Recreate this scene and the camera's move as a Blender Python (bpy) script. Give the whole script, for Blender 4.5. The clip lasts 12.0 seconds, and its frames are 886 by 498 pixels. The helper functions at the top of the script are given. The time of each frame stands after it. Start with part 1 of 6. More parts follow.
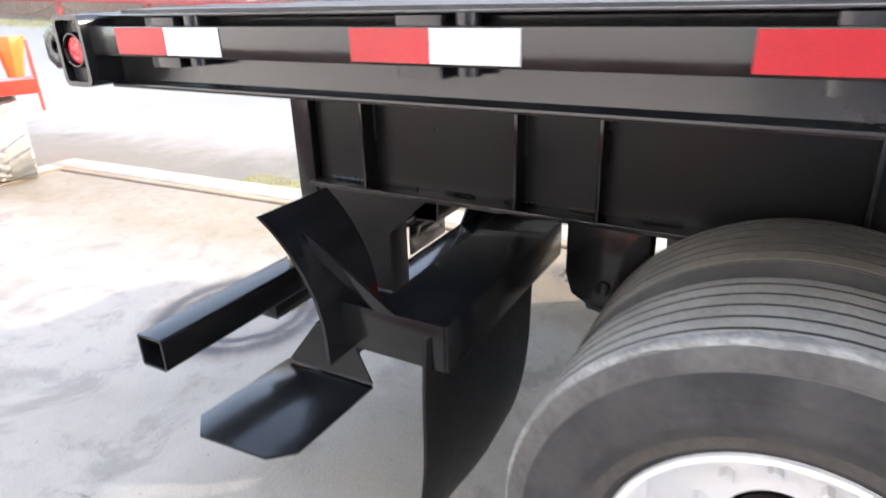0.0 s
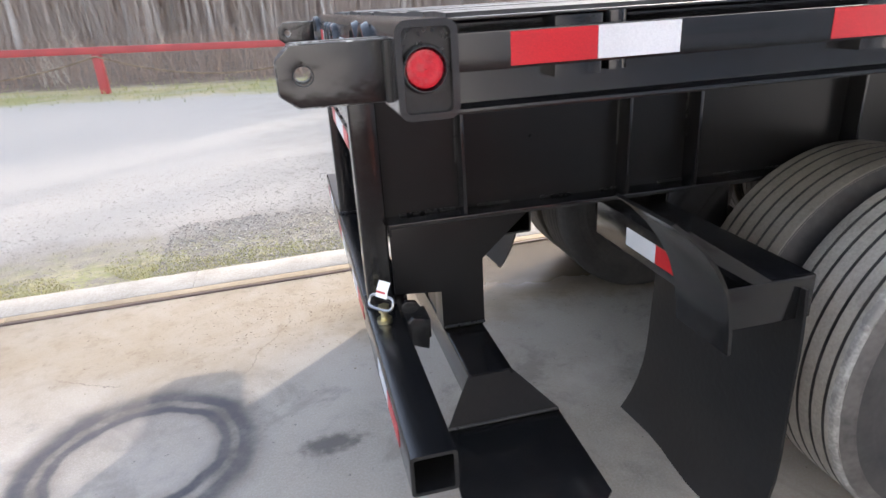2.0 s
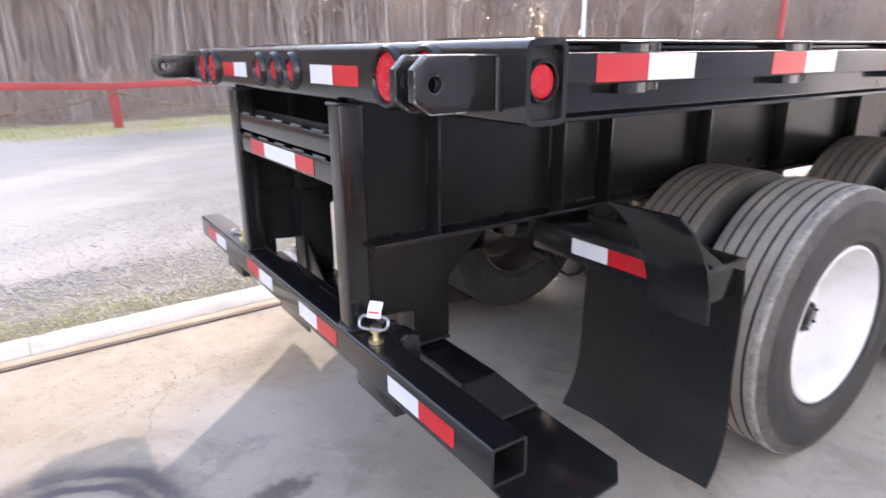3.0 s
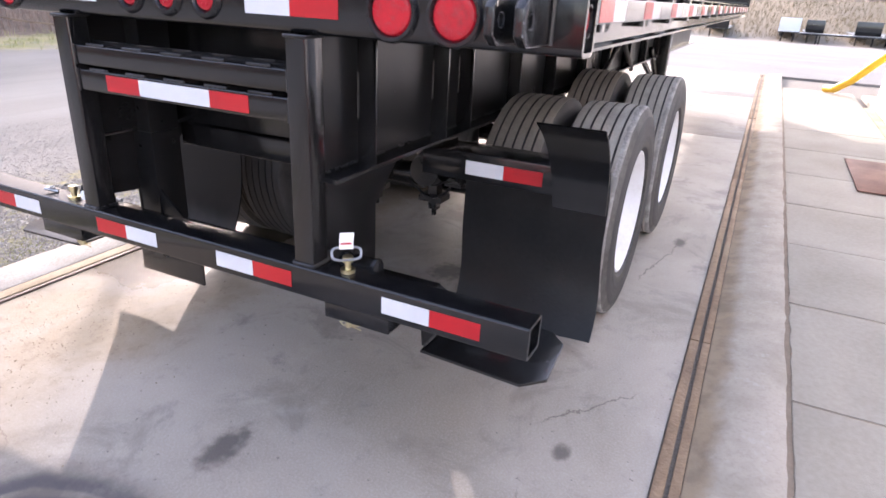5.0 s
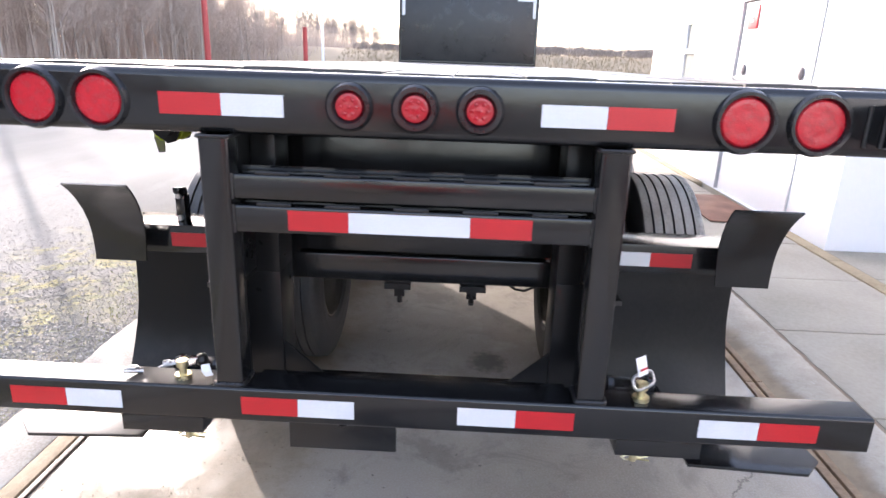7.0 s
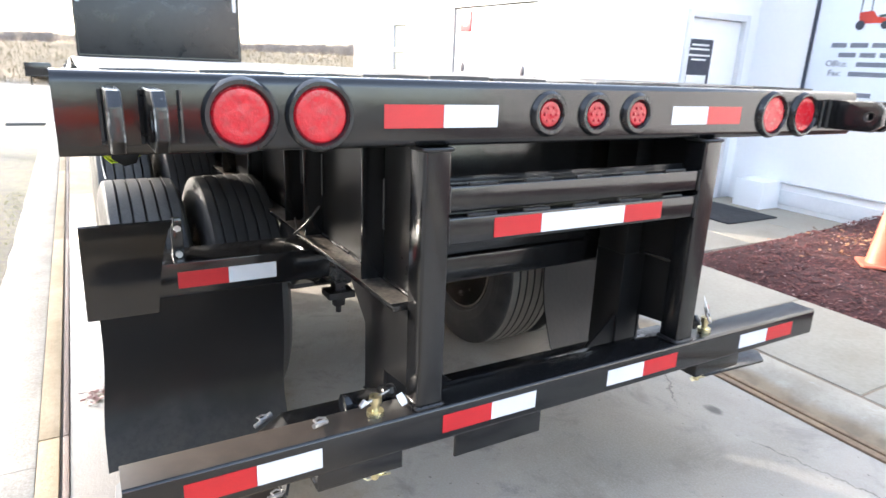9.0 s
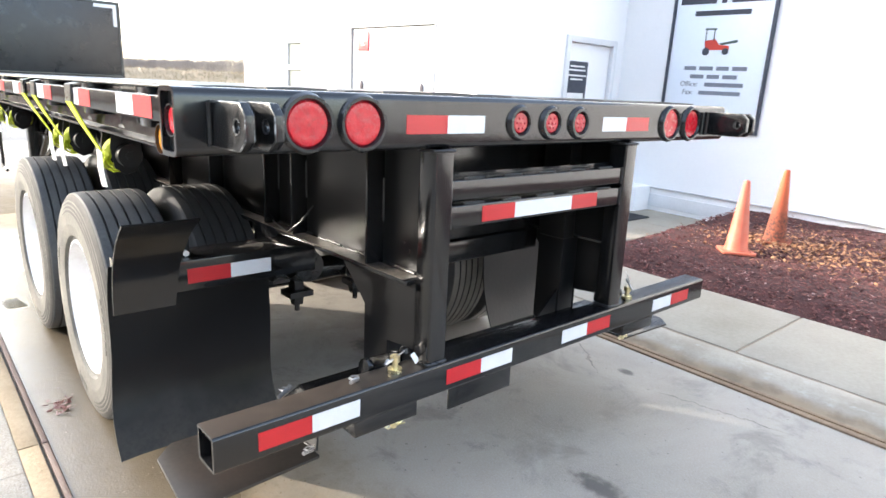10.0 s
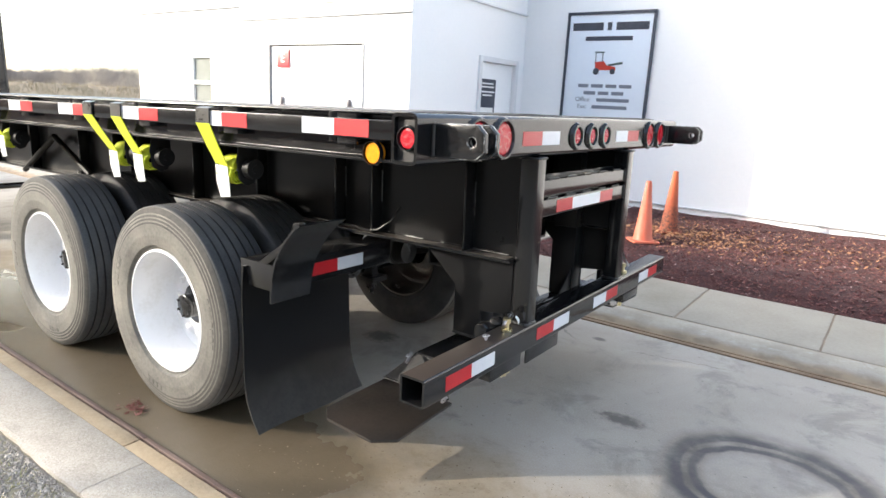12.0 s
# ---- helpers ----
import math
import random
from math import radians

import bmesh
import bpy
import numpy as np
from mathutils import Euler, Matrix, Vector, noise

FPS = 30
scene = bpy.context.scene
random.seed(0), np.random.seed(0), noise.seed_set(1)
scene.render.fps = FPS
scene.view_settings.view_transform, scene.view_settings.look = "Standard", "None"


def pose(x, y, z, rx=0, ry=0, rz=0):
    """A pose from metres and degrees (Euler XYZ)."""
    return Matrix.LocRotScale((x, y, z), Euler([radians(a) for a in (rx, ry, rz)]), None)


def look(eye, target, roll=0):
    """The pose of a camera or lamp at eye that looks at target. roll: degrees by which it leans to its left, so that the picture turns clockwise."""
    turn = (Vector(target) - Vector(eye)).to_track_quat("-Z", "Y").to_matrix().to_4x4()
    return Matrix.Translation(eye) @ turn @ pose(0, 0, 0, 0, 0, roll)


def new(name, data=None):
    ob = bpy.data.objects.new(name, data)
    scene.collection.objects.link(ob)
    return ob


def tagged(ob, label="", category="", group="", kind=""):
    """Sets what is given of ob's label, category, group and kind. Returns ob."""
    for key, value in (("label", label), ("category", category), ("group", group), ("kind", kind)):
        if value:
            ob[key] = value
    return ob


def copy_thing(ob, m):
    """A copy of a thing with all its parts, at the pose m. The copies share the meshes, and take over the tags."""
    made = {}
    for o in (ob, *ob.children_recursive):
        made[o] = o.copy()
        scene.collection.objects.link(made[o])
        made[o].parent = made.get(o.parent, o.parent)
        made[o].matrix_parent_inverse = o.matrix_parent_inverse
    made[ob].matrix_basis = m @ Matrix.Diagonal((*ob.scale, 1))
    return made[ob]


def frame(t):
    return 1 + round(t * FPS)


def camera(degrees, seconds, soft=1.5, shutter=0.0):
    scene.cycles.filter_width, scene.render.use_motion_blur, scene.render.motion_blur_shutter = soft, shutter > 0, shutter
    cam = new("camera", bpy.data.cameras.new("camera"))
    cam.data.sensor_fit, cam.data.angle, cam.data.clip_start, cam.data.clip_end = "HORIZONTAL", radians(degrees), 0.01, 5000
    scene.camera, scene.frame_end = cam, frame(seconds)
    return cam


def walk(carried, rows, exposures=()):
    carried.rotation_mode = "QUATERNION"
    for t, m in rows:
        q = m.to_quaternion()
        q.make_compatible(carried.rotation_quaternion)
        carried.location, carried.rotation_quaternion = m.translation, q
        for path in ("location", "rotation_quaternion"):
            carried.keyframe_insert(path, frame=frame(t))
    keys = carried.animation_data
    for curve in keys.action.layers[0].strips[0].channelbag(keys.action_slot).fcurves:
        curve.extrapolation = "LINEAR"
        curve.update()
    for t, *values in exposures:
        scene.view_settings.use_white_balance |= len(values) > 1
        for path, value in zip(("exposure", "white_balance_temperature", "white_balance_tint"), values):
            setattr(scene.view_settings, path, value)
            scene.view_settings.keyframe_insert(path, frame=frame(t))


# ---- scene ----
cam = camera(70.6, 12.0, shutter=0.25)
PATH = [
    (0, (1.454, -2.085, 1.477), (0.527, -0.481, 0.724), -2.6),
    (0.5, (0.982, -2.115, 1.496), (0.323, -0.335, 0.863), -2.8),
    (1, (0.589, -2.157, 1.497), (0.196, -0.317, 0.818), -4.0),
    (1.5, (0.206, -2.132, 1.476), (0.188, -0.274, 0.736), -5.0),
    (2, (-0.151, -2.2, 1.495), (0.24, -0.383, 0.757), -4.4),
    (2.5, (-0.438, -2.111, 1.468), (0.191, -0.322, 0.831), -5.0),
    (3, (-0.728, -2.076, 1.462), (0.322, -0.49, 0.844), -1.2),
    (3.5, (-0.941, -2.114, 1.445), (0.397, -0.864, 0.641), 1.3),
    (5.3, (-1.417, -1.395, 1.479), (0.316, -0.693, 0.769), 2.7),
    (5.5, (-1.411, -1.25, 1.501), (0.375, -0.613, 0.864), 2.3),
    (6, (-1.513, -0.866, 1.49), (0.34, -0.499, 0.835), 2.9),
    (6.5, (-1.548, -0.466, 1.501), (0.355, -0.315, 0.905), 2.3),
    (7, (-1.491, -0.118, 1.529), (0.415, -0.055, 0.926), 1.9),
    (7.2, (-1.497, 0.037, 1.507), (0.412, 0.001, 0.91), 3.2),
    (8.8, (-1.238, 1.095, 1.503), (0.463, 0.231, 0.905), 1.8),
    (9, (-1.263, 1.201, 1.516), (0.387, 0.232, 0.938), 2.7),
    (9.5, (-1.37, 1.441, 1.506), (0.201, 0.302, 1.021), 1.9),
    (10, (-1.373, 1.691, 1.505), (0.071, 0.404, 0.995), 3.1),
    (10.5, (-1.31, 2.01, 1.501), (0.043, 0.63, 0.985), 2.4),
    (11, (-1.334, 2.264, 1.5), (0.05, 0.925, 0.957), 1.3),
    (11.5, (-1.235, 2.466, 1.506), (0.033, 1.001, 1.008), 2.9),
    (12, (-1.118, 2.652, 1.502), (0.016, 1.068, 1.05), 3.0),
]
EXPOSURES = [(0, 3.0, 6350, 13), (0.7, 2.92, 6350, 13), (1.5, 2.54, 6400, 13.5), (2.5, 2.66, 6280, 16.5), (3.5, 2.92, 6330, 24), (5.5, 2.65, 6270, 25), (6.0, 2.66, 6200, 22), (7.0, 2.70, 6170, 19.5), (9.0, 3.09, 6250, 11), (12.0, 2.30, 6300, 9.5)]
walk(cam, [(t, look(eye, target, roll)) for t, eye, target, roll in PATH], EXPOSURES)

# ---- light ----
SUN_AZ, SUN_EL = radians(38.2), radians(16.6)      # from +x towards +y, above the horizon
world = bpy.data.worlds.new("world")
scene.world = world
world.use_nodes = True
wn = world.node_tree.nodes
sky = wn.new("ShaderNodeTexSky")
sky.sky_type, sky.sun_disc = "NISHITA", False
sky.sun_elevation, sky.sun_rotation = SUN_EL, radians(90) - SUN_AZ
sky.air_density, sky.dust_density, sky.ozone_density = 1.0, 2.2, 1.0
wn["Background"].inputs["Strength"].default_value = 0.15
haze = wn.new("ShaderNodeHueSaturation")
haze.inputs["Saturation"].default_value = 0.70
world.node_tree.links.new(sky.outputs["Color"], haze.inputs["Color"])
world.node_tree.links.new(haze.outputs["Color"], wn["Background"].inputs["Color"])
sun_data = bpy.data.lights.new("sun", "SUN")
sun_data.energy, sun_data.angle, sun_data.color = 1.48, radians(0.6), (1.0, 0.91, 0.78)
sun = new("sun", sun_data)
sun.matrix_world = look((30 * math.cos(SUN_AZ) * math.cos(SUN_EL), 30 * math.sin(SUN_AZ) * math.cos(SUN_EL), 30 * math.sin(SUN_EL)), (0, 0, 0))


# ---- mesh helpers ----
def box(bm, x0, x1, y0, y1, z0, z1):
    v = [bm.verts.new((x, y, z)) for x in (x0, x1) for y in (y0, y1) for z in (z0, z1)]
    for f in ((0, 1, 3, 2), (4, 6, 7, 5), (0, 4, 5, 1), (2, 3, 7, 6), (0, 2, 6, 4), (1, 5, 7, 3)):
        bm.faces.new([v[i] for i in f])
    return v


def put3(axis, a, u, v):
    return {"x": (a, u, v), "y": (u, a, v), "z": (u, v, a)}[axis]


def rrect(u0, u1, v0, v1, r, n=4):
    pts = []
    for cu, cv, a0 in ((u1 - r, v1 - r, 0), (u0 + r, v1 - r, 90), (u0 + r, v0 + r, 180), (u1 - r, v0 + r, 270)):
        for k in range(n + 1):
            a = radians(a0 + 90 * k / n)
            pts.append((cu + r * math.cos(a), cv + r * math.sin(a)))
    return pts


def circle(u, v, r, n=20):
    return [(u + r * math.cos(2 * math.pi * k / n), v + r * math.sin(2 * math.pi * k / n)) for k in range(n)]


def prism(bm, pts, axis, a, b):
    lo = [bm.verts.new(put3(axis, a, *p)) for p in pts]
    hi = [bm.verts.new(put3(axis, b, *p)) for p in pts]
    n = len(pts)
    bm.faces.new(lo)
    bm.faces.new(hi[::-1])
    for k in range(n):
        bm.faces.new((lo[k], hi[k], hi[(k + 1) % n], lo[(k + 1) % n]))


def hollow(bm, outer, inner, axis, a, b):
    rings = [[bm.verts.new(put3(axis, c, *p)) for p in loop] for c in (a, b) for loop in (outer, inner)]
    n = len(outer)
    for k in range(n):
        j = (k + 1) % n
        oa, ia, ob, ib = rings
        bm.faces.new((oa[k], oa[j], ob[j], ob[k]))
        bm.faces.new((ia[k], ib[k], ib[j], ia[j]))
        bm.faces.new((oa[k], ia[k], ia[j], oa[j]))
        bm.faces.new((ob[k], ob[j], ib[j], ib[k]))


def plate(bm, outer, holes, axis, a, b):
    """A flat plate with holes right through it."""
    loops = []
    for c in (a, b):
        edges, here = [], []
        for loop in [outer] + holes:
            vs = [bm.verts.new(put3(axis, c, *p)) for p in loop]
            edges += [bm.edges.new((vs[k], vs[(k + 1) % len(vs)])) for k in range(len(vs))]
            here.append(vs)
        bmesh.ops.triangle_fill(bm, use_beauty=True, use_dissolve=False, edges=edges)
        loops.append(here)
    for lo, hi in zip(*loops):
        for k in range(len(lo)):
            j = (k + 1) % len(lo)
            bm.faces.new((lo[k], lo[j], hi[j], hi[k]))


def lathe(bm, profile, axis, centre, n=48, flip=1):
    """profile: (radius, along the axis) from one end to the other."""
    rings = []
    cx, cy, cz = centre
    for r, h in profile:
        ring = []
        for k in range(n):
            a = 2 * math.pi * k / n
            u, v = r * math.cos(a), r * math.sin(a)
            p = put3(axis, h * flip, u, v)
            ring.append(bm.verts.new((cx + p[0], cy + p[1], cz + p[2])))
        rings.append(ring)
    for lo, hi in zip(rings, rings[1:]):
        for k in range(n):
            bm.faces.new((lo[k], lo[(k + 1) % n], hi[(k + 1) % n], hi[k]))
    return rings


def rod(bm, p, q, r0, r1=None, n=8, caps=True):
    p, q = Vector(p), Vector(q)
    r1 = r0 if r1 is None else r1
    d = (q - p).normalized()
    s = d.orthogonal().normalized()
    t = d.cross(s)
    ends = []
    for c, r in ((p, r0), (q, r1)):
        ends.append([bm.verts.new(c + r * (math.cos(2 * math.pi * k / n) * s + math.sin(2 * math.pi * k / n) * t)) for k in range(n)])
    for k in range(n):
        bm.faces.new((ends[0][k], ends[0][(k + 1) % n], ends[1][(k + 1) % n], ends[1][k]))
    if caps:
        bm.faces.new(ends[0][::-1])
        bm.faces.new(ends[1])


def wire(bm, pts, r, n=6, closed=False):
    pts = [Vector(p) for p in pts]
    m = len(pts)
    rings = []
    for i, c in enumerate(pts):
        a = pts[(i - 1) % m] if (closed or i > 0) else c
        b = pts[(i + 1) % m] if (closed or i < m - 1) else c
        d = (b - a).normalized()
        s = d.cross(Vector((0.31, 0.17, 0.93))).normalized()
        t = d.cross(s)
        rings.append([bm.verts.new(c + r * (math.cos(2 * math.pi * k / n) * s + math.sin(2 * math.pi * k / n) * t)) for k in range(n)])
    for i in range(m if closed else m - 1):
        lo, hi = rings[i], rings[(i + 1) % m]
        for k in range(n):
            bm.faces.new((lo[k], lo[(k + 1) % n], hi[(k + 1) % n], hi[k]))
    if not closed:
        bm.faces.new(rings[0][::-1])
        bm.faces.new(rings[-1])


def strip(bm, rows, thick, axis_vec):
    """A bent sheet: rows of points, laid as quads and given a thickness along axis_vec."""
    t = Vector(axis_vec) * thick
    top = [[bm.verts.new(Vector(p)) for p in row] for row in rows]
    low = [[bm.verts.new(Vector(p) + t) for p in row] for row in rows]
    R, C = len(rows), len(rows[0])
    for i in range(R - 1):
        for j in range(C - 1):
            bm.faces.new((top[i][j], top[i][j + 1], top[i + 1][j + 1], top[i + 1][j]))
            bm.faces.new((low[i][j], low[i + 1][j], low[i + 1][j + 1], low[i][j + 1]))
    for i in range(R - 1):
        for j in (0, C - 1):
            bm.faces.new((top[i][j], top[i + 1][j], low[i + 1][j], low[i][j]))
    for j in range(C - 1):
        for i in (0, R - 1):
            bm.faces.new((top[i][j], low[i][j], low[i][j + 1], top[i][j + 1]))


def mesh_of(name, bm, material, bevel=0.0, smooth=35):
    bmesh.ops.recalc_face_normals(bm, faces=bm.faces[:])
    if bevel:
        sharp = [e for e in bm.edges if len(e.link_faces) == 2 and e.calc_face_angle(0) > 0.6]
        bmesh.ops.bevel(bm, geom=sharp, offset=bevel, segments=2, affect="EDGES", profile=0.6, clamp_overlap=True)
    me = bpy.data.meshes.new(name)
    bm.to_mesh(me)
    bm.free()
    me.materials.append(material)
    if bevel:
        smooth = min(smooth, 20)      # flat faces stay flat up to the bevel
    if smooth:
        me.shade_smooth()
        me.set_sharp_from_angle(angle=radians(smooth))
    return me


def part(name, bm, material, parent, label="", bevel=0.0, smooth=35):
    ob = new(name, mesh_of(name, bm, material, bevel, smooth))
    ob.parent = parent
    if label:
        ob["label"] = label
    if name == "weld_bead":
        ob["kind"] = "stuff"
    return ob


def thing(name, label, category, at=(0, 0, 0), group="", kind=""):
    ob = new(name)
    ob.location = at
    ob.empty_display_size = 0.1
    return tagged(ob, label, category, group, kind)


def solo(name, bm, material, label, category, kind="", group="", bevel=0.0, smooth=35):
    return tagged(new(name, mesh_of(name, bm, material, bevel, smooth)), label, category, group, kind)


def block(x0, x1, y0, y1, z0, z1):
    bm = bmesh.new()
    box(bm, x0, x1, y0, y1, z0, z1)
    return bm


def piece(name, me, parent, at=(0, 0, 0), turn=0.0):
    ob = new(name, me)
    ob.parent = parent
    ob.location = at
    ob.rotation_euler.z = turn
    return ob


# ---- materials ----
def mat(name, a, b, rough=0.5, rough2=None, metal=0.0, scale=3.0, fine=60.0, bump=0.0, bump_scale=200.0, mix=(0.35, 0.7), coat=0.0, fine_amount=0.35, spec=0.5, per_object=0.0):
    """Two colours mixed by a coarse and a fine noise, with a roughness that goes with them and a fine relief."""
    m = bpy.data.materials.new(name)
    m.use_nodes = True
    nt = m.node_tree
    N, L = nt.nodes, nt.links
    p = N["Principled BSDF"]
    geo = N.new("ShaderNodeNewGeometry")
    n1, n2 = N.new("ShaderNodeTexNoise"), N.new("ShaderNodeTexNoise")
    n1.inputs["Scale"].default_value, n1.inputs["Detail"].default_value = scale, 6
    n2.inputs["Scale"].default_value, n2.inputs["Detail"].default_value = fine, 3
    for n in (n1, n2):
        L.new(geo.outputs["Position"], n.inputs["Vector"])
    fac = N.new("ShaderNodeMix")
    fac.data_type = "FLOAT"
    fac.inputs[0].default_value = fine_amount
    L.new(n1.outputs["Fac"], fac.inputs[2])
    L.new(n2.outputs["Fac"], fac.inputs[3])
    src = fac.outputs[0]
    if per_object:
        info, add = N.new("ShaderNodeObjectInfo"), N.new("ShaderNodeMath")
        add.operation = "MULTIPLY_ADD"
        add.inputs[1].default_value = per_object
        L.new(info.outputs["Random"], add.inputs[0])
        L.new(src, add.inputs[2])
        src = add.outputs[0]
    ramp = N.new("ShaderNodeMapRange")
    ramp.inputs[1].default_value, ramp.inputs[2].default_value = mix
    L.new(src, ramp.inputs[0])
    col = N.new("ShaderNodeMix")
    col.data_type = "RGBA"
    col.inputs[6].default_value, col.inputs[7].default_value = (*a, 1), (*b, 1)
    L.new(ramp.outputs[0], col.inputs[0])
    L.new(col.outputs[2], p.inputs["Base Color"])
    ro = N.new("ShaderNodeMapRange")
    ro.inputs[3].default_value, ro.inputs[4].default_value = rough, rough if rough2 is None else rough2
    L.new(ramp.outputs[0], ro.inputs[0])
    L.new(ro.outputs[0], p.inputs["Roughness"])
    p.inputs["Metallic"].default_value = metal
    p.inputs["Coat Weight"].default_value = coat
    p.inputs["Coat Roughness"].default_value = 0.08
    p.inputs["Specular IOR Level"].default_value = spec
    if bump:
        n3, bp = N.new("ShaderNodeTexNoise"), N.new("ShaderNodeBump")
        n3.inputs["Scale"].default_value, n3.inputs["Detail"].default_value = bump_scale, 4
        L.new(geo.outputs["Position"], n3.inputs["Vector"])
        bp.inputs["Distance"].default_value = bump
        bp.inputs["Strength"].default_value = 0.8
        L.new(n3.outputs["Fac"], bp.inputs["Height"])
        L.new(bp.outputs[0], p.inputs["Normal"])
    return m


BLACK = mat("black_paint", (0.0085, 0.0085, 0.009), (0.017, 0.0165, 0.0165), 0.14, 0.30, scale=2.2, fine=40, bump=0.0008, bump_scale=14, mix=(0.45, 0.75), coat=0.15, spec=0.5)
SATIN = mat("satin_black_paint", (0.0085, 0.0085, 0.009), (0.013, 0.0127, 0.0127), 0.27, 0.36, scale=1.6, fine=12, bump=0.0004, bump_scale=9, mix=(0.35, 0.8), spec=0.28)
BLACK_WORN = mat("black_paint_scuffed", (0.009, 0.009, 0.009), (0.028, 0.026, 0.025), 0.22, 0.5, scale=5, fine=90, bump=0.001, bump_scale=30)
LUG = mat("chipped_black_paint", (0.010, 0.010, 0.0105), (0.30, 0.30, 0.29), 0.22, 0.4, scale=30, fine=240, mix=(0.67, 0.76), bump=0.0012, bump_scale=55, spec=0.68)
BARE_EDGE = mat("paint_worn_edge", (0.36, 0.36, 0.35), (0.02, 0.02, 0.02), 0.35, 0.3, scale=24, fine=130, mix=(0.39, 0.48))
RUBBER = mat("tyre_rubber", (0.019, 0.019, 0.0195), (0.070, 0.066, 0.063), 0.62, 0.9, scale=9, fine=55, bump=0.001, bump_scale=90, mix=(0.36, 0.70), fine_amount=0.25)
RUBBER_DUSTY = mat("dusty_tyre_rubber", (0.085, 0.080, 0.070), (0.23, 0.215, 0.18), 0.72, 0.9, scale=5, fine=70, bump=0.002, bump_scale=120, mix=(0.3, 0.75))
SHOULDER = mat("worn_tyre_shoulder", (0.125, 0.117, 0.107), (0.062, 0.058, 0.054), 0.75, 0.9, scale=7, fine=60, mix=(0.35, 0.68))
RUBBER_BAND = mat("grimy_tyre_rubber", (0.034, 0.031, 0.028), (0.10, 0.091, 0.077), 0.75, 0.9, scale=4, fine=60, mix=(0.35, 0.68))
TREAD = mat("tyre_tread", (0.058, 0.059, 0.062), (0.14, 0.138, 0.135), 0.5, 0.7, scale=6, fine=120, bump=0.001, bump_scale=200)
# Next two are for inner tyres: shade under the deck is in their colour.
TREAD_SHADED = mat("shaded_tyre_tread", (0.024, 0.023, 0.023), (0.055, 0.052, 0.049), 0.55, 0.75, scale=6, fine=120)
TREAD_HALF_SHADED = mat("half_shaded_tyre_tread", (0.22, 0.20, 0.168), (0.12, 0.109, 0.093), 0.55, 0.75, scale=6, fine=120, bump=0.001, bump_scale=200)
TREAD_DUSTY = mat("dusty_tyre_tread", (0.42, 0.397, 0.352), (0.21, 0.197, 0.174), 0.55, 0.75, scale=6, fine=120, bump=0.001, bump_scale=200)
MATTE_BLACK = mat("matte_black_undercoat", (0.006, 0.006, 0.0065), (0.014, 0.0135, 0.013), 0.45, 0.6, scale=4, fine=60, spec=0.2, mix=(0.4, 0.75))
SCUFF = mat("scuffed_rubber_edge", (0.40, 0.385, 0.36), (0.22, 0.212, 0.20), 0.8, 0.9, scale=13, fine=110, mix=(0.38, 0.55), bump=0.003, bump_scale=90)
BROWN_BLACK = mat("brownish_black_paint", (0.030, 0.023, 0.018), (0.011, 0.0095, 0.008), 0.3, 0.45, scale=5, fine=70, mix=(0.35, 0.7))
FLANGE_DUSTY = mat("dusty_flange_paint", (0.16, 0.135, 0.11), (0.03, 0.027, 0.024), 0.35, 0.5, scale=9, fine=80, mix=(0.38, 0.62))
FLAP = mat("flap_rubber", (0.005, 0.005, 0.0055), (0.012, 0.0117, 0.0113), 0.30, 0.48, scale=3, fine=50, bump=0.001, bump_scale=60, spec=0.3)
RIM = mat("white_rim_paint", (0.80, 0.80, 0.80), (0.66, 0.65, 0.62), 0.32, 0.5, scale=8, fine=60, mix=(0.5, 0.8))
RIM_DULL = mat("dull_grey_steel", (0.52, 0.49, 0.45), (0.26, 0.24, 0.22), 0.16, 0.3, metal=0.9, scale=9, fine=70)
TAPE_W = mat("white_reflective_tape", (0.66, 0.67, 0.69), (0.52, 0.53, 0.555), 0.28, 0.4, scale=9, fine=420, bump=0.0004, bump_scale=500, mix=(0.4, 0.75), fine_amount=0.6, coat=0.12)
TAPE_R = mat("red_reflective_tape", (0.52, 0.012, 0.018), (0.38, 0.008, 0.014), 0.28, 0.4, scale=9, fine=420, bump=0.0004, bump_scale=500, fine_amount=0.6, coat=0.12)
LENS_R = mat("red_lens", (0.52, 0.008, 0.020), (0.38, 0.005, 0.014), 0.22, 0.32, scale=40, fine=160, bump=0.0012, bump_scale=130, coat=0.15)
LENS_DARK = mat("deep_red_lens", (0.44, 0.007, 0.017), (0.31, 0.005, 0.012), 0.15, 0.25, scale=60, fine=200, bump=0.001, bump_scale=160, coat=0.2)
LENS_A = mat("amber_lens", (0.85, 0.33, 0.01), (0.75, 0.22, 0.005), 0.12, 0.2, scale=40, fine=160, bump=0.001, bump_scale=150, coat=0.6)
ZINC = mat("zinc_plate", (0.75, 0.68, 0.42), (0.55, 0.48, 0.30), 0.25, 0.4, metal=1.0, scale=30, fine=150)
STEEL = mat("bare_steel", (0.55, 0.55, 0.56), (0.35, 0.34, 0.33), 0.3, 0.5, metal=1.0, scale=20, fine=100)
STRAP = mat("yellow_webbing", (0.72, 0.78, 0.03), (0.50, 0.58, 0.02), 0.7, 0.8, scale=12, fine=300, bump=0.001, bump_scale=400)
LABEL_W = mat("white_label", (0.82, 0.82, 0.80), (0.70, 0.70, 0.68), 0.5, scale=20, fine=80)
WOOD_BLACK = mat("black_stained_boards", (0.022, 0.021, 0.022), (0.060, 0.056, 0.054), 0.26, 0.5, scale=3, fine=35, bump=0.003, bump_scale=30, per_object=0.15)
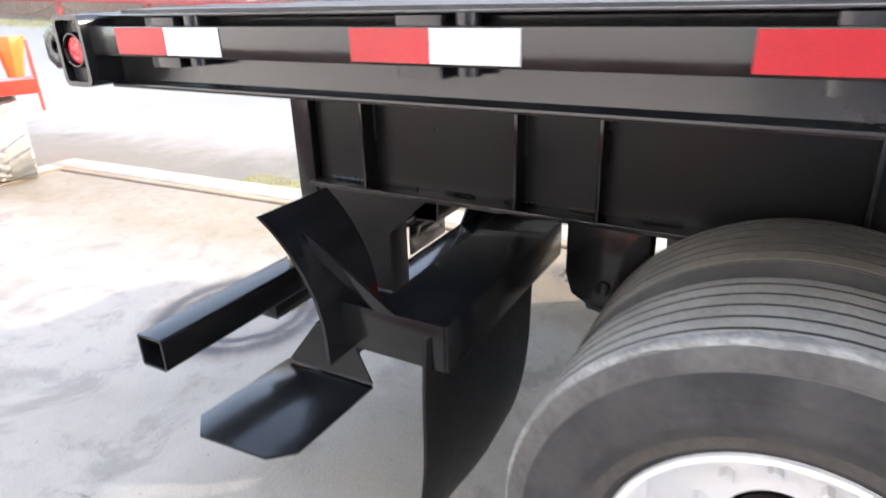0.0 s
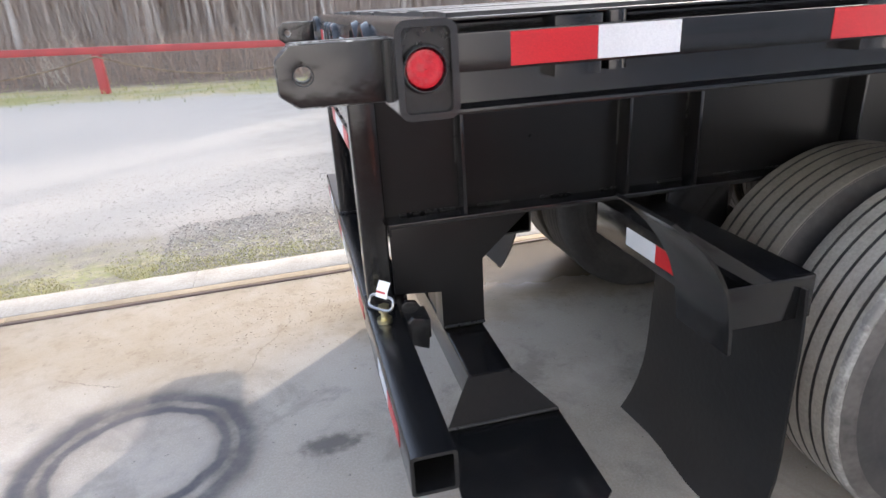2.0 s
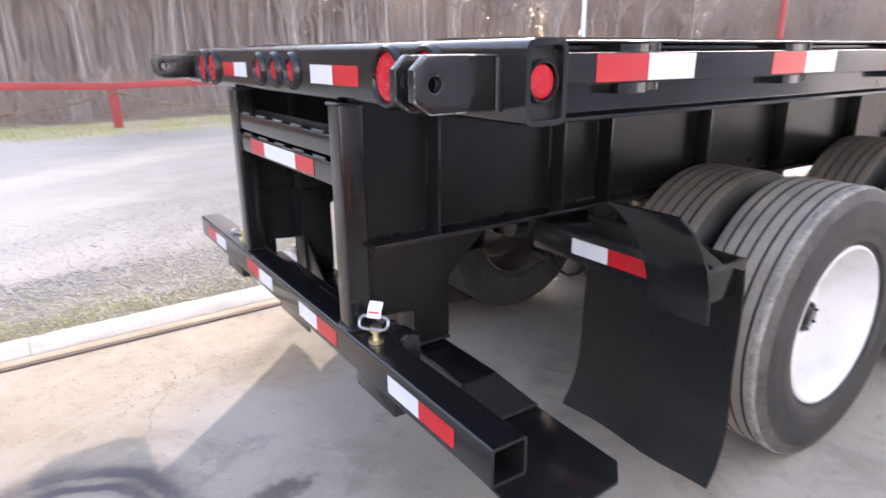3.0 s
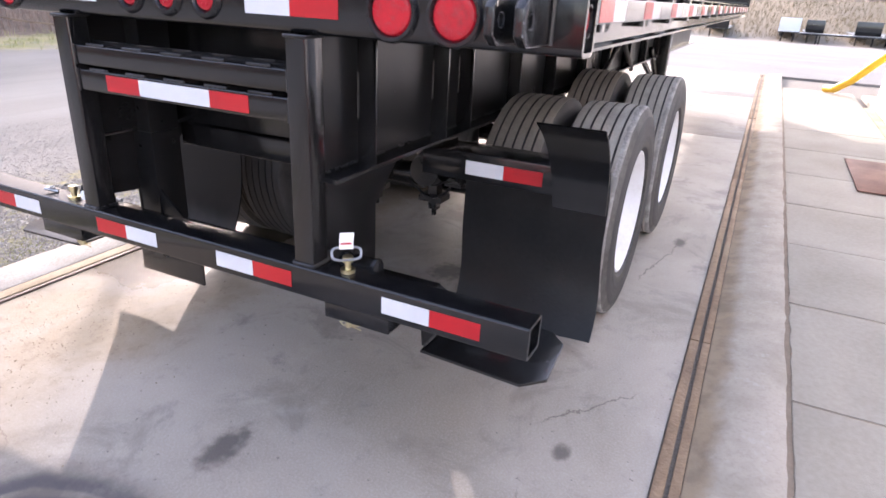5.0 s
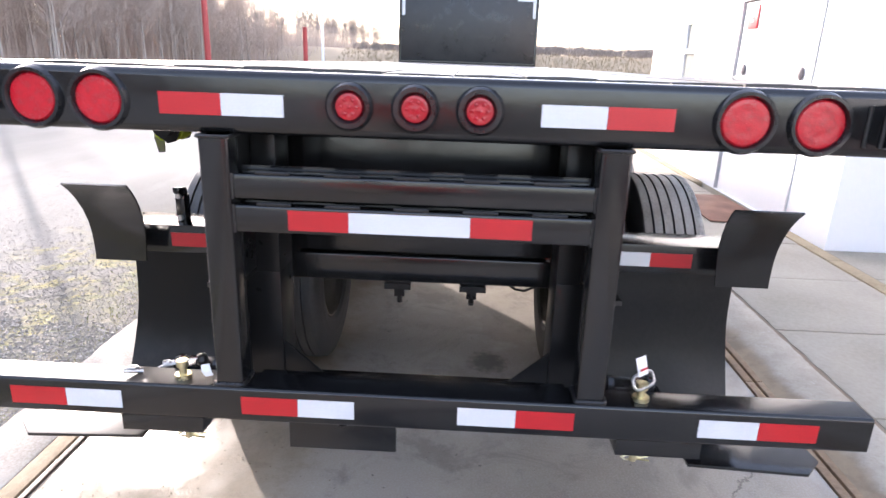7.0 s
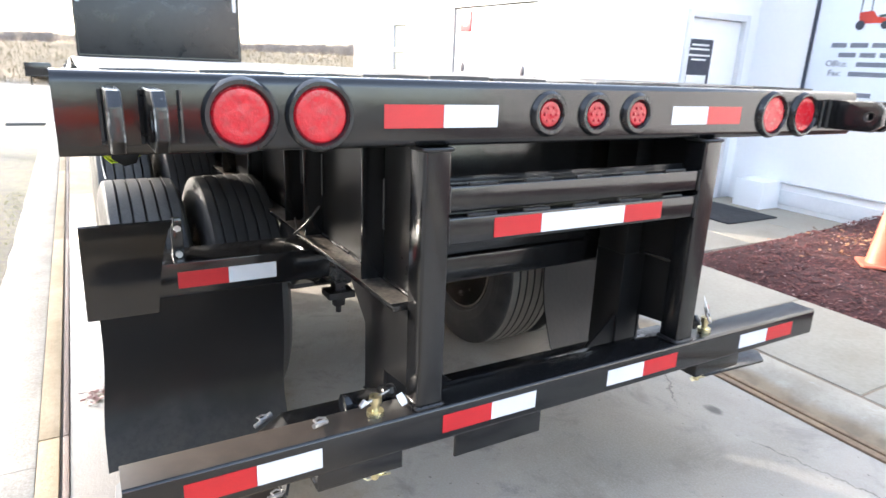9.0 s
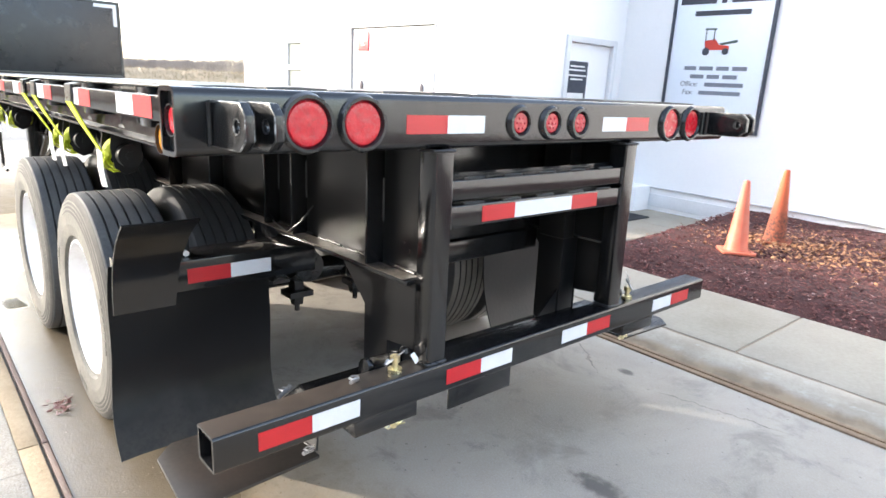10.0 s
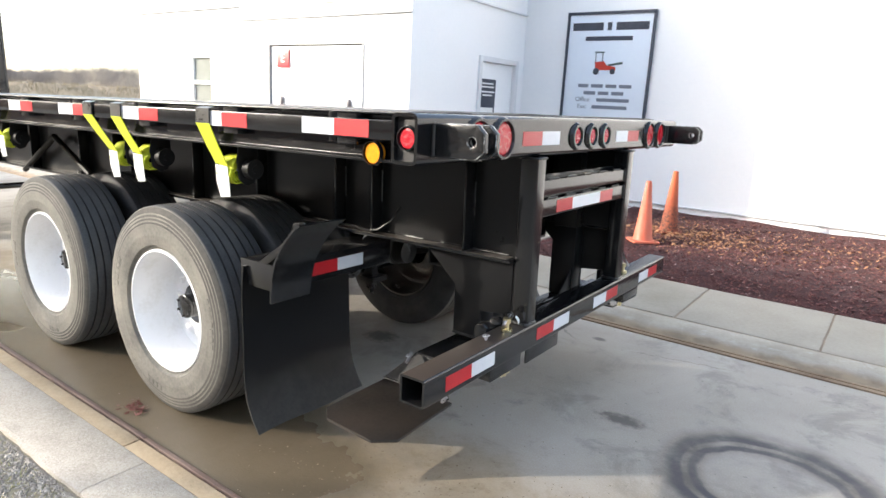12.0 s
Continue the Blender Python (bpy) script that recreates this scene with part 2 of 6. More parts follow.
RUST = mat("rusty_steel", (0.12, 0.072, 0.045), (0.33, 0.245, 0.16), 0.75, 0.9, scale=4, fine=45, bump=0.006, bump_scale=90)
RUST_PLATE = mat("rusty_brown_plate", (0.20, 0.085, 0.045), (0.12, 0.055, 0.035), 0.6, 0.8, scale=5, fine=60, bump=0.002, bump_scale=60)
SIDEWALK = mat("sidewalk_concrete", (0.365, 0.33, 0.27), (0.245, 0.217, 0.17), 0.8, 0.92, scale=1.6, fine=45, bump=0.002, bump_scale=160, per_object=0.12, mix=(0.4, 0.85))
KERB = mat("kerb_concrete", (0.405, 0.372, 0.322), (0.26, 0.23, 0.185), 0.85, 0.95, scale=5, fine=110, fine_amount=0.55, mix=(0.42, 0.70), bump=0.0035, bump_scale=130)
EDGE_STEEL = mat("brown_edge_steel", (0.085, 0.052, 0.042), (0.17, 0.115, 0.09), 0.5, 0.75, scale=5, fine=50, bump=0.003, bump_scale=80)
EDGE_TAN = mat("sandy_rusted_steel", (0.30, 0.208, 0.126), (0.165, 0.106, 0.066), 0.75, 0.92, scale=3.5, fine=40, bump=0.005, bump_scale=80, mix=(0.4, 0.7))
JOINT = mat("brown_joint_dirt", (0.27, 0.21, 0.15), (0.16, 0.122, 0.088), 0.9, scale=6, fine=60)
TIMBER = mat("weathered_timber", (0.38, 0.305, 0.195), (0.25, 0.19, 0.115), 0.85, 0.95, scale=3, fine=35, bump=0.004, bump_scale=60)
TAN = mat("tan_edging", (0.36, 0.285, 0.19), (0.25, 0.19, 0.12), 0.85, 0.95, scale=4, fine=45, bump=0.004, bump_scale=70)
WALL = mat("white_painted_block", (0.86, 0.86, 0.86), (0.79, 0.80, 0.81), 0.55, 0.7, scale=0.8, fine=30, bump=0.002, bump_scale=50, mix=(0.35, 0.9))
TRIM = mat("grey_white_trim", (0.72, 0.73, 0.74), (0.62, 0.63, 0.64), 0.5, scale=3, fine=40)
TRIM_DARK = mat("grey_gasket", (0.46, 0.46, 0.46), (0.54, 0.54, 0.54), 0.6, scale=5, fine=50)
CONE = mat("faded_orange_plastic", (0.55, 0.105, 0.050), (0.50, 0.16, 0.10), 0.5, 0.7, scale=7, fine=60, mix=(0.35, 0.65))
MULCH = mat("red_brown_mulch", (0.085, 0.030, 0.027), (0.034, 0.014, 0.013), 0.9, scale=9, fine=90, bump=0.01, bump_scale=70)
MULCH_CHIP = mat("mulch_chips", (0.20, 0.062, 0.052), (0.055, 0.021, 0.019), 0.6, 0.85, scale=18, fine=45, fine_amount=0.6, mix=(0.36, 0.60))
PALE_CHIP = mat("pale_mulch_chips", (0.42, 0.30, 0.27), (0.26, 0.15, 0.13), 0.7, scale=20, fine=90)
LEAF = mat("dry_leaves", (0.50, 0.255, 0.12), (0.16, 0.070, 0.035), 0.7, scale=22, fine=70, mix=(0.34, 0.62))
RED_PAINT = mat("red_pipe_paint", (0.42, 0.05, 0.045), (0.30, 0.045, 0.04), 0.45, 0.6, scale=3, fine=30)
YELLOW = mat("yellow_paint", (0.85, 0.52, 0.02), (0.75, 0.42, 0.02), 0.4, 0.5, scale=6, fine=60)
BARK = mat("grey_bark", (0.48, 0.405, 0.35), (0.34, 0.28, 0.235), 0.9, scale=2, fine=20, per_object=0.1)
TWIGS = mat("brown_twigs", (0.55, 0.445, 0.375), (0.40, 0.32, 0.265), 0.9, scale=0.35, fine=9)
BRUSH = mat("dead_brush", (0.33, 0.24, 0.18), (0.23, 0.165, 0.125), 0.9, scale=0.5, fine=8)
GRASS = mat("winter_grass", (0.30, 0.30, 0.11), (0.42, 0.37, 0.20), 0.85, scale=2.5, fine=30)
FAR_WOOD = mat("far_wood", (0.215, 0.19, 0.178), (0.15, 0.13, 0.12), 0.95, scale=0.3, fine=3)
GROMMET = mat("rubber_grommet", (0.010, 0.010, 0.011), (0.024, 0.024, 0.025), 0.14, 0.28, scale=12, fine=90)
STONE = mat("gravel_stones", (0.30, 0.27, 0.23), (0.15, 0.132, 0.11), 0.85, scale=18, fine=90, mix=(0.3, 0.7))
MACHINE_RED = mat("machine_red_paint", (0.62, 0.045, 0.02), (0.50, 0.035, 0.02), 0.25, 0.4, scale=5, fine=50, coat=0.4)
GLASS_DARK = mat("window_glass", (0.26, 0.28, 0.25), (0.33, 0.34, 0.31), 0.06, 0.1, scale=1.2, fine=8)
MAT_RUBBER = mat("door_mat_rubber", (0.018, 0.018, 0.02), (0.035, 0.035, 0.036), 0.9, scale=10, fine=200, bump=0.003, bump_scale=220)
SIGN_FACE = mat("sign_face", (0.76, 0.82, 0.88), (0.72, 0.78, 0.86), 0.4, scale=2, fine=20)
SIGN_INK = mat("sign_ink", (0.03, 0.035, 0.05), (0.05, 0.055, 0.075), 0.5, scale=10, fine=60)
DUSTY_PAINT = mat("field_grass", (0.30, 0.23, 0.14), (0.22, 0.18, 0.11), 0.95, scale=0.05, fine=0.6)


def node_math(nt, op, a, b=None):
    n = nt.nodes.new("ShaderNodeMath")
    n.operation = op
    for i, v in enumerate((a, b)):
        if v is None:
            continue
        if isinstance(v, (int, float)):
            n.inputs[i].default_value = v
        else:
            nt.links.new(v, n.inputs[i])
    return n.outputs[0]


def map_range(nt, v, a, b, c=0.0, d=1.0, smooth=True):
    n = nt.nodes.new("ShaderNodeMapRange")
    n.interpolation_type = "SMOOTHSTEP" if smooth else "LINEAR"
    nt.links.new(v, n.inputs[0])
    for i, x in enumerate((a, b, c, d)):
        n.inputs[1 + i].default_value = x
    return n.outputs[0]


def blend(nt, fac, a, b):
    n = nt.nodes.new("ShaderNodeMix")
    n.data_type = "RGBA"
    nt.links.new(fac, n.inputs[0])
    for i, v in ((6, a), (7, b)):
        if isinstance(v, tuple):
            n.inputs[i].default_value = (*v, 1)
        else:
            nt.links.new(v, n.inputs[i])
    return n.outputs[2]


def noise_of(nt, scale, detail=5, rough=0.55, warp=0.0):
    n = nt.nodes.new("ShaderNodeTexNoise")
    n.inputs["Scale"].default_value, n.inputs["Detail"].default_value, n.inputs["Roughness"].default_value = scale, detail, rough
    n.inputs["Distortion"].default_value = warp
    nt.links.new(nt.nodes["pos"].outputs["Position"], n.inputs["Vector"])
    return n.outputs["Fac"]


def begin(name):
    m = bpy.data.materials.new(name)
    m.use_nodes = True
    geo = m.node_tree.nodes.new("ShaderNodeNewGeometry")
    geo.name = "pos"
    sep = m.node_tree.nodes.new("ShaderNodeSeparateXYZ")
    m.node_tree.links.new(geo.outputs["Position"], sep.inputs[0])
    return m, m.node_tree, m.node_tree.nodes["Principled BSDF"], sep.outputs


def bump_of(nt, p, height, distance, strength=0.8):
    b = nt.nodes.new("ShaderNodeBump")
    b.inputs["Distance"].default_value, b.inputs["Strength"].default_value = distance, strength
    nt.links.new(height, b.inputs["Height"])
    nt.links.new(b.outputs[0], p.inputs["Normal"])


def platform_concrete():
    """Scale platform: smooth grey concrete with dirt, a ring-shaped tyre mark, oil spots and a wet strip beside the wheels."""
    m, nt, p, xyz = begin("platform_concrete")
    big, mid, fine = noise_of(nt, 0.9, 6, 0.6, 0.4), noise_of(nt, 5.0, 6, 0.65), noise_of(nt, 120, 3)
    col = blend(nt, map_range(nt, big, 0.35, 0.68), (0.37, 0.336, 0.288), (0.275, 0.243, 0.198))
    col = blend(nt, map_range(nt, mid, 0.55, 0.78), col, (0.20, 0.185, 0.165))
    col = blend(nt, map_range(nt, fine, 0.35, 0.75, 0, 0.35), col, (0.46, 0.44, 0.41))
    blot = noise_of(nt, 2.4, 7, 0.72, 0.6)
    col = blend(nt, map_range(nt, blot, 0.50, 0.66, 0, 0.62), col, (0.195, 0.178, 0.155))
    col = blend(nt, map_range(nt, noise_of(nt, 1.7, 6, 0.7), 0.56, 0.72, 0, 0.5), col, (0.46, 0.43, 0.385))
    col = blend(nt, map_range(nt, noise_of(nt, 34, 2, 0.5), 0.70, 0.76, 0, 0.7), col, (0.12, 0.105, 0.09))
    # ring mark: two dark lines with a pale one between, in a soft dirty halo
    dx, dy = node_math(nt, "SUBTRACT", xyz[0], -0.915), node_math(nt, "SUBTRACT", xyz[1], -0.09)
    r = node_math(nt, "SQRT", node_math(nt, "ADD", node_math(nt, "MULTIPLY", dx, dx), node_math(nt, "MULTIPLY", dy, dy)))
    r = node_math(nt, "ADD", r, node_math(nt, "MULTIPLY", node_math(nt, "SUBTRACT", noise_of(nt, 2.3, 4), 0.5), 0.13))
    halo = node_math(nt, "MULTIPLY", map_range(nt, r, 0.22, 0.33), map_range(nt, r, 0.54, 0.38))
    col = blend(nt, node_math(nt, "MULTIPLY", halo, map_range(nt, noise_of(nt, 3.6, 5, 0.65), 0.32, 0.60, 0.3, 1.0)), col, (0.115, 0.10, 0.088))
    inside = node_math(nt, "MULTIPLY", map_range(nt, r, 0.31, 0.24), map_range(nt, mid, 0.4, 0.7, 0.1, 0.5))
    col = blend(nt, inside, col, (0.24, 0.215, 0.20))
    worn = map_range(nt, noise_of(nt, 2.6, 6, 0.7), 0.34, 0.58, 0.45, 1.0)
    for r0, r1, r2, r3 in ((0.278, 0.298, 0.316, 0.338), (0.352, 0.372, 0.392, 0.450)):
        line = node_math(nt, "MULTIPLY", map_range(nt, r, r0, r1), map_range(nt, r, r3, r2))
        col = blend(nt, node_math(nt, "MULTIPLY", line, worn), col, (0.062, 0.060, 0.066))
    # oil spots
    for x, y, sx, sy in ((-0.207, -0.243, 9, 20), (1.434, -0.272, 10, 12), (0.33, -1.25, 26, 34), (2.6, -1.35, 14, 30)):
        ex = node_math(nt, "MULTIPLY", node_math(nt, "SUBTRACT", xyz[0], x), sx)
        ey = node_math(nt, "MULTIPLY", node_math(nt, "SUBTRACT", xyz[1], y), sy)
        rr = node_math(nt, "SQRT", node_math(nt, "ADD", node_math(nt, "MULTIPLY", ex, ex), node_math(nt, "MULTIPLY", ey, ey)))
        rr = node_math(nt, "ADD", rr, node_math(nt, "MULTIPLY", node_math(nt, "SUBTRACT", noise_of(nt, 25), 0.5), 1.6))
        col = blend(nt, map_range(nt, rr, 1.5, 0.5, 0, 0.8), col, (0.07, 0.06, 0.055))
    # hairline cracks
    wig = node_math(nt, "MULTIPLY", node_math(nt, "SUBTRACT", noise_of(nt, 4.0, 5, 0.7), 0.5), 0.16)
    for cx, cy, ang, half in ((0.62, -1.28, -38, 0.26), (-0.45, 0.62, 64, 0.30), (2.3, -1.30, -12, 0.5), (-1.25, 0.55, 150, 0.22), (-0.2, -1.25, 12, 0.35)):
        ca, sa = math.cos(radians(ang)), math.sin(radians(ang))
        ex, ey = node_math(nt, "SUBTRACT", xyz[0], cx), node_math(nt, "SUBTRACT", xyz[1], cy)
        along = node_math(nt, "ABSOLUTE", node_math(nt, "ADD", node_math(nt, "MULTIPLY", ex, ca), node_math(nt, "MULTIPLY", ey, sa)))
        across = node_math(nt, "ADD", node_math(nt, "SUBTRACT", node_math(nt, "MULTIPLY", ey, ca), node_math(nt, "MULTIPLY", ex, sa)), wig)
        line = node_math(nt, "MULTIPLY", map_range(nt, node_math(nt, "ABSOLUTE", across), 0.006, 0.001), map_range(nt, along, half, half * 0.6))
        col = blend(nt, node_math(nt, "MULTIPLY", line, 0.7), col, (0.10, 0.085, 0.07))
    # wet strip and puddle on the outer side
    wy = node_math(nt, "ADD", xyz[1], node_math(nt, "MULTIPLY", node_math(nt, "SUBTRACT", noise_of(nt, 1.6), 0.5), 0.9))
    wx = node_math(nt, "ADD", xyz[0], node_math(nt, "MULTIPLY", node_math(nt, "SUBTRACT", noise_of(nt, 2.1), 0.5), 1.2))
    wet = node_math(nt, "MULTIPLY", map_range(nt, wy, 0.50, 0.85), node_math(nt, "MULTIPLY", map_range(nt, wx, 0.05, 0.6), map_range(nt, wx, 6.0, 4.8)))
    mud = node_math(nt, "MULTIPLY", node_math(nt, "MULTIPLY", map_range(nt, wy, 0.25, 0.75), map_range(nt, blot, 0.30, 0.62, 0.6, 1.0)), map_range(nt, wx, -0.3, 0.3, 0.8, 1.0))
    col = blend(nt, mud, col, (0.265, 0.210, 0.140))
    col = blend(nt, node_math(nt, "MULTIPLY", mud, map_range(nt, noise_of(nt, 28, 3, 0.6), 0.58, 0.76, 0, 0.35)), col, (0.15, 0.115, 0.075))
    grit = noise_of(nt, 70, 5, 0.75)
    col = blend(nt, node_math(nt, "MULTIPLY", mud, map_range(nt, grit, 0.48, 0.72, 0, 0.35)), col, (0.145, 0.115, 0.075))
    col = blend(nt, node_math(nt, "MULTIPLY", mud, map_range(nt, noise_of(nt, 11, 5, 0.7), 0.50, 0.66, 0, 0.6)), col, (0.175, 0.135, 0.085))
    col = blend(nt, node_math(nt, "MULTIPLY", wet, 0.88), col, (0.085, 0.067, 0.044))
    pool = node_math(nt, "MULTIPLY", wet, map_range(nt, node_math(nt, "ADD", noise_of(nt, 2.6, 4), map_range(nt, xyz[0], 2.2, 4.6, -0.22, 0.02)), 0.50, 0.56))
    nt.links.new(col, p.inputs["Base Color"])
    nt.links.new(node_math(nt, "MULTIPLY", map_range(nt, wet, 0.2, 0.9, 0.72, 0.27), map_range(nt, pool, 0, 1, 1, 0.35)), p.inputs["Roughness"])
    bump_of(nt, p, node_math(nt, "MULTIPLY", node_math(nt, "ADD", node_math(nt, "ADD", fine, node_math(nt, "MULTIPLY", mid, 2.0)), node_math(nt, "MULTIPLY", node_math(nt, "MULTIPLY", grit, mud), 0.9)), map_range(nt, pool, 0, 1, 1, 0.05)), 0.0015, 0.6)
    return m


def ground_material():
    """Pale limestone gravel, with sparse grass beside the kerb and along the fence, and the dry field beyond."""
    m, nt, p, xyz = begin("gravel_ground")
    big, mid, fine = noise_of(nt, 0.25, 5), noise_of(nt, 2.2, 6, 0.65), noise_of(nt, 110, 4, 0.75)
    col = blend(nt, map_range(nt, big, 0.3, 0.7), (0.28, 0.254, 0.216), (0.205, 0.185, 0.157))
    col = blend(nt, map_range(nt, fine, 0.38, 0.72, 0, 0.55), col, (0.25, 0.23, 0.20))
    # wheel tracks along the yard
    lanes = nt.nodes.new("ShaderNodeTexNoise")
    lanes.inputs["Scale"].default_value, lanes.inputs["Detail"].default_value = 1.0, 6
    squash = nt.nodes.new("ShaderNodeVectorMath")
    squash.operation = "MULTIPLY"
    squash.inputs[1].default_value = (0.12, 1.6, 1.0)
    nt.links.new(nt.nodes["pos"].outputs["Position"], squash.inputs[0])
    nt.links.new(squash.outputs[0], lanes.inputs["Vector"])
    col = blend(nt, map_range(nt, lanes.outputs["Fac"], 0.44, 0.64, 0, 0.45), col, (0.19, 0.173, 0.148))
    col = blend(nt, map_range(nt, node_math(nt, "ADD", xyz[0], node_math(nt, "MULTIPLY", mid, 3.0)), 3.5, 0.0, 0, 0.9), col, blend(nt, map_range(nt, fine, 0.30, 0.74), (0.41, 0.38, 0.335), (0.285, 0.262, 0.226)))
    wob = node_math(nt, "MULTIPLY", node_math(nt, "SUBTRACT", mid, 0.5), 1.6)
    y = node_math(nt, "ADD", xyz[1], wob)
    earth = map_range(nt, y, 3.4, 2.0, 0, 0.85)
    col = blend(nt, earth, col, blend(nt, map_range(nt, fine, 0.32, 0.72), (0.115, 0.097, 0.075), (0.235, 0.205, 0.165)))
    near = node_math(nt, "MULTIPLY", map_range(nt, xyz[1], 1.70, 1.76), map_range(nt, y, 2.75, 1.85))
    near = node_math(nt, "MULTIPLY", node_math(nt, "MULTIPLY", near, map_range(nt, xyz[0], 0.9, -0.3, 0.35, 1.0)), map_range(nt, xyz[0], -3.2, -1.9, 0.05, 1.0))
    tufts = node_math(nt, "MULTIPLY", node_math(nt, "MULTIPLY", map_range(nt, xyz[1], 1.9, 2.2), map_range(nt, y, 3.5, 2.6)), node_math(nt, "MULTIPLY", map_range(nt, xyz[0], 0.2, 0.9), map_range(nt, xyz[0], 4.5, 3.0)))
    col = blend(nt, node_math(nt, "MULTIPLY", tufts, map_range(nt, noise_of(nt, 4.2, 5, 0.7), 0.46, 0.60, 0, 0.85)), col, blend(nt, map_range(nt, noise_of(nt, 9), 0.4, 0.6), (0.36, 0.30, 0.10), (0.20, 0.19, 0.085)))
    # fence strip and the dry slope behind it
    fence = node_math(nt, "MULTIPLY", map_range(nt, y, 11.6, 12.8), map_range(nt, y, 17.0, 15.0))
    grass = blend(nt, map_range(nt, noise_of(nt, 7), 0.35, 0.65), (0.225, 0.225, 0.095), (0.34, 0.30, 0.18))
    col = blend(nt, node_math(nt, "MULTIPLY", near, map_range(nt, noise_of(nt, 5, 5, 0.7), 0.36, 0.56, 0.1, 0.95)), col, grass)
    col = blend(nt, node_math(nt, "MULTIPLY", fence, map_range(nt, noise_of(nt, 1.1, 4, 0.7), 0.35, 0.55, 0.55, 1.0)), col, blend(nt, map_range(nt, noise_of(nt, 0.8, 4), 0.35, 0.65), (0.26, 0.25, 0.09), (0.38, 0.31, 0.17)))
    col = blend(nt, map_range(nt, y, 14.4, 15.4), col, blend(nt, map_range(nt, mid, 0.3, 0.7), (0.20, 0.145, 0.10), (0.12, 0.085, 0.06)))
    col = blend(nt, map_range(nt, xyz[0], 89, 94), col, blend(nt, map_range(nt, noise_of(nt, 0.06), 0.35, 0.65), (0.36, 0.27, 0.17), (0.26, 0.20, 0.13)))
    nt.links.new(col, p.inputs["Base Color"])
    p.inputs["Roughness"].default_value = 0.92
    bump_of(nt, p, fine, 0.003, 0.6)
    return m


def kerb_material():
    """Rough pale concrete with a brown stained foot along the steel edge."""
    m, nt, p, xyz = begin("stained_kerb_concrete")
    mid, fine = noise_of(nt, 4.0, 6, 0.65), noise_of(nt, 60, 5, 0.75)
    col = blend(nt, map_range(nt, mid, 0.36, 0.66), (0.42, 0.375, 0.31), (0.335, 0.295, 0.235))
    col = blend(nt, map_range(nt, fine, 0.45, 0.68, 0, 0.3), col, (0.225, 0.195, 0.15))
    col = blend(nt, map_range(nt, noise_of(nt, 13, 5, 0.7), 0.56, 0.70, 0, 0.6), col, (0.46, 0.43, 0.375))
    y = node_math(nt, "ADD", xyz[1], node_math(nt, "MULTIPLY", node_math(nt, "SUBTRACT", noise_of(nt, 3.2, 6, 0.7), 0.5), 0.17))
    col = blend(nt, map_range(nt, y, -1.755, -1.675, 0, 0.85), col, blend(nt, map_range(nt, noise_of(nt, 7, 5), 0.38, 0.64), (0.31, 0.23, 0.145), (0.20, 0.148, 0.095)))
    nt.links.new(col, p.inputs["Base Color"])
    p.inputs["Roughness"].default_value = 0.9
    bump_of(nt, p, node_math(nt, "ADD", fine, node_math(nt, "MULTIPLY", mid, 1.5)), 0.003, 0.7)
    return m


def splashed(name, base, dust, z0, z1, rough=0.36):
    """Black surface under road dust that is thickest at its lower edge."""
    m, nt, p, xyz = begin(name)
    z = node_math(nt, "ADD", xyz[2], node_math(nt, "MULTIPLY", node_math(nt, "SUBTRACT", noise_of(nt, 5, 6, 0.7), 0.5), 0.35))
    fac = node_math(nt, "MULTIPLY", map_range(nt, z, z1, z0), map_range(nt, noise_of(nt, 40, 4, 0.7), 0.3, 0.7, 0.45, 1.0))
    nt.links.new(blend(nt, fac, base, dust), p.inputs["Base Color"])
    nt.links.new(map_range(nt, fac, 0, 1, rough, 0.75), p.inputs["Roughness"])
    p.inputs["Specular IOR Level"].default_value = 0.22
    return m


def dusty_top():
    """Black paint under a film of brown dust towards one end of the bumper."""
    m, nt, p, xyz = begin("dust_filmed_paint")
    y = node_math(nt, "ADD", xyz[1], node_math(nt, "MULTIPLY", node_math(nt, "SUBTRACT", noise_of(nt, 6, 5, 0.7), 0.5), 0.5))
    fac = node_math(nt, "MULTIPLY", map_range(nt, y, 0.35, 0.75), map_range(nt, noise_of(nt, 30, 4), 0.3, 0.7, 0.7, 1.0))
    nt.links.new(blend(nt, fac, (0.008, 0.008, 0.0085), (0.058, 0.044, 0.034)), p.inputs["Base Color"])
    nt.links.new(map_range(nt, fac, 0, 1, 0.2, 0.42), p.inputs["Roughness"])
    return m


KERB_STAINED = kerb_material()
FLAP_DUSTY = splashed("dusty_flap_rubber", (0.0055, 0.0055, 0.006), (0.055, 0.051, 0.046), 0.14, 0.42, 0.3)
DUST_TOP = dusty_top()
CONE_GRIMY = splashed("grimy_orange_plastic", (0.50, 0.115, 0.05), (0.045, 0.034, 0.028), 0.32, 0.74, 0.6)
CONCRETE = platform_concrete()
GRAVEL = ground_material()

# ---- ground, platform, kerbs ----
def rise(x, y):
    """The yard climbs towards the back on the fence side, falls away in front and rises again to the far field."""
    u = min(1.0, max(0.0, (y - 2.5) / 9.0))
    return (0.045 * max(0.0, 1.1 - max(x, -60)) - 0.15) * u * u * (3 - 2 * u) - 0.047 * max(0.0, min(x, 86) - 14) + 0.205 * max(0.0, min(x, 113) - 90)


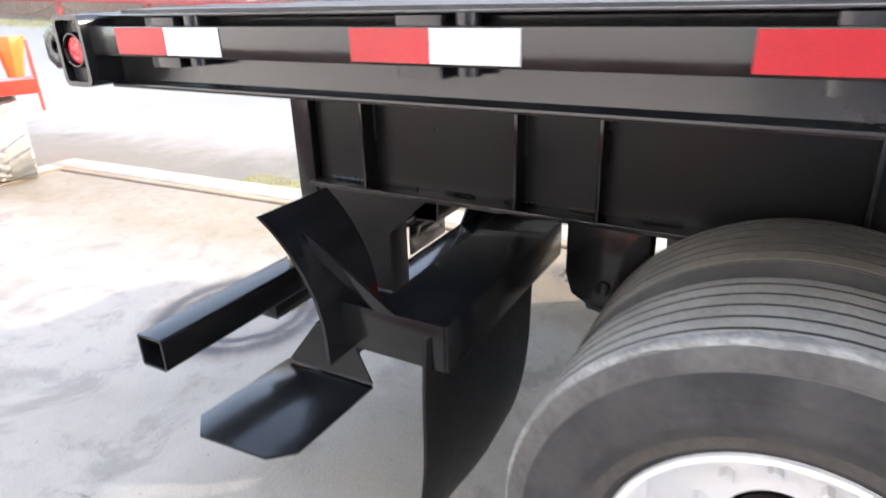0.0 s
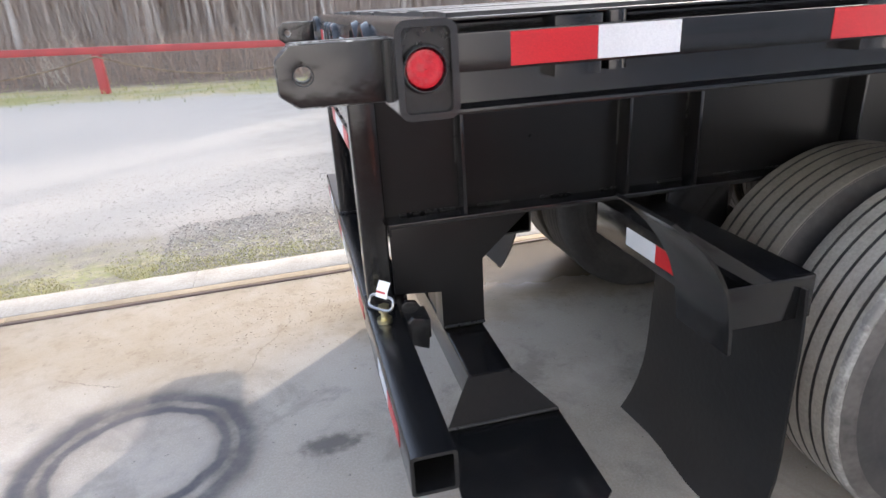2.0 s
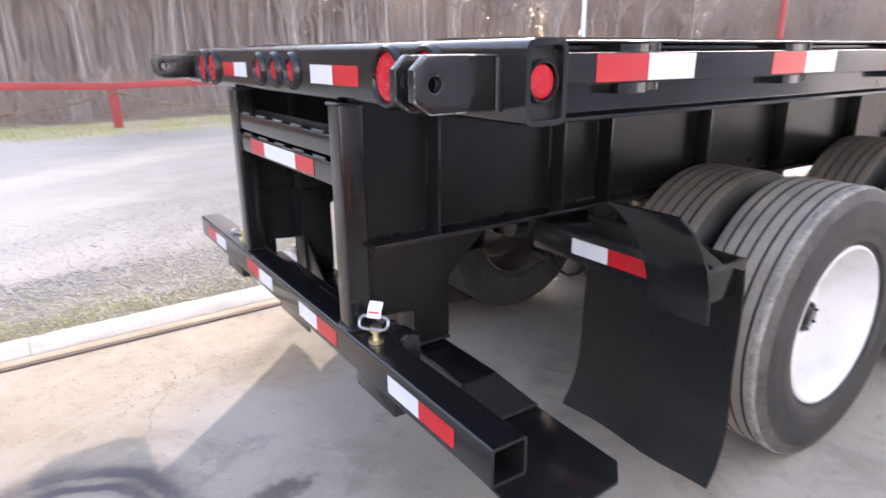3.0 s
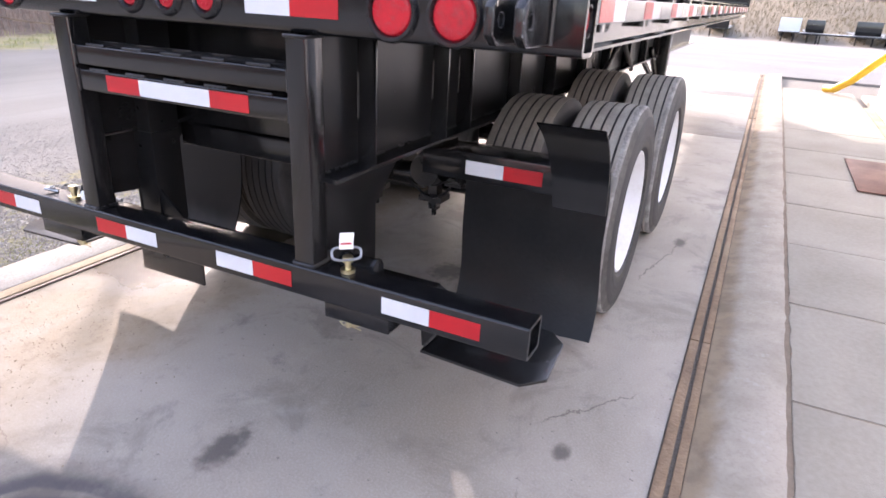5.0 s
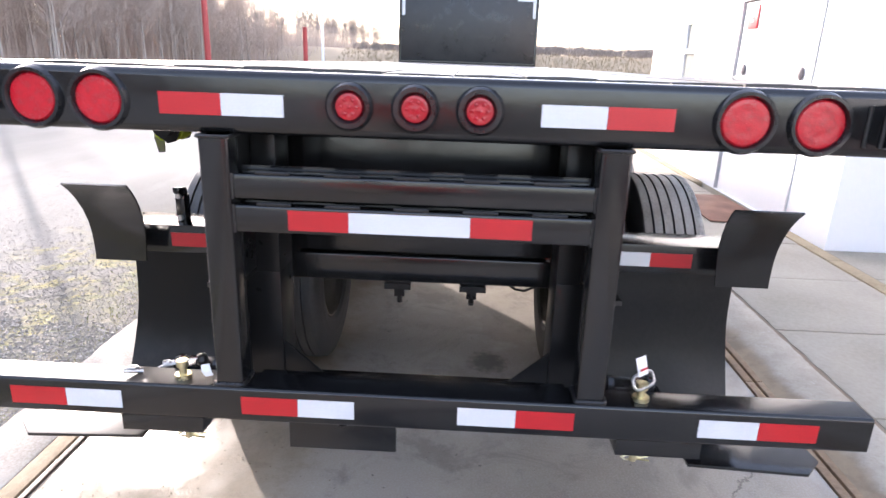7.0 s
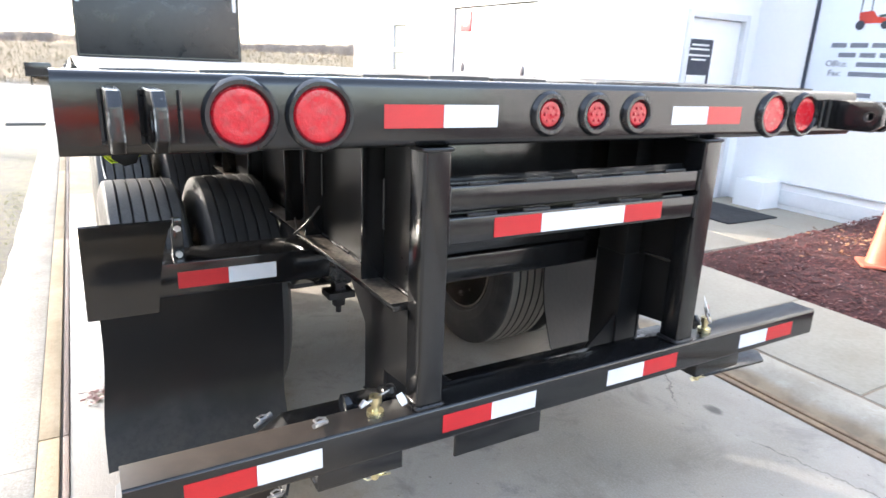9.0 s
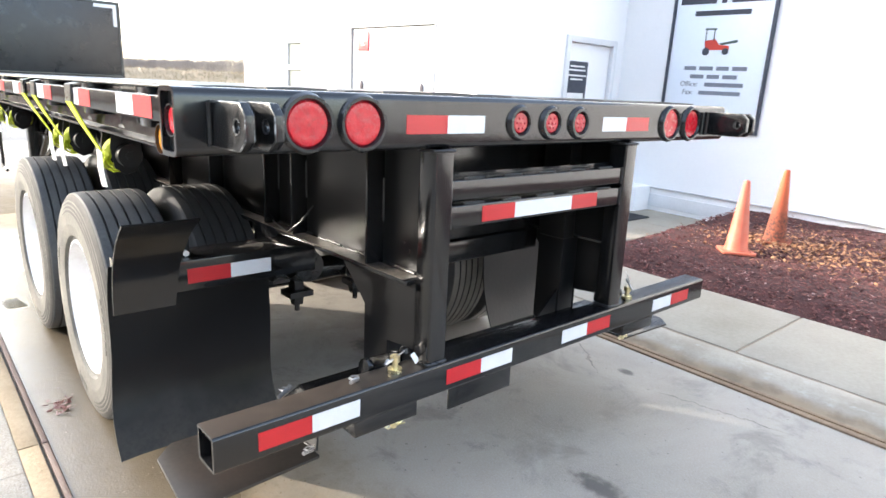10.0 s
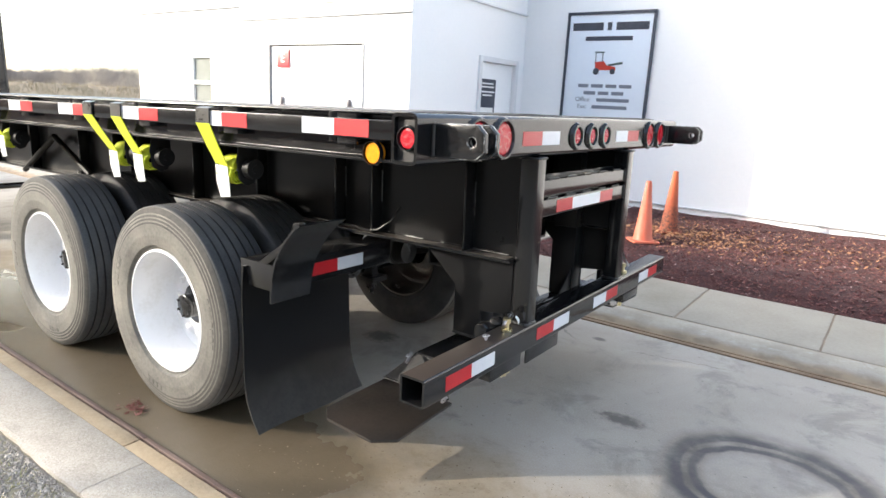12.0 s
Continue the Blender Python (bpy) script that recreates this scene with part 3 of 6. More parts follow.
bm = bmesh.new()
N_G = 60
gx = [-90 + 6.0 * i for i in range(N_G + 1)] + [330, 480, 800]
gy = [-700, -300, -120, -60, -30, -14] + [-8 + 2.0 * j for j in range(26)] + [60, 90, 200, 400, 700]
gx = [-700, -300, -150] + gx
grid = [[None] * len(gy) for _ in gx]
for i, x in enumerate(gx):
    for j, y in enumerate(gy):
        z = -0.012 + rise(x, y)
        if 16 < y:
            z += 0.35 * min(1, (y - 16) / 8) + 0.15 * noise.noise((x * 0.2, y * 0.2, 1))
        grid[i][j] = bm.verts.new((x, y, z))
for i in range(len(gx) - 1):
    for j in range(len(gy) - 1):
        bm.faces.new((grid[i][j], grid[i + 1][j], grid[i + 1][j + 1], grid[i][j + 1]))
solo("ground", bm, GRAVEL, "pale limestone gravel yard with sparse winter grass", "ground", "structure", smooth=60)

PLAT_X0, PLAT_X1 = -4.95, 13.25
platform = thing("pavement", "stained grey concrete truck-scale platform with joints", "pavement", kind="structure")
xs = [PLAT_X0, 6.2, 9.6, PLAT_X1]
for a, b in zip(xs, xs[1:]):
    part("slab", block(a + 0.002, b - 0.002, -1.548, 1.362, -0.25, 0.0), CONCRETE, platform, bevel=0.002)

pit_edge = thing("trim_platform_edge", "rusty steel angle edging along the scale platform", "trim", kind="structure")
for y0, y1, m in ((-1.592, -1.553, EDGE_TAN), (-1.640, -1.607, EDGE_TAN), (1.365, 1.386, EDGE_STEEL), (1.398, 1.470, TAN)):
    x = PLAT_X0
    k = 0
    while x < PLAT_X1 - 0.1:
        n = min(PLAT_X1, x + 3.05 + 0.2 * (k % 2))
        part("angle_bar", block(x + 0.002, n - 0.002, y0, y1, -0.2, 0.006 + 0.002 * (k % 3)), m, pit_edge, bevel=0.003)
        x, k = n, k + 1
part("angle_bar", block(PLAT_X0 - 0.09, PLAT_X0 - 0.012, -1.69, 1.468, -0.2, 0.008), RUST, pit_edge, bevel=0.003)
part("pit_liner", block(PLAT_X0, PLAT_X1, -1.69, 1.468, -0.4, -0.26), MAT_RUBBER, pit_edge)

def kerb_run(x0, x1, prof, edge):
    """One kerb length along x; the profile's point numbered `edge` wanders a little, as worn concrete does."""
    bm = bmesh.new()
    n = max(2, int((x1 - x0) / 0.06))
    rings = []
    for i in range(n + 1):
        x = x0 + (x1 - x0) * i / n
        ring = []
        for k, (y, z) in enumerate(prof):
            if k in edge:
                y += 0.010 * noise.noise((x * 3.1, 4.0, 2.0)) + 0.006 * noise.noise((x * 13.0, 1.0, 7.0))
                z += 0.003 * noise.noise((x * 9.0, k, 3.0))
            ring.append(bm.verts.new((x, y, z)))
        rings.append(ring)
    m = len(prof)
    for p, q in zip(rings, rings[1:]):
        for k in range(m):
            bm.faces.new((p[k], q[k], q[(k + 1) % m], p[(k + 1) % m]))
    bm.faces.new(rings[0])
    bm.faces.new(rings[-1][::-1])
    return bm


kerb_a = thing("kerb", "weathered pale concrete kerb strip beside the gravel", "kerb", kind="structure")
xs = [PLAT_X0 - 0.35, -3.1, -0.9, 1.16, 3.3, 5.5, 7.8, 10.0, 12.1, PLAT_X1]
for a, b in zip(xs, xs[1:]):
    bm = kerb_run(a + 0.002, b - 0.002, [(1.472, -0.3), (1.472, 0.008), (1.482, 0.013), (1.60, 0.014), (1.725, 0.013), (1.738, 0.006), (1.745, -0.3)], (4, 5))
    part("kerb_block", bm, KERB, kerb_a, smooth=30)
bm = block(PLAT_X0 - 0.36, PLAT_X0 - 0.095, -1.7, 1.47, -0.3, 0.01)
part("kerb_block", bm, KERB, kerb_a, bevel=0.006)

kerb_b = thing("kerb", "worn rounded concrete kerb beside the walkway", "kerb", kind="structure")
xs = [-8.0, -2.75, 3.24, 10.6, PLAT_X1]
for a, b in zip(xs, xs[1:]):
    bm = kerb_run(a + 0.0005, b - 0.0005, [(-1.643, -0.3), (-1.643, 0.004), (-1.685, 0.014), (-1.74, 0.034), (-1.83, 0.046), (-1.930, 0.050), (-1.946, 0.040), (-1.952, -0.3)], (2, 3, 5, 6))
    part("kerb_block", bm, KERB_STAINED, kerb_b, smooth=60)

walkway = thing("pavement", "grey concrete walkway slabs with open joints", "pavement", kind="structure")
xs = [-7.9, -6.75, -5.7, -4.7, -3.72, -2.76, -1.83, -0.90, 0.045, 0.985, 1.91, 2.84, 3.76, 4.75, 5.85, 7.0, 8.2, 9.5, 11.0]
random.seed(5)
for a, b in zip(xs, xs[1:]):
    t = 0.05 + random.uniform(-0.002, 0.002)
    bm = block(a + 0.007, b - 0.007, -2.985, -1.957, -0.2, t)
    bmesh.ops.subdivide_edges(bm, edges=[e for e in bm.edges if abs(e.verts[0].co.y - e.verts[1].co.y) > 0.5 or abs(e.verts[0].co.x - e.verts[1].co.x) > 0.5], cuts=14, use_grid_fill=True)
    for v in bm.verts:
        if min(abs(v.co.x - a), abs(v.co.x - b)) < 0.02:
            v.co.x += 0.006 * noise.noise((v.co.x * 5, v.co.y * 11, 1.0))
        if abs(v.co.y + 1.957) < 0.01:
            v.co.y += 0.008 * noise.noise((v.co.x * 9, 2.0, 1.0))
    part("slab", bm, SIDEWALK, walkway, bevel=0.004)
for a, b in ((2.05, 2.9), (2.9, 3.61)):
    for c, d in ((-3.12, -4.0), (-4.0, -4.9), (-4.9, -5.74)):
        part("slab", block(a + 0.006, b - 0.006, d + 0.006, c - 0.006, -0.2, 0.05), SIDEWALK, walkway, bevel=0.006)
for a, b in ((9.53, 11.0),):
    part("slab", block(a + 0.006, b - 0.006, -6.0, -3.12, -0.2, 0.045), SIDEWALK, walkway, bevel=0.006)
part("joint_fill", block(-7.9, 11.0, -2.984, -1.930, -0.12, 0.0455), JOINT, walkway, "sandy filling in the slab joints")
edging = thing("trim_walkway", "tan weathered timber edging strip in the walkway", "trim", kind="structure")
for a, b in ((2.05, 3.3), (3.31, 4.78), (6.45, 8.3), (8.31, 9.4)):
    part("strip", block(a, b, -3.11, -2.995, -0.1, 0.056), TIMBER, edging, bevel=0.004)
filler = block(3.64, 9.3, -3.125, -3.1125, -0.1, 0.046)
part("strip", filler, SIDEWALK, edging, "narrow concrete strip at the wall foot", bevel=0.004)

bm = block(4.40, 5.62, -3.04, -2.47, 0.058, 0.067)
solo("access_cover", bm, RUST_PLATE, "rusty brown steel cover plate lying on the walkway", "cover plate", bevel=0.003)
asphalt = mat("worn_asphalt", (0.185, 0.18, 0.17), (0.13, 0.127, 0.12), 0.9, scale=0.4, fine=40, bump=0.004, bump_scale=120)
bm = bmesh.new()
xs = [PLAT_X1 + 0.01 + (80 - PLAT_X1) * k / 11 for k in range(12)]
strip(bm, [[(x, -40, rise(x, 0) - 0.002), (x, 2.4, rise(x, 0) - 0.002)] for x in xs], 0.2, (0, 0, -1))
solo("road", bm, asphalt, "worn pale asphalt yard in front of the scale", "road", "structure")

# ---- building ----
BAY_Y, BAY_X0, BAY_X1, SIGN_Y = -3.13, 3.62, 9.5, -5.75


def wall_with_holes(name, axis, a, b, outline, holes, material, label):
    bm = bmesh.new()
    plate(bm, outline, holes, axis, a, b)
    return solo(name, bm, material, label, "wall", "structure", smooth=0)


def rect(u0, u1, v0, v1):
    return [(u0, v0), (u1, v0), (u1, v1), (u0, v1)]


DOOR_E, WIN = (4.35, 6.13, 0.05, 2.175), (7.41, 7.97, 0.95, 2.04)
wall_with_holes("wall_bay", "y", BAY_Y - 0.2, BAY_Y, rect(BAY_X0, BAY_X1, -0.2, 3.6), [rect(*DOOR_E), rect(*WIN)], WALL, "white painted block wall of the projecting bay")
ENTRY = (-5.57, -4.55, 0.05, 2.15)
wall_with_holes("wall_entry", "x", BAY_X0, BAY_X0 + 0.2, rect(SIGN_Y, BAY_Y - 0.2, -0.2, 3.6), [rect(*ENTRY)], WALL, "white painted wall beside the entrance door")
solo("wall_sign", block(-9.0, BAY_X0 + 0.2, SIGN_Y - 0.2, SIGN_Y, -0.2, 4.6), WALL, "white painted wall that carries the company sign", "wall", "structure")
solo("wall_back", block(BAY_X1 - 0.2, BAY_X1, -9.0, BAY_Y - 0.2, -0.2, 3.6), WALL, "white painted end wall of the bay", "wall", "structure")
solo("wall_rear", block(-9.0, BAY_X1, -9.2, -9.0, -0.2, 4.6), WALL, "plain rear wall of the building", "wall", "structure")
solo("wall_west", block(-9.2, -9.0, -9.2, SIGN_Y, -0.2, 4.6), WALL, "plain end wall of the building", "wall", "structure")
solo("roof_bay", block(BAY_X0 - 0.15, BAY_X1 + 0.15, -9.1, BAY_Y + 0.18, 3.6, 3.72), TRIM, "pale metal roof edge of the bay", "roof", "structure", bevel=0.01)
solo("roof_main", block(-9.3, BAY_X0 - 0.15, -9.3, SIGN_Y + 0.15, 4.6, 4.72), TRIM, "pale metal roof of the building", "roof", "structure", bevel=0.01)
for x0, x1, z0, z1, w in ((3.6, 6.70, 2.488, 2.515, 0.03), (3.6, 6.70, 2.652, 2.668, 0.02), (6.74, 9.52, 2.670, 2.697, 0.03), (6.74, 9.52, 2.845, 2.860, 0.02)):
    solo("trim_band", block(x0, x1, BAY_Y + 0.002, BAY_Y + 0.002 + w, z0, z1), TRIM, "thin grey trim band on the white wall", "trim", "structure", bevel=0.004)
solo("trim_band", block(BAY_X0 - 0.03, BAY_X0 - 0.002, SIGN_Y + 0.01, BAY_Y - 0.01, 2.785, 2.810), TRIM, "thin grey trim band on the white entrance wall", "trim", "structure", bevel=0.004)
solo("trim_base", block(2.95, 3.3, SIGN_Y + 0.003, SIGN_Y + 0.35, -0.02, 0.36), WALL, "low white plinth at the foot of the wall", "plinth", "structure", bevel=0.01)
# Drip edge in a darker grey: the shadow below the wall is coloured in.
solo("trim_foot_shadow", block(-8.9, 2.95, SIGN_Y + 0.003, SIGN_Y + 0.034, 0.335, 0.352), TRIM_DARK, "thin grey drip edge toned as the shadow line under the wall", "trim", "structure", bevel=0.003)
solo("trim_sill", block(-8.9, 2.95, SIGN_Y + 0.003, SIGN_Y + 0.02, 0.10, 0.26), TRIM, "pale base course at the foot of the wall", "trim", "structure", bevel=0.005)

overhead = thing("door_1", "white overhead door with a thin dark gasket and a red letter plate", "door", kind="structure")
x0, x1, z0, z1 = DOOR_E
zz = [z0, 0.58, 1.12, 1.66, z1 - 0.03]
for a, b in zip(zz, zz[1:]):
    part("panel", block(x0 + 0.03, x1 - 0.03, BAY_Y - 0.07, BAY_Y - 0.03, a + 0.002, b - 0.002), WALL, overhead, bevel=0.003)
bm = bmesh.new()
box(bm, x0 - 0.006, x0 + 0.014, BAY_Y + 0.0012, BAY_Y + 0.014, z0, z1)
box(bm, x0, x0 + 0.012, BAY_Y - 0.09, BAY_Y + 0.001, z0, z1)
box(bm, x1 - 0.012, x1, BAY_Y - 0.09, BAY_Y + 0.001, z0, z1)
box(bm, x0 + 0.012, x1 - 0.012, BAY_Y - 0.09, BAY_Y + 0.001, z1 - 0.016, z1)
part("gasket", bm, TRIM_DARK, overhead, "dark rubber gasket")
plate_e = part("letter_plate", block(5.725, 5.965, BAY_Y - 0.028, BAY_Y - 0.012, 1.868, 2.105), mat("red_sign", (0.72, 0.05, 0.05), (0.66, 0.04, 0.05), 0.4), overhead, "red plate with a white letter E", bevel=0.002)
curve = bpy.data.curves.new("letter", "FONT")
curve.body, curve.size, curve.extrude, curve.align_x, curve.align_y = "E", 0.17, 0.002, "CENTER", "CENTER"
letter_src = bpy.data.objects.new("letter_src", curve)
letter_me = bpy.data.meshes.new_from_object(letter_src)
bpy.data.objects.remove(letter_src)
letter_me.materials.clear()
letter_me.materials.append(LABEL_W)
letter = new("letter", letter_me)
letter.parent = plate_e
letter.matrix_local = pose(5.845, BAY_Y - 0.009, 1.986, 90, 0, 180)
part("pull_bar", block(4.5, 6.2, BAY_Y - 0.029, BAY_Y - 0.012, 1.335, 1.362), TRIM_DARK, overhead, "thin grey bar across the door", bevel=0.003)
HANDLE_GREY = mat("dark_grey_plastic", (0.12, 0.105, 0.11), (0.18, 0.155, 0.16), 0.5)
for lx in (5.875, 4.60):
    bm = bmesh.new()
    lathe(bm, [(0.0, 0.0), (0.05, 0.0), (0.06, 0.012), (0.056, 0.030), (0.035, 0.042), (0.0, 0.045)], "y", (lx, BAY_Y - 0.028, 1.435), 16)
    bmesh.ops.scale(bm, vec=(0.55, 0.8, 1.05), verts=bm.verts[:], space=Matrix.Translation((-lx, 0.028 - BAY_Y, -1.435)))
    part("handle", bm, HANDLE_GREY, overhead, "grey moulded door handle")

window = thing("window_1", "white-framed window with two panes in the bay wall", "window", kind="structure")
x0, x1, z0, z1 = WIN
bm = bmesh.new()
for b in ((x0, x0 + 0.05, z0, z1), (x1 - 0.05, x1, z0, z1), (x0 + 0.05, x1 - 0.05, z0, z0 + 0.05), (x0 + 0.05, x1 - 0.05, z1 - 0.05, z1), (x0 + 0.05, x1 - 0.05, 1.60, 1.66)):
    box(bm, b[0], b[1], BAY_Y - 0.09, BAY_Y + 0.008, b[2], b[3])
part("window_frame", bm, WALL, window, bevel=0.004)
for a, b in ((z0 + 0.05, 1.60), (1.66, z1 - 0.05)):
    part("pane", block(x0 + 0.05, x1 - 0.05, BAY_Y - 0.035, BAY_Y - 0.029, a, b), GLASS_DARK, window, "glass pane with a pale blind behind")

entry = thing("door_2", "white entrance door with a dark poster on its glass", "door", kind="structure")
y0, y1, z0, z1 = ENTRY
bm = bmesh.new()
box(bm, BAY_X0 - 0.03, BAY_X0 + 0.12, y0, y0 + 0.07, z0, z1)
box(bm, BAY_X0 - 0.03, BAY_X0 + 0.12, y1 - 0.07, y1, z0, z1)
box(bm, BAY_X0 - 0.03, BAY_X0 + 0.12, y0 + 0.07, y1 - 0.07, z1 - 0.07, z1)
part("door_frame", bm, TRIM, entry, bevel=0.006)
part("door_leaf", block(BAY_X0 + 0.03, BAY_X0 + 0.075, y0 + 0.075, y1 - 0.075, z0, z1 - 0.075), WALL, entry, bevel=0.004)
pst = part("poster", block(BAY_X0 + 0.018, BAY_X0 + 0.028, -5.05, -4.63, 1.05, 1.86), SIGN_INK, entry, "dark poster with pale bars", bevel=0.002)
for zc, w in ((1.80, 0.28), (1.755, 0.32), (1.69, 0.36), (1.645, 0.24)):
    part("bar", block(BAY_X0 + 0.014, BAY_X0 + 0.0175, -4.84 - w / 2, -4.84 + w / 2, zc - 0.010, zc + 0.010), LABEL_W, pst)
part("sheet", block(BAY_X0 + 0.012, BAY_X0 + 0.0175, -5.0, -4.68, 1.1, 1.48), LABEL_W, pst, "pale paper sheet")
bm = bmesh.new()
rod(bm, (BAY_X0 + 0.03, -5.46, 1.0), (BAY_X0 - 0.03, -5.46, 1.0), 0.012)
rod(bm, (BAY_X0 - 0.03, -5.46, 1.0), (BAY_X0 - 0.03, -5.34, 1.0), 0.011)
part("door_handle", bm, STEEL, entry, "steel lever handle")
bm = block(2.6, 3.5, -5.2, -4.4, 0.0515, 0.066)
solo("door_mat", bm, MAT_RUBBER, "black ribbed rubber mat before the entrance door", "door mat", bevel=0.004)

# company sign: bars and plain shapes only
SIGN_GREY = mat("sign_grey_ink", (0.16, 0.18, 0.22), (0.20, 0.22, 0.26), 0.5, scale=10, fine=60)
sign = thing("wall_sign_board", "pale blue company sign with dark frame fixed to the wall", "sign", at=(0, 0, 0))
SX0, SX1, SZ0, SZ1 = 1.75, 2.92, 1.15, 2.78
part("board", block(SX0, SX1, SIGN_Y + 0.002, SIGN_Y + 0.022, SZ0, SZ1), SIGN_FACE, sign, bevel=0.002)
bm = bmesh.new()
hollow(bm, rect(SX0 - 0.03, SX1 + 0.03, SZ0 - 0.03, SZ1 + 0.03), rect(SX0 + 0.006, SX1 - 0.006, SZ0 + 0.006, SZ1 - 0.006), "y", SIGN_Y + 0.002, SIGN_Y + 0.04)
part("frame", bm, SIGN_INK, sign, "dark frame", bevel=0.003)
SF = SIGN_Y + 0.0225
cxs = (SX0 + SX1) / 2


def bar(x, z, w, h, material, name="bar"):
    part(name, block(x - w / 2, x + w / 2, SF, SF + 0.003, z - h / 2, z + h / 2), material, sign)


for k, w in enumerate((0.44, 0.06, 0.44)):
    bar(cxs + (0.31, 0.0, -0.31)[k], 2.62, w, 0.10, SIGN_INK)
bar(cxs, 2.465, 0.66, 0.055, SIGN_INK)
for z, w, n in ((1.845, 0.80, 4), (1.75, 0.60, 3), (1.36, 0.26, 1), (1.23, 0.82, 3)):
    for k in range(n):
        bar(cxs - w / 2 + w * (k + 0.5) / n, z, w / n - 0.03 - 0.02 * (k % 2), 0.045, SIGN_GREY)
def sign_word(text, x, z, size):
    """A word on the sign, set from its left edge as one reads it."""
    cu = bpy.data.curves.new("word", "FONT")
    cu.body, cu.size, cu.extrude, cu.align_y = text, size, 0.0015, "CENTER"
    src = bpy.data.objects.new("word_src", cu)
    me = bpy.data.meshes.new_from_object(src)
    bpy.data.objects.remove(src)
    me.materials.clear()
    me.materials.append(SIGN_GREY)
    ob = new("word", me)
    ob.parent = sign
    ob.matrix_local = pose(x, SF + 0.002, z, 90, 0, 180)


sign_word("Office:", cxs + 0.40, 1.66, 0.085)
sign_word("Fax:", cxs + 0.36, 1.565, 0.085)
bar(cxs - 0.14, 1.66, 0.46, 0.045, SIGN_GREY)
bar(cxs - 0.10, 1.565, 0.50, 0.045, SIGN_GREY)
bm = bmesh.new()
prism(bm, [(cxs + 0.150, 2.053), (cxs + 0.165, 2.158), (cxs + 0.038, 2.173), (cxs - 0.015, 2.112), (cxs - 0.135, 2.098), (cxs - 0.135, 2.053)], "y", SF, SF + 0.003)
part("machine_shape", bm, MACHINE_RED, sign, "red shape of a small machine")
for u, r in ((0.135, 0.045), (-0.098, 0.038)):
    bm = bmesh.new()
    prism(bm, circle(cxs + u, 2.037, r, 16), "y", SF + 0.0032, SF + 0.006)
    part("wheel_shape", bm, SIGN_INK, sign)
bm = bmesh.new()
for b in ((0.15, 0.161, 2.157, 2.285), (0.052, 0.064, 2.157, 2.285), (0.038, 0.176, 2.278, 2.296)):
    box(bm, cxs + b[0], cxs + b[1], SF, SF + 0.003, b[2], b[3])
prism(bm, [(cxs - 0.015, 2.127), (cxs - 0.225, 2.165), (cxs - 0.232, 2.135), (cxs - 0.038, 2.105)], "y", SF, SF + 0.0028)
part("cab_shape", bm, mat("sign_green", (0.05, 0.09, 0.08), (0.07, 0.1, 0.09), 0.5), sign)

# ---- flatbed trailer ----
C = 0.01                     # the trailer's centre line
TOP = 1.472                  # deck height
trailer = thing("flatbed_trailer", "black flatbed semi-trailer with red and white reflective tape", "trailer")

LEVEL = 0.0152               # the deck falls this much a metre towards the front
trailer.location, trailer.rotation_euler = (-0.0155, 0, 0), (0, math.atan(LEVEL), 0)


def tp(name, bm, material, label="", bevel=0.0, smooth=35, parent=None):
    return part(name, bm, material, parent or trailer, label, bevel, smooth)


def weld(bm, p, q, r=0.0045, step=0.009):
    """A weld bead: a row of small overlapping lumps."""
    p, q = Vector(p), Vector(q)
    n = max(2, int((q - p).length / step))
    pts = [p.lerp(q, k / n) + Vector((0, 0, 0.0012 * (k % 2))) for k in range(n + 1)]
    wire(bm, pts, r, 6)


# rear beam with open ends
BX0, BX1, BZ0, BZ1, BY = 0.0, 0.098, 1.322, 1.472, 1.236
bm = bmesh.new()
hollow(bm, rrect(BX0, BX1, BZ0, BZ1, 0.020, 6), rrect(BX0 + 0.011, BX1 - 0.011, BZ0 + 0.011, BZ1 - 0.011, 0.010, 6), "y", -BY, BY)
beam = tp("rear_beam", bm, BLACK, "glossy black rectangular rear beam")
for s in (-1, 1):
    bm = bmesh.new()
    plate(bm, rrect(BX0 + 0.0105, BX1 - 0.0105, BZ0 + 0.0105, BZ1 - 0.0105, 0.008), [circle(0.047, 1.399, 0.034, 24)], "y", s * (BY - 0.018), s * (BY - 0.024))
    tp("end_plate", bm, BLACK_WORN, parent=beam)


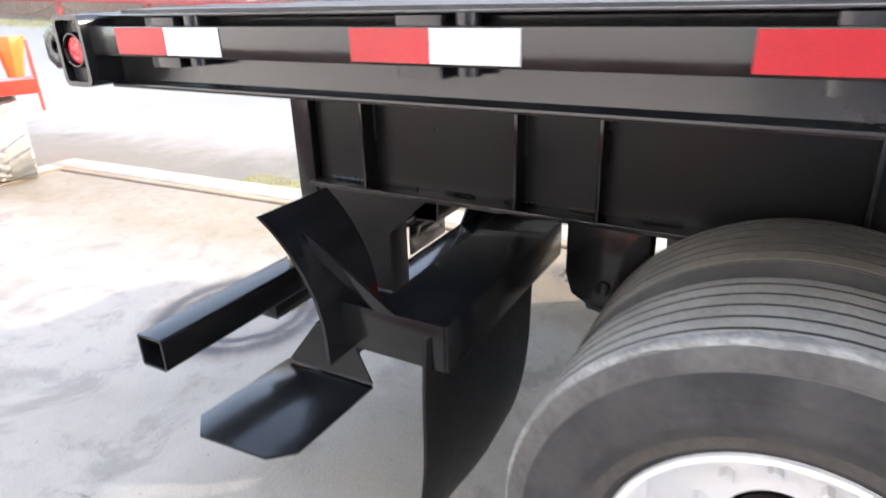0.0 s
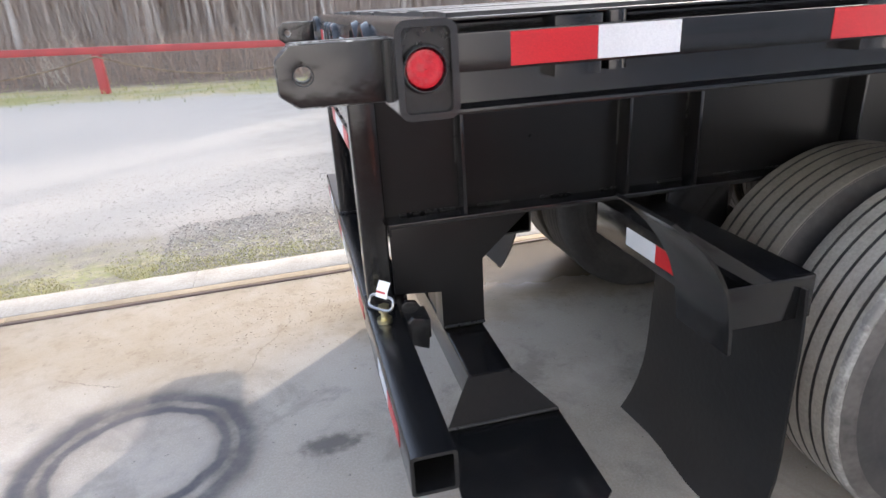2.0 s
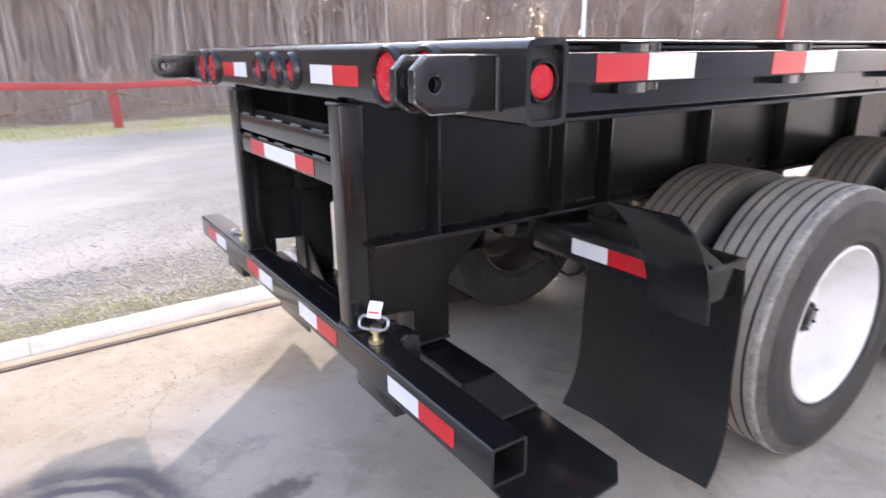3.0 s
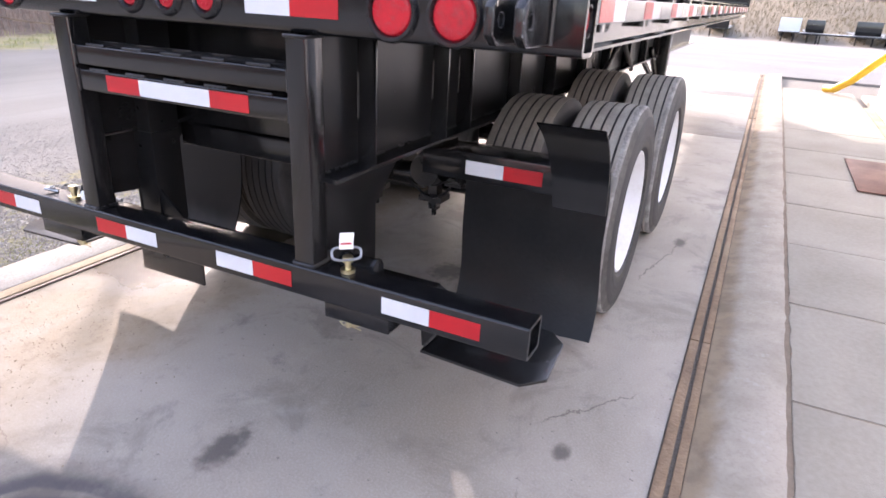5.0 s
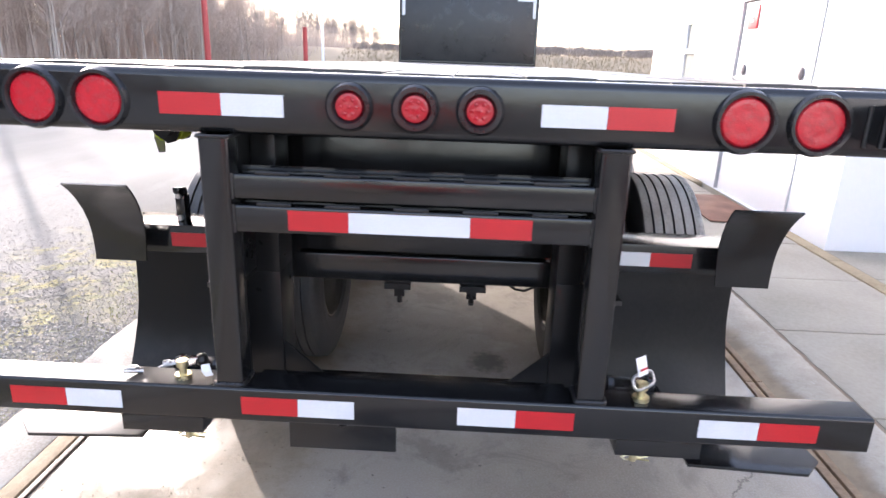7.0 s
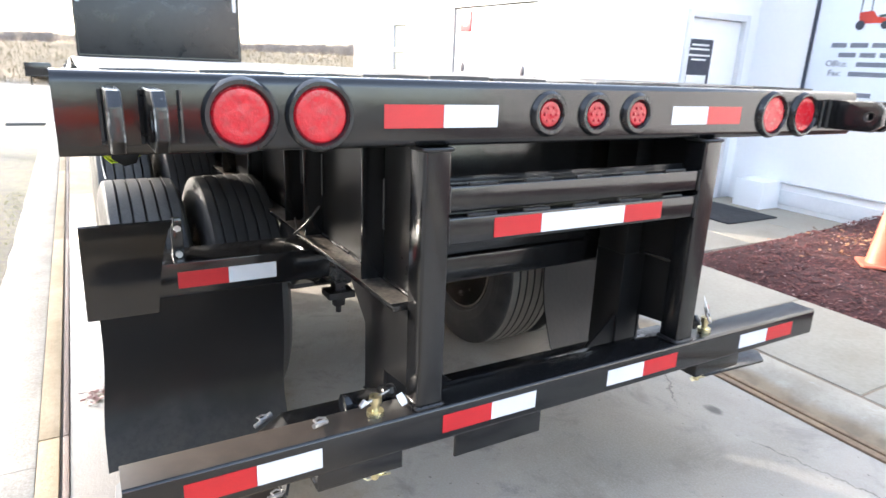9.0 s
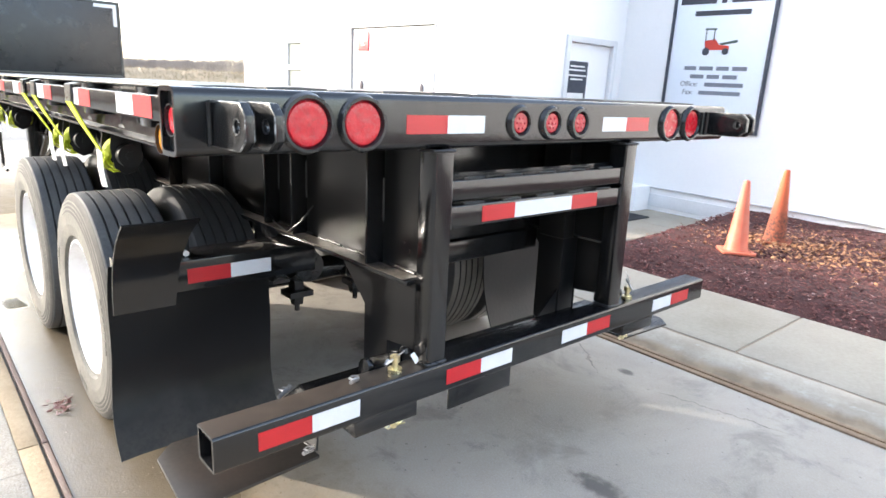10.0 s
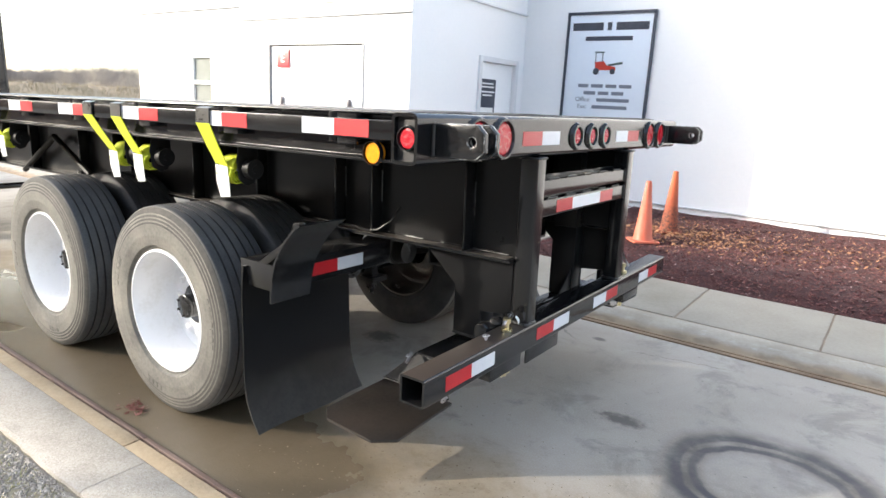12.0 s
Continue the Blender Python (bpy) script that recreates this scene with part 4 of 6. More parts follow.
def lamp(y, z, x, r_lens, r_ring, axis="x", flip=-1, lens=LENS_R, name="tail_lamp"):
    """A round lamp in a rubber grommet; axis and flip give the way it faces."""
    c = (x, y, z)
    bm = bmesh.new()
    w = r_ring - r_lens
    lathe(bm, [(r_lens - 0.002, -0.02), (r_lens + 0.001, 0.004), (r_lens + w * 0.3, 0.013), (r_lens + w * 0.75, 0.013), (r_ring, 0.005), (r_ring + 0.002, -0.001)], axis, c, 40, flip)
    ring = tp(name, bm, GROMMET if name != "amber_marker_lamp" else BLACK, "round lamp in a black rubber grommet")
    bm = bmesh.new()
    prof = [(r_lens, -0.016), (r_lens, 0.002), (r_lens * 0.93, 0.0055), (r_lens * 0.66, 0.0072), (r_lens * 0.62, 0.0068), (r_lens * 0.3, 0.0082), (0.0005, 0.0086)]
    lathe(bm, prof, axis, c, 40, flip)
    part("lens", bm, lens, ring, "ribbed plastic lens")
    if name == "marker_lamp":
        bm = bmesh.new()
        lathe(bm, [(0.0050, 0.0), (0.0043, 0.0018), (0.0023, 0.0026), (0.0003, 0.0028)], axis, (0, 0, 0), 10, flip)
        dome = mesh_of("diode_dome", bm, LENS_DARK)
        for q, n in ((0.0, 1), (0.55, 6)):
            for k in range(n):
                b = 2 * math.pi * k / n
                piece("diode_dome", dome, ring, (x - 0.0076, y + q * r_lens * math.cos(b), z + q * r_lens * math.sin(b)))
    return ring


for y in (0.765, 0.925, -0.757, -0.927):
    lamp(y, 1.394, BX0 - 0.001, 0.056, 0.073)
for y in (0.164, 0.008, -0.145):
    lamp(y, 1.397, BX0 - 0.001, 0.033, 0.056, lens=LENS_DARK, name="marker_lamp")
for s in (-1, 1):
    lamp(s * (BY - 0.018), 1.399, 0.047, 0.031, 0.037, "y", s, name="side_lamp")


def tape_x(x, runs, z0, z1, parent):
    """Tape on a face that looks to -x; runs of (y0, y1, colour)."""
    for y0, y1, c in runs:
        tp("reflective_tape", block(x - 0.0012, x, min(y0, y1) + 0.0005, max(y0, y1) - 0.0005, z0, z1), TAPE_R if c == "r" else TAPE_W, "red tape" if c == "r" else "white tape", parent=parent, smooth=0)


tape_x(BX0 - 0.0003, [(0.621, 0.471, "r"), (0.471, 0.320, "w"), (-0.288, -0.442, "w"), (-0.442, -0.598, "r")], 1.366, 1.418, beam)

# towing lugs: two plates a side
for s in (-1, 1):
    for yc in (1.150, 1.086):
        bm = bmesh.new()
        plate(bm, [(0.0, 1.346), (-0.148, 1.346), (-0.178, 1.369), (-0.178, 1.422), (-0.152, 1.446), (0.0, 1.446)], [circle(-0.136, 1.397, 0.0145, 16)], "y", s * (yc - 0.011), s * (yc + 0.011))
        lug = tp("towing_lug", bm, LUG, "thick black lug plate with a hole", bevel=0.0025)
        lug.data.materials.append(BARE_EDGE)
        for f in lug.data.polygons:            # paint worn through along the edges
            if 0.25 < abs(f.normal.y) < 0.97:
                f.material_index = 1
    bm = bmesh.new()
    for yc in (1.150, 1.086):
        for d in (-0.013, 0.013):
            weld(bm, (-0.002, s * (yc + d), 1.345), (-0.002, s * (yc + d), 1.441), 0.006)
    weld(bm, (-0.001, s * 1.035, 1.345), (-0.001, s * 1.035, 1.441), 0.005)
    tp("weld_bead", bm, BLACK_WORN, parent=beam)

# deck boards
random.seed(11)
LEN = 9.6
nb = 13
for k in range(nb):
    w = 2.30 / nb
    y0 = C - 1.15 + k * w
    bm = bmesh.new()
    nseg = 24
    rows = []
    lift = random.uniform(0.0, 0.005)
    xend = 0.100 + random.uniform(0.0, 0.01)
    for i in range(nseg + 1):
        x = xend + (LEN - 0.02 - xend) * i / nseg
        z = TOP + 0.002 + lift * math.exp(-(x - 0.1) * 1.5) + 0.003 * noise.noise((x * 0.7, k * 3.1, 0))
        rows.append([(x, y0 + 0.003, z), (x, y0 + w * 0.5, z + 0.002), (x, y0 + w - 0.003, z)])
    strip(bm, rows, 0.035, (0, 0, -1))
    tp("deck_board", bm, WOOD_BLACK, bevel=0.0)

# side channels, rub rails, stake pockets and spools
for s in (-1, 1):
    def yy(a):
        return s * a
    prof = [(yy(1.150), 1.318), (yy(1.190), 1.318), (yy(1.190), 1.327), (yy(1.158), 1.332), (yy(1.158), 1.461), (yy(1.190), 1.4645), (yy(1.190), 1.470), (yy(1.150), 1.470)]
    bm = bmesh.new()
    prism(bm, prof, "x", BX1, LEN)
    channel = tp("side_channel", bm, BLACK, "black steel side channel", bevel=0.002)
    bm = bmesh.new()
    box(bm, BX1, LEN, min(yy(1.2065), yy(1.219)), max(yy(1.2065), yy(1.219)), 1.3885, 1.4475)
    rail = tp("rub_rail", bm, BLACK, "flat black rub rail", bevel=0.003)
    starts = [0.188 + 0.602 * k for k in range(15)] if s < 0 else [0.203, 0.796, 1.381, 1.98, 2.58, 3.18, 3.78, 4.38, 4.98, 5.58, 6.18, 6.78, 7.38, 7.98, 8.58]
    for x in starts:
        for a, b, m in ((x, x + 0.149, TAPE_R), (x + 0.15, x + 0.30, TAPE_W)):
            o = yy(1.2193)
            tp("reflective_tape", block(a, b, min(o, o + s * 0.0012), max(o, o + s * 0.0012), 1.393, 1.445), m, "red tape" if m is TAPE_R else "white tape", parent=rail, smooth=0)
    for k in range(15):
        x = 0.268 + 0.602 * k
        bm = bmesh.new()
        hollow(bm, rrect(x, x + 0.085, *sorted((yy(1.158), yy(1.2065))), 0.004, 2), rrect(x + 0.008, x + 0.077, *sorted((yy(1.164), yy(1.200))), 0.003, 2), "z", 1.368, 1.463)
        tp("stake_pocket", bm, BLACK)
        bm = bmesh.new()
        rod(bm, (x + 0.118, yy(1.182), 1.372), (x + 0.118, yy(1.182), 1.466), 0.021, n=14)
        tp("spool", bm, BLACK)

# cross-members
for k in range(24):
    x = 0.32 + 0.39 * k
    bm = bmesh.new()
    prism(bm, [(x - 0.03, 1.337), (x + 0.03, 1.337), (x + 0.03, 1.345), (x + 0.003, 1.345), (x + 0.003, 1.425), (x + 0.03, 1.425), (x + 0.03, 1.433), (x - 0.03, 1.433),
               (x - 0.03, 1.425), (x - 0.003, 1.425), (x - 0.003, 1.345), (x - 0.03, 1.345)], "y", C - 1.149, C + 1.149)
    tp("cross_member", bm, BLACK)

# main rails
for s in (-1, 1):
    def yy(a):
        return C + s * a
    FX0 = 0.056
    bm = bmesh.new()
    box(bm, FX0, LEN - 0.1, *sorted((yy(0.470), yy(0.478))), 0.9175, 1.3185)
    frame_rail = tp("main_rail", bm, SATIN, "deep black steel I-beam rail")
    for z0, z1 in ((1.318, 1.332), (0.904, 0.918)):
        part("flange", block(FX0, LEN - 0.1, *sorted((yy(0.470), yy(0.553))), z0, z1), BLACK, frame_rail, bevel=0.0015)
        part("flange", block(0.41, LEN - 0.1, *sorted((yy(0.395), yy(0.4698))), z0, z1), BLACK, frame_rail, bevel=0.0015)
    if s > 0:
        part("dust_film", block(0.075, 3.2, yy(0.490), yy(0.551), 0.9178, 0.9192), FLANGE_DUSTY, frame_rail, "film of tan road dust on the flange")
    for x in (0.285, 0.797, 1.03, 1.62, 2.2, 2.9, 3.6, 4.4, 5.2, 6.0):
        bm = bmesh.new()
        box(bm, x - 0.005, x + 0.005, *sorted((yy(0.478), yy(0.545))), 0.918, 1.318)
        part("stiffener", bm, BLACK, frame_rail, bevel=0.001)
    bm = bmesh.new()
    weld(bm, (0.10, yy(0.481), 0.920), (0.27, yy(0.481), 0.920), 0.005)
    for a in range(12):
        weld(bm, (0.34 + 0.2 * a, yy(0.481), 0.920), (0.44 + 0.2 * a, yy(0.481), 0.920), 0.0045)
    for x in (0.279, 0.291, 0.791, 0.803, 1.024, 1.036):
        weld(bm, (x, yy(0.481), 1.06), (x, yy(0.481), 1.20), 0.004)
    part("weld_bead", bm, BLACK_WORN, frame_rail)

# rear posts, side plates, legs and gussets
for s in (-1, 1):
    def yy(a):
        return C + s * a
    bm = bmesh.new()
    hollow(bm, rrect(-0.020, 0.056, *sorted((yy(0.444), yy(0.517))), 0.008, 3), rrect(-0.014, 0.050, *sorted((yy(0.450), yy(0.511))), 0.004, 3), "z", 0.656, 1.320)
    post = tp("rear_post", bm, BLACK, "black tube post")
    bm = bmesh.new()
    pr = rrect(-0.022, 0.058, *sorted((yy(0.442), yy(0.519))), 0.008, 3)
    wire(bm, [(p[0], p[1], 1.318) for p in pr], 0.005, 6, True)
    wire(bm, [(p[0], p[1], 0.659) for p in pr], 0.006, 6, True)
    part("weld_bead", bm, BLACK_WORN, post)
    # side plate with the leg that carries the foot
    bm = bmesh.new()
    prism(bm, [(0.062, 0.903), (0.062, 0.682), (0.205, 0.668), (0.205, 0.545), (0.340, 0.545), (0.340, 0.76), (0.50, 0.903)], "y", yy(0.500), yy(0.510))
    tp("leg_plate", bm, SATIN, "black leg plate with a gusset", bevel=0.002)
    bm = bmesh.new()
    hollow(bm, rect(0.207, 0.338, *sorted((yy(0.40), yy(0.499)))), rect(0.215, 0.330, *sorted((yy(0.408), yy(0.491)))), "z", 0.530, 0.903)
    box(bm, 0.207, 0.338, *sorted((yy(0.40), yy(0.4695))), 0.9035, 1.317)
    tp("leg", bm, SATIN, "black tube leg that runs up beside the rail", bevel=0.002)
    bm = bmesh.new()
    prism(bm, [(yy(0.225), 0.529), (yy(0.399), 0.529), (yy(0.399), 0.682)], "x", 0.215, 0.224)
    tp("leg_gusset", bm, SATIN, "black triangular gusset between leg and arm", bevel=0.001)
    # arm and foot
    bm = bmesh.new()
    hollow(bm, rrect(0.210, 0.340, 0.415, 0.528, 0.008, 3), rrect(0.217, 0.333, 0.422, 0.521, 0.004, 3), "y", yy(0.0), yy(0.772))
    arm = tp("foot_arm", bm, BLACK, "square tube arm", smooth=35)
    bm = bmesh.new()
    rows = [[(0.212, yy(0.766), 0.524), (0.338, yy(0.766), 0.524)], [(0.134, yy(0.822), 0.402), (0.458, yy(0.822), 0.402)]]
    strip(bm, rows, 0.008, (0, -s * 0.9, -0.42))
    part("flare", bm, MATTE_BLACK, arm, "sloping flare plate")
    # the +y foot plate is browner than the -y one
    bm = bmesh.new()
    prism(bm, [(0.118, yy(0.818)), (0.460, yy(0.818)), (0.452, yy(1.15)), (0.39, yy(1.207)), (0.165, yy(1.222)), (0.098, yy(1.16))], "z", 0.383, 0.393)
    part("foot_plate", bm, BROWN_BLACK if s > 0 else BLACK, arm, "flat brownish black foot plate with cut corners" if s > 0 else "flat black foot plate with cut corners", bevel=0.002)
    bm = bmesh.new()
    weld(bm, (0.135, yy(0.824), 0.401), (0.457, yy(0.824), 0.401), 0.004)
    weld(bm, (0.21, yy(0.512), 0.545), (0.34, yy(0.512), 0.545), 0.005)
    part("weld_bead", bm, BLACK_WORN, arm)

# cross bars between the posts
for z0, z1, nm in ((1.166, 1.229, "upper"), (1.081, 1.151, "lower")):
    bm = bmesh.new()
    hollow(bm, rrect(-0.009, 0.054, z0, z1, 0.006, 3), rrect(-0.003, 0.048, z0 + 0.006, z1 - 0.006, 0.003, 3), "y", C - 0.445, C + 0.445)
    cb = tp("cross_bar", bm, BLACK, "black cross bar with stitch welds")
    bm = bmesh.new()
    for k in range(5):
        y = C - 0.38 + 0.17 * k
        weld(bm, (-0.005, y, z1 + 0.002), (-0.005, y + 0.085, z1 + 0.002), 0.0045)
    for y in (C - 0.443, C + 0.443):
        weld(bm, (-0.011, y, z0), (-0.011, y, z1), 0.004)
    part("weld_bead", bm, BLACK_WORN, cb)
    bm = bmesh.new()
    box(bm, 0.055, 0.063, C - 0.44, C + 0.44, z0 - 0.01, z1 + 0.012)
    part("backing_plate", bm, BLACK, cb)
    if nm == "lower":
        tape_x(-0.0095, [(0.318, 0.167, "r"), (0.167, -0.134, "w"), (-0.134, -0.286, "r")], 1.091, 1.142, cb)

# bumper
bm = bmesh.new()
hollow(bm, rrect(-0.032, 0.068, 0.556, 0.655, 0.009), rrect(-0.024, 0.060, 0.564, 0.647, 0.005), "y", -1.2, 1.204)
bumper = tp("bumper", bm, BLACK, "black square tube bumper with open ends")
bumper.data.materials.append(DUST_TOP)
for f in bumper.data.polygons:
    if f.normal.z > 0.9 and f.center.z > 0.65:
        f.material_index = 1
tape_x(-0.0323, [(1.09, 0.937, "r"), (0.937, 0.784, "w"), (0.458, 0.305, "r"), (0.305, 0.153, "w"), (-0.122, -0.277, "w"), (-0.277, -0.431, "r"), (-0.755, -0.910, "w"), (-0.910, -1.064, "r")], 0.579, 0.631, bumper)
for s in (-1, 1):
    def yy(a):
        return C + s * a
    bm = bmesh.new()
    hollow(bm, rect(-0.026, 0.062, *sorted((yy(0.560), yy(0.785)))), rect(-0.018, 0.054, *sorted((yy(0.568), yy(0.777)))), "z", 0.508, 0.556)
    keeper = part("pin_keeper", bm, BLACK, bumper, "black plate under the bumper", bevel=0.002)
    bm = bmesh.new()
    prism(bm, [(0.069, 0.60), (0.069, 0.665), (0.085, 0.680), (0.115, 0.674), (0.128, 0.655), (0.128, 0.60), (0.125, 0.575), (0.10, 0.585)], "y", yy(0.545), yy(0.565))
    prism(bm, [(0.069, 0.60), (0.069, 0.665), (0.085, 0.680), (0.115, 0.674), (0.128, 0.655), (0.128, 0.60), (0.125, 0.575), (0.10, 0.585)], "y", yy(0.655), yy(0.675))
    box(bm, 0.069, 0.138, *sorted((yy(0.565), yy(0.655))), 0.60, 0.66)
    part("hook", bm, BLACK, bumper, "black hook bracket", bevel=0.004)
    # locking pin with its ring, tag and clip
    py = yy(0.62)
    bm = bmesh.new()
    rod(bm, (0.012, py, 0.470), (0.012, py, 0.690), 0.010, n=12)
    rod(bm, (0.012, py, 0.656), (0.012, py, 0.668), 0.022, n=14)
    rod(bm, (0.012, py, 0.690), (0.012, py, 0.708), 0.016, n=12)
    pin = part("locking_pin", bm, ZINC, bumper, "yellow zinc locking pin")
    bm = bmesh.new()
    pts = []
    for k in range(24):
        a = 2 * math.pi * k / 24
        u, v = (math.copysign(abs(q) ** 0.6, q) for q in (math.cos(a), math.sin(a)))
        pts.append((0.006 + 0.028 * u + 0.008 * v, py - 0.033 * u + 0.006 * v, 0.718 + 0.017 * v))
    if s < 0:
        wire(bm, pts, 0.0042, 6, True)
        part("ring", bm, STEEL, pin, "oval wire ring")
        bm = bmesh.new()
        rows = [[(-0.006, py + 0.018, 0.731), (0.020, py - 0.014, 0.731)], [(0.000, py + 0.022, 0.754), (0.026, py - 0.010, 0.754)], [(0.010, py + 0.026, 0.776), (0.036, py - 0.006, 0.776)]]
        strip(bm, rows, 0.001, (1, 0, 0))
        part("tag", bm, LABEL_W, pin, "small white paper tag")
        bm = bmesh.new()
        strip(bm, [[(-0.0035, py + 0.0135, 0.746), (0.0165, py - 0.0105, 0.746)], [(-0.0023, py + 0.0145, 0.751), (0.0177, py - 0.0095, 0.751)]], 0.001, (1, 0, 0))
        part("tag_bar", bm, TAPE_R, pin)
    else:
        bm = bmesh.new()
        rod(bm, (0.000, py + 0.046, 0.694), (0.018, py - 0.040, 0.712), 0.0055, 0.0022, 8)
        rod(bm, (0.000, py + 0.046, 0.694), (0.006, py + 0.030, 0.703), 0.0055, 0.0075, 8)
        part("cotter", bm, STEEL, pin, "bright tapered cotter through the pin")
        bm = bmesh.new()
        lathe(bm, [(0.0005, -0.016), (0.013, -0.013), (0.017, 0.0), (0.012, 0.014), (0.0005, 0.017)], "z", (0.030, py - 0.048, 0.703), 10)
        part("rubber_cap", bm, FLAP, pin, "black rubber cap")
        bm = bmesh.new()
        strip(bm, [[(0.006, py - 0.054, 0.698), (0.012, py - 0.074, 0.700)], [(-0.004, py - 0.058, 0.684), (0.002, py - 0.082, 0.684)], [(-0.002, py - 0.068, 0.668), (0.004, py - 0.086, 0.670)]], 0.0012, (1, 0, 0.3))
        part("tag", bm, LABEL_W, pin, "crumpled white tag")
    bm = bmesh.new()
    wire(bm, [(0.012, py - 0.05, 0.487), (0.012, py - 0.02, 0.478), (0.012, py + 0.012, 0.486), (0.012, py + 0.032, 0.478), (0.012, py + 0.02, 0.470), (0.012, py - 0.01, 0.474), (0.012, py - 0.045, 0.470)], 0.0028, 5)
    part("clip", bm, ZINC, pin, "wire retaining clip")
    if s > 0:
        for p, q in (((0.335, yy(0.800), 0.532), (0.318, yy(0.852), 0.512)), ((0.150, yy(0.815), 0.400), (0.128, yy(0.868), 0.412)), ((0.030, yy(0.742), 0.660), (0.004, yy(0.782), 0.670))):
            bm = bmesh.new()
            rod(bm, p, q, 0.0075, 0.006, 8)
            mid = Vector(p).lerp(Vector(q), 0.5)
            wire(bm, [mid + Vector((0.012 * math.cos(a), 0.016 * math.sin(a), 0.010)) for a in (0, 1.26, 2.51, 3.77, 5.03)], 0.0028, 5, True)
            part("lynch_pin", bm, STEEL, bumper, "bright steel lynch pin")
# licence plate holder below the bumper
bm = bmesh.new()
plate(bm, rect(0.050, 0.358, 0.420, 0.556), [circle(0.14, 0.52, 0.008, 10), circle(0.27, 0.52, 0.008, 10)], "x", 0.060, 0.068)
part("licence_holder", bm, BLACK, bumper, "black licence plate holder", bevel=0.001)
bm = bmesh.new()
lathe(bm, [(0.0, 0.0), (0.018, 0.0), (0.018, 0.02), (0.010, 0.03), (0.0, 0.03)], "x", (0.059, 0.20, 0.525), 14, -1)
box(bm, 0.03, 0.059, 0.155, 0.245, 0.530, 0.548)
part("licence_lamp", bm, FLAP, bumper, "small black licence lamp")
bm = bmesh.new()
box(bm, 0.069, 0.11, C - 0.43, C + 0.43, 0.585, 0.640)
part("bumper_stiffener", bm, BLACK, bumper, bevel=0.002)

# mud flap hangers, flare plates and mud flaps
for s in (-1, 1):
    def yy(a):
        return C + s * a
    bm = bmesh.new()
    prism(bm, [(0.734, 0.779), (0.734, 0.886), (0.917, 0.886), (0.917, 0.779), (0.909, 0.779), (0.909, 0.878), (0.742, 0.878), (0.742, 0.779)], "y", yy(0.478), yy(1.161))
    box(bm, 0.664, 0.912, *sorted((yy(1.160), yy(1.170))), 0.785, 0.889)
    hanger = tp("flap_hanger", bm, BLACK, "black channel hanger with reflective tape", bevel=0.002)
    tape_x(0.7336, [(yy(0.665), yy(0.82), "w"), (yy(0.82), yy(0.973), "r")], 0.804, 0.857, hanger)
    bm = bmesh.new()
    prof = [(0.505, 1.075), (0.543, 1.046), (0.580, 1.008), (0.612, 0.964), (0.638, 0.914), (0.652, 0.864), (0.658, 0.814), (0.660, 0.763)]
    rows = [[(x, yy(1.000 + 0.04 * k / 7), z), (x, yy(1.222 + 0.006 * k / 7), z)] for k, (x, z) in enumerate(prof)]
    strip(bm, rows, 0.009, (0.9, 0, 0.35))
    part("flare_plate", bm, BLACK, hanger, "curved black guard plate", smooth=50)
    bm = bmesh.new()
    prism(bm, [(0.583, 1.036), (0.602, 0.985), (0.752, 0.889), (0.800, 0.889)], "y", yy(1.160), yy(1.170))
    part("brace", bm, BLACK, hanger, "flat diagonal brace on edge", bevel=0.001)
    bm = bmesh.new()
    rows = []
    for i in range(13):
        z = 0.862 - 0.662 * i / 12
        row = []
        for j in range(9):
            u = i / 12
            y = 0.600 + 0.028 * u + (0.585 + (0.012 if s > 0 else 0.005) * u) * j / 8
            x = 0.876 - 0.012 * u - (0.090 if s < 0 else 0.108) * u ** 5 + 0.008 * math.sin(j * 1.1 + s) * u ** 3
            row.append((x, yy(y + 0.004 * math.sin(i * 0.8)), z))
        rows.append(row)
    strip(bm, rows, 0.008, (1, 0, 0))
    if s > 0:
        clamp = bmesh.new()
        box(clamp, 0.795, 0.845, yy(0.940), yy(0.975), 0.886, 0.985)
        prism(clamp, [(0.795, 0.985), (0.845, 0.985), (0.835, 1.012), (0.770, 1.022), (0.768, 1.004)], "y", yy(0.945), yy(0.970))
        clamp_ob = part("clamp", clamp, BLACK, hanger, "small black clamp standing on the hanger", bevel=0.003)
        for z in (0.900, 0.985):
            nut = bmesh.new()
            rod(nut, (0.794, yy(0.957), z), (0.780, yy(0.957), z), 0.011, n=6)
            part("bolt", nut, STEEL, clamp_ob, "bright bolt head")
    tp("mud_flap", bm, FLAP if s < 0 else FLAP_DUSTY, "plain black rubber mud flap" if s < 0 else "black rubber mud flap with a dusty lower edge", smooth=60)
    for y in (0.66, 0.80, 0.94, 1.08):
        bm = bmesh.new()
        rod(bm, (0.884, yy(y), 0.835), (0.896, yy(y), 0.835), 0.011, n=6)
        part("bolt", bm, BLACK_WORN, hanger)
bm = bmesh.new()
hollow(bm, rrect(0.42, 0.51, 0.812, 0.9035, 0.008, 3), rrect(0.426, 0.504, 0.818, 0.8975, 0.004, 3), "y", C - 0.478, C + 0.478)
tp("cross_tube", bm, BLACK, "black cross tube under the rails")

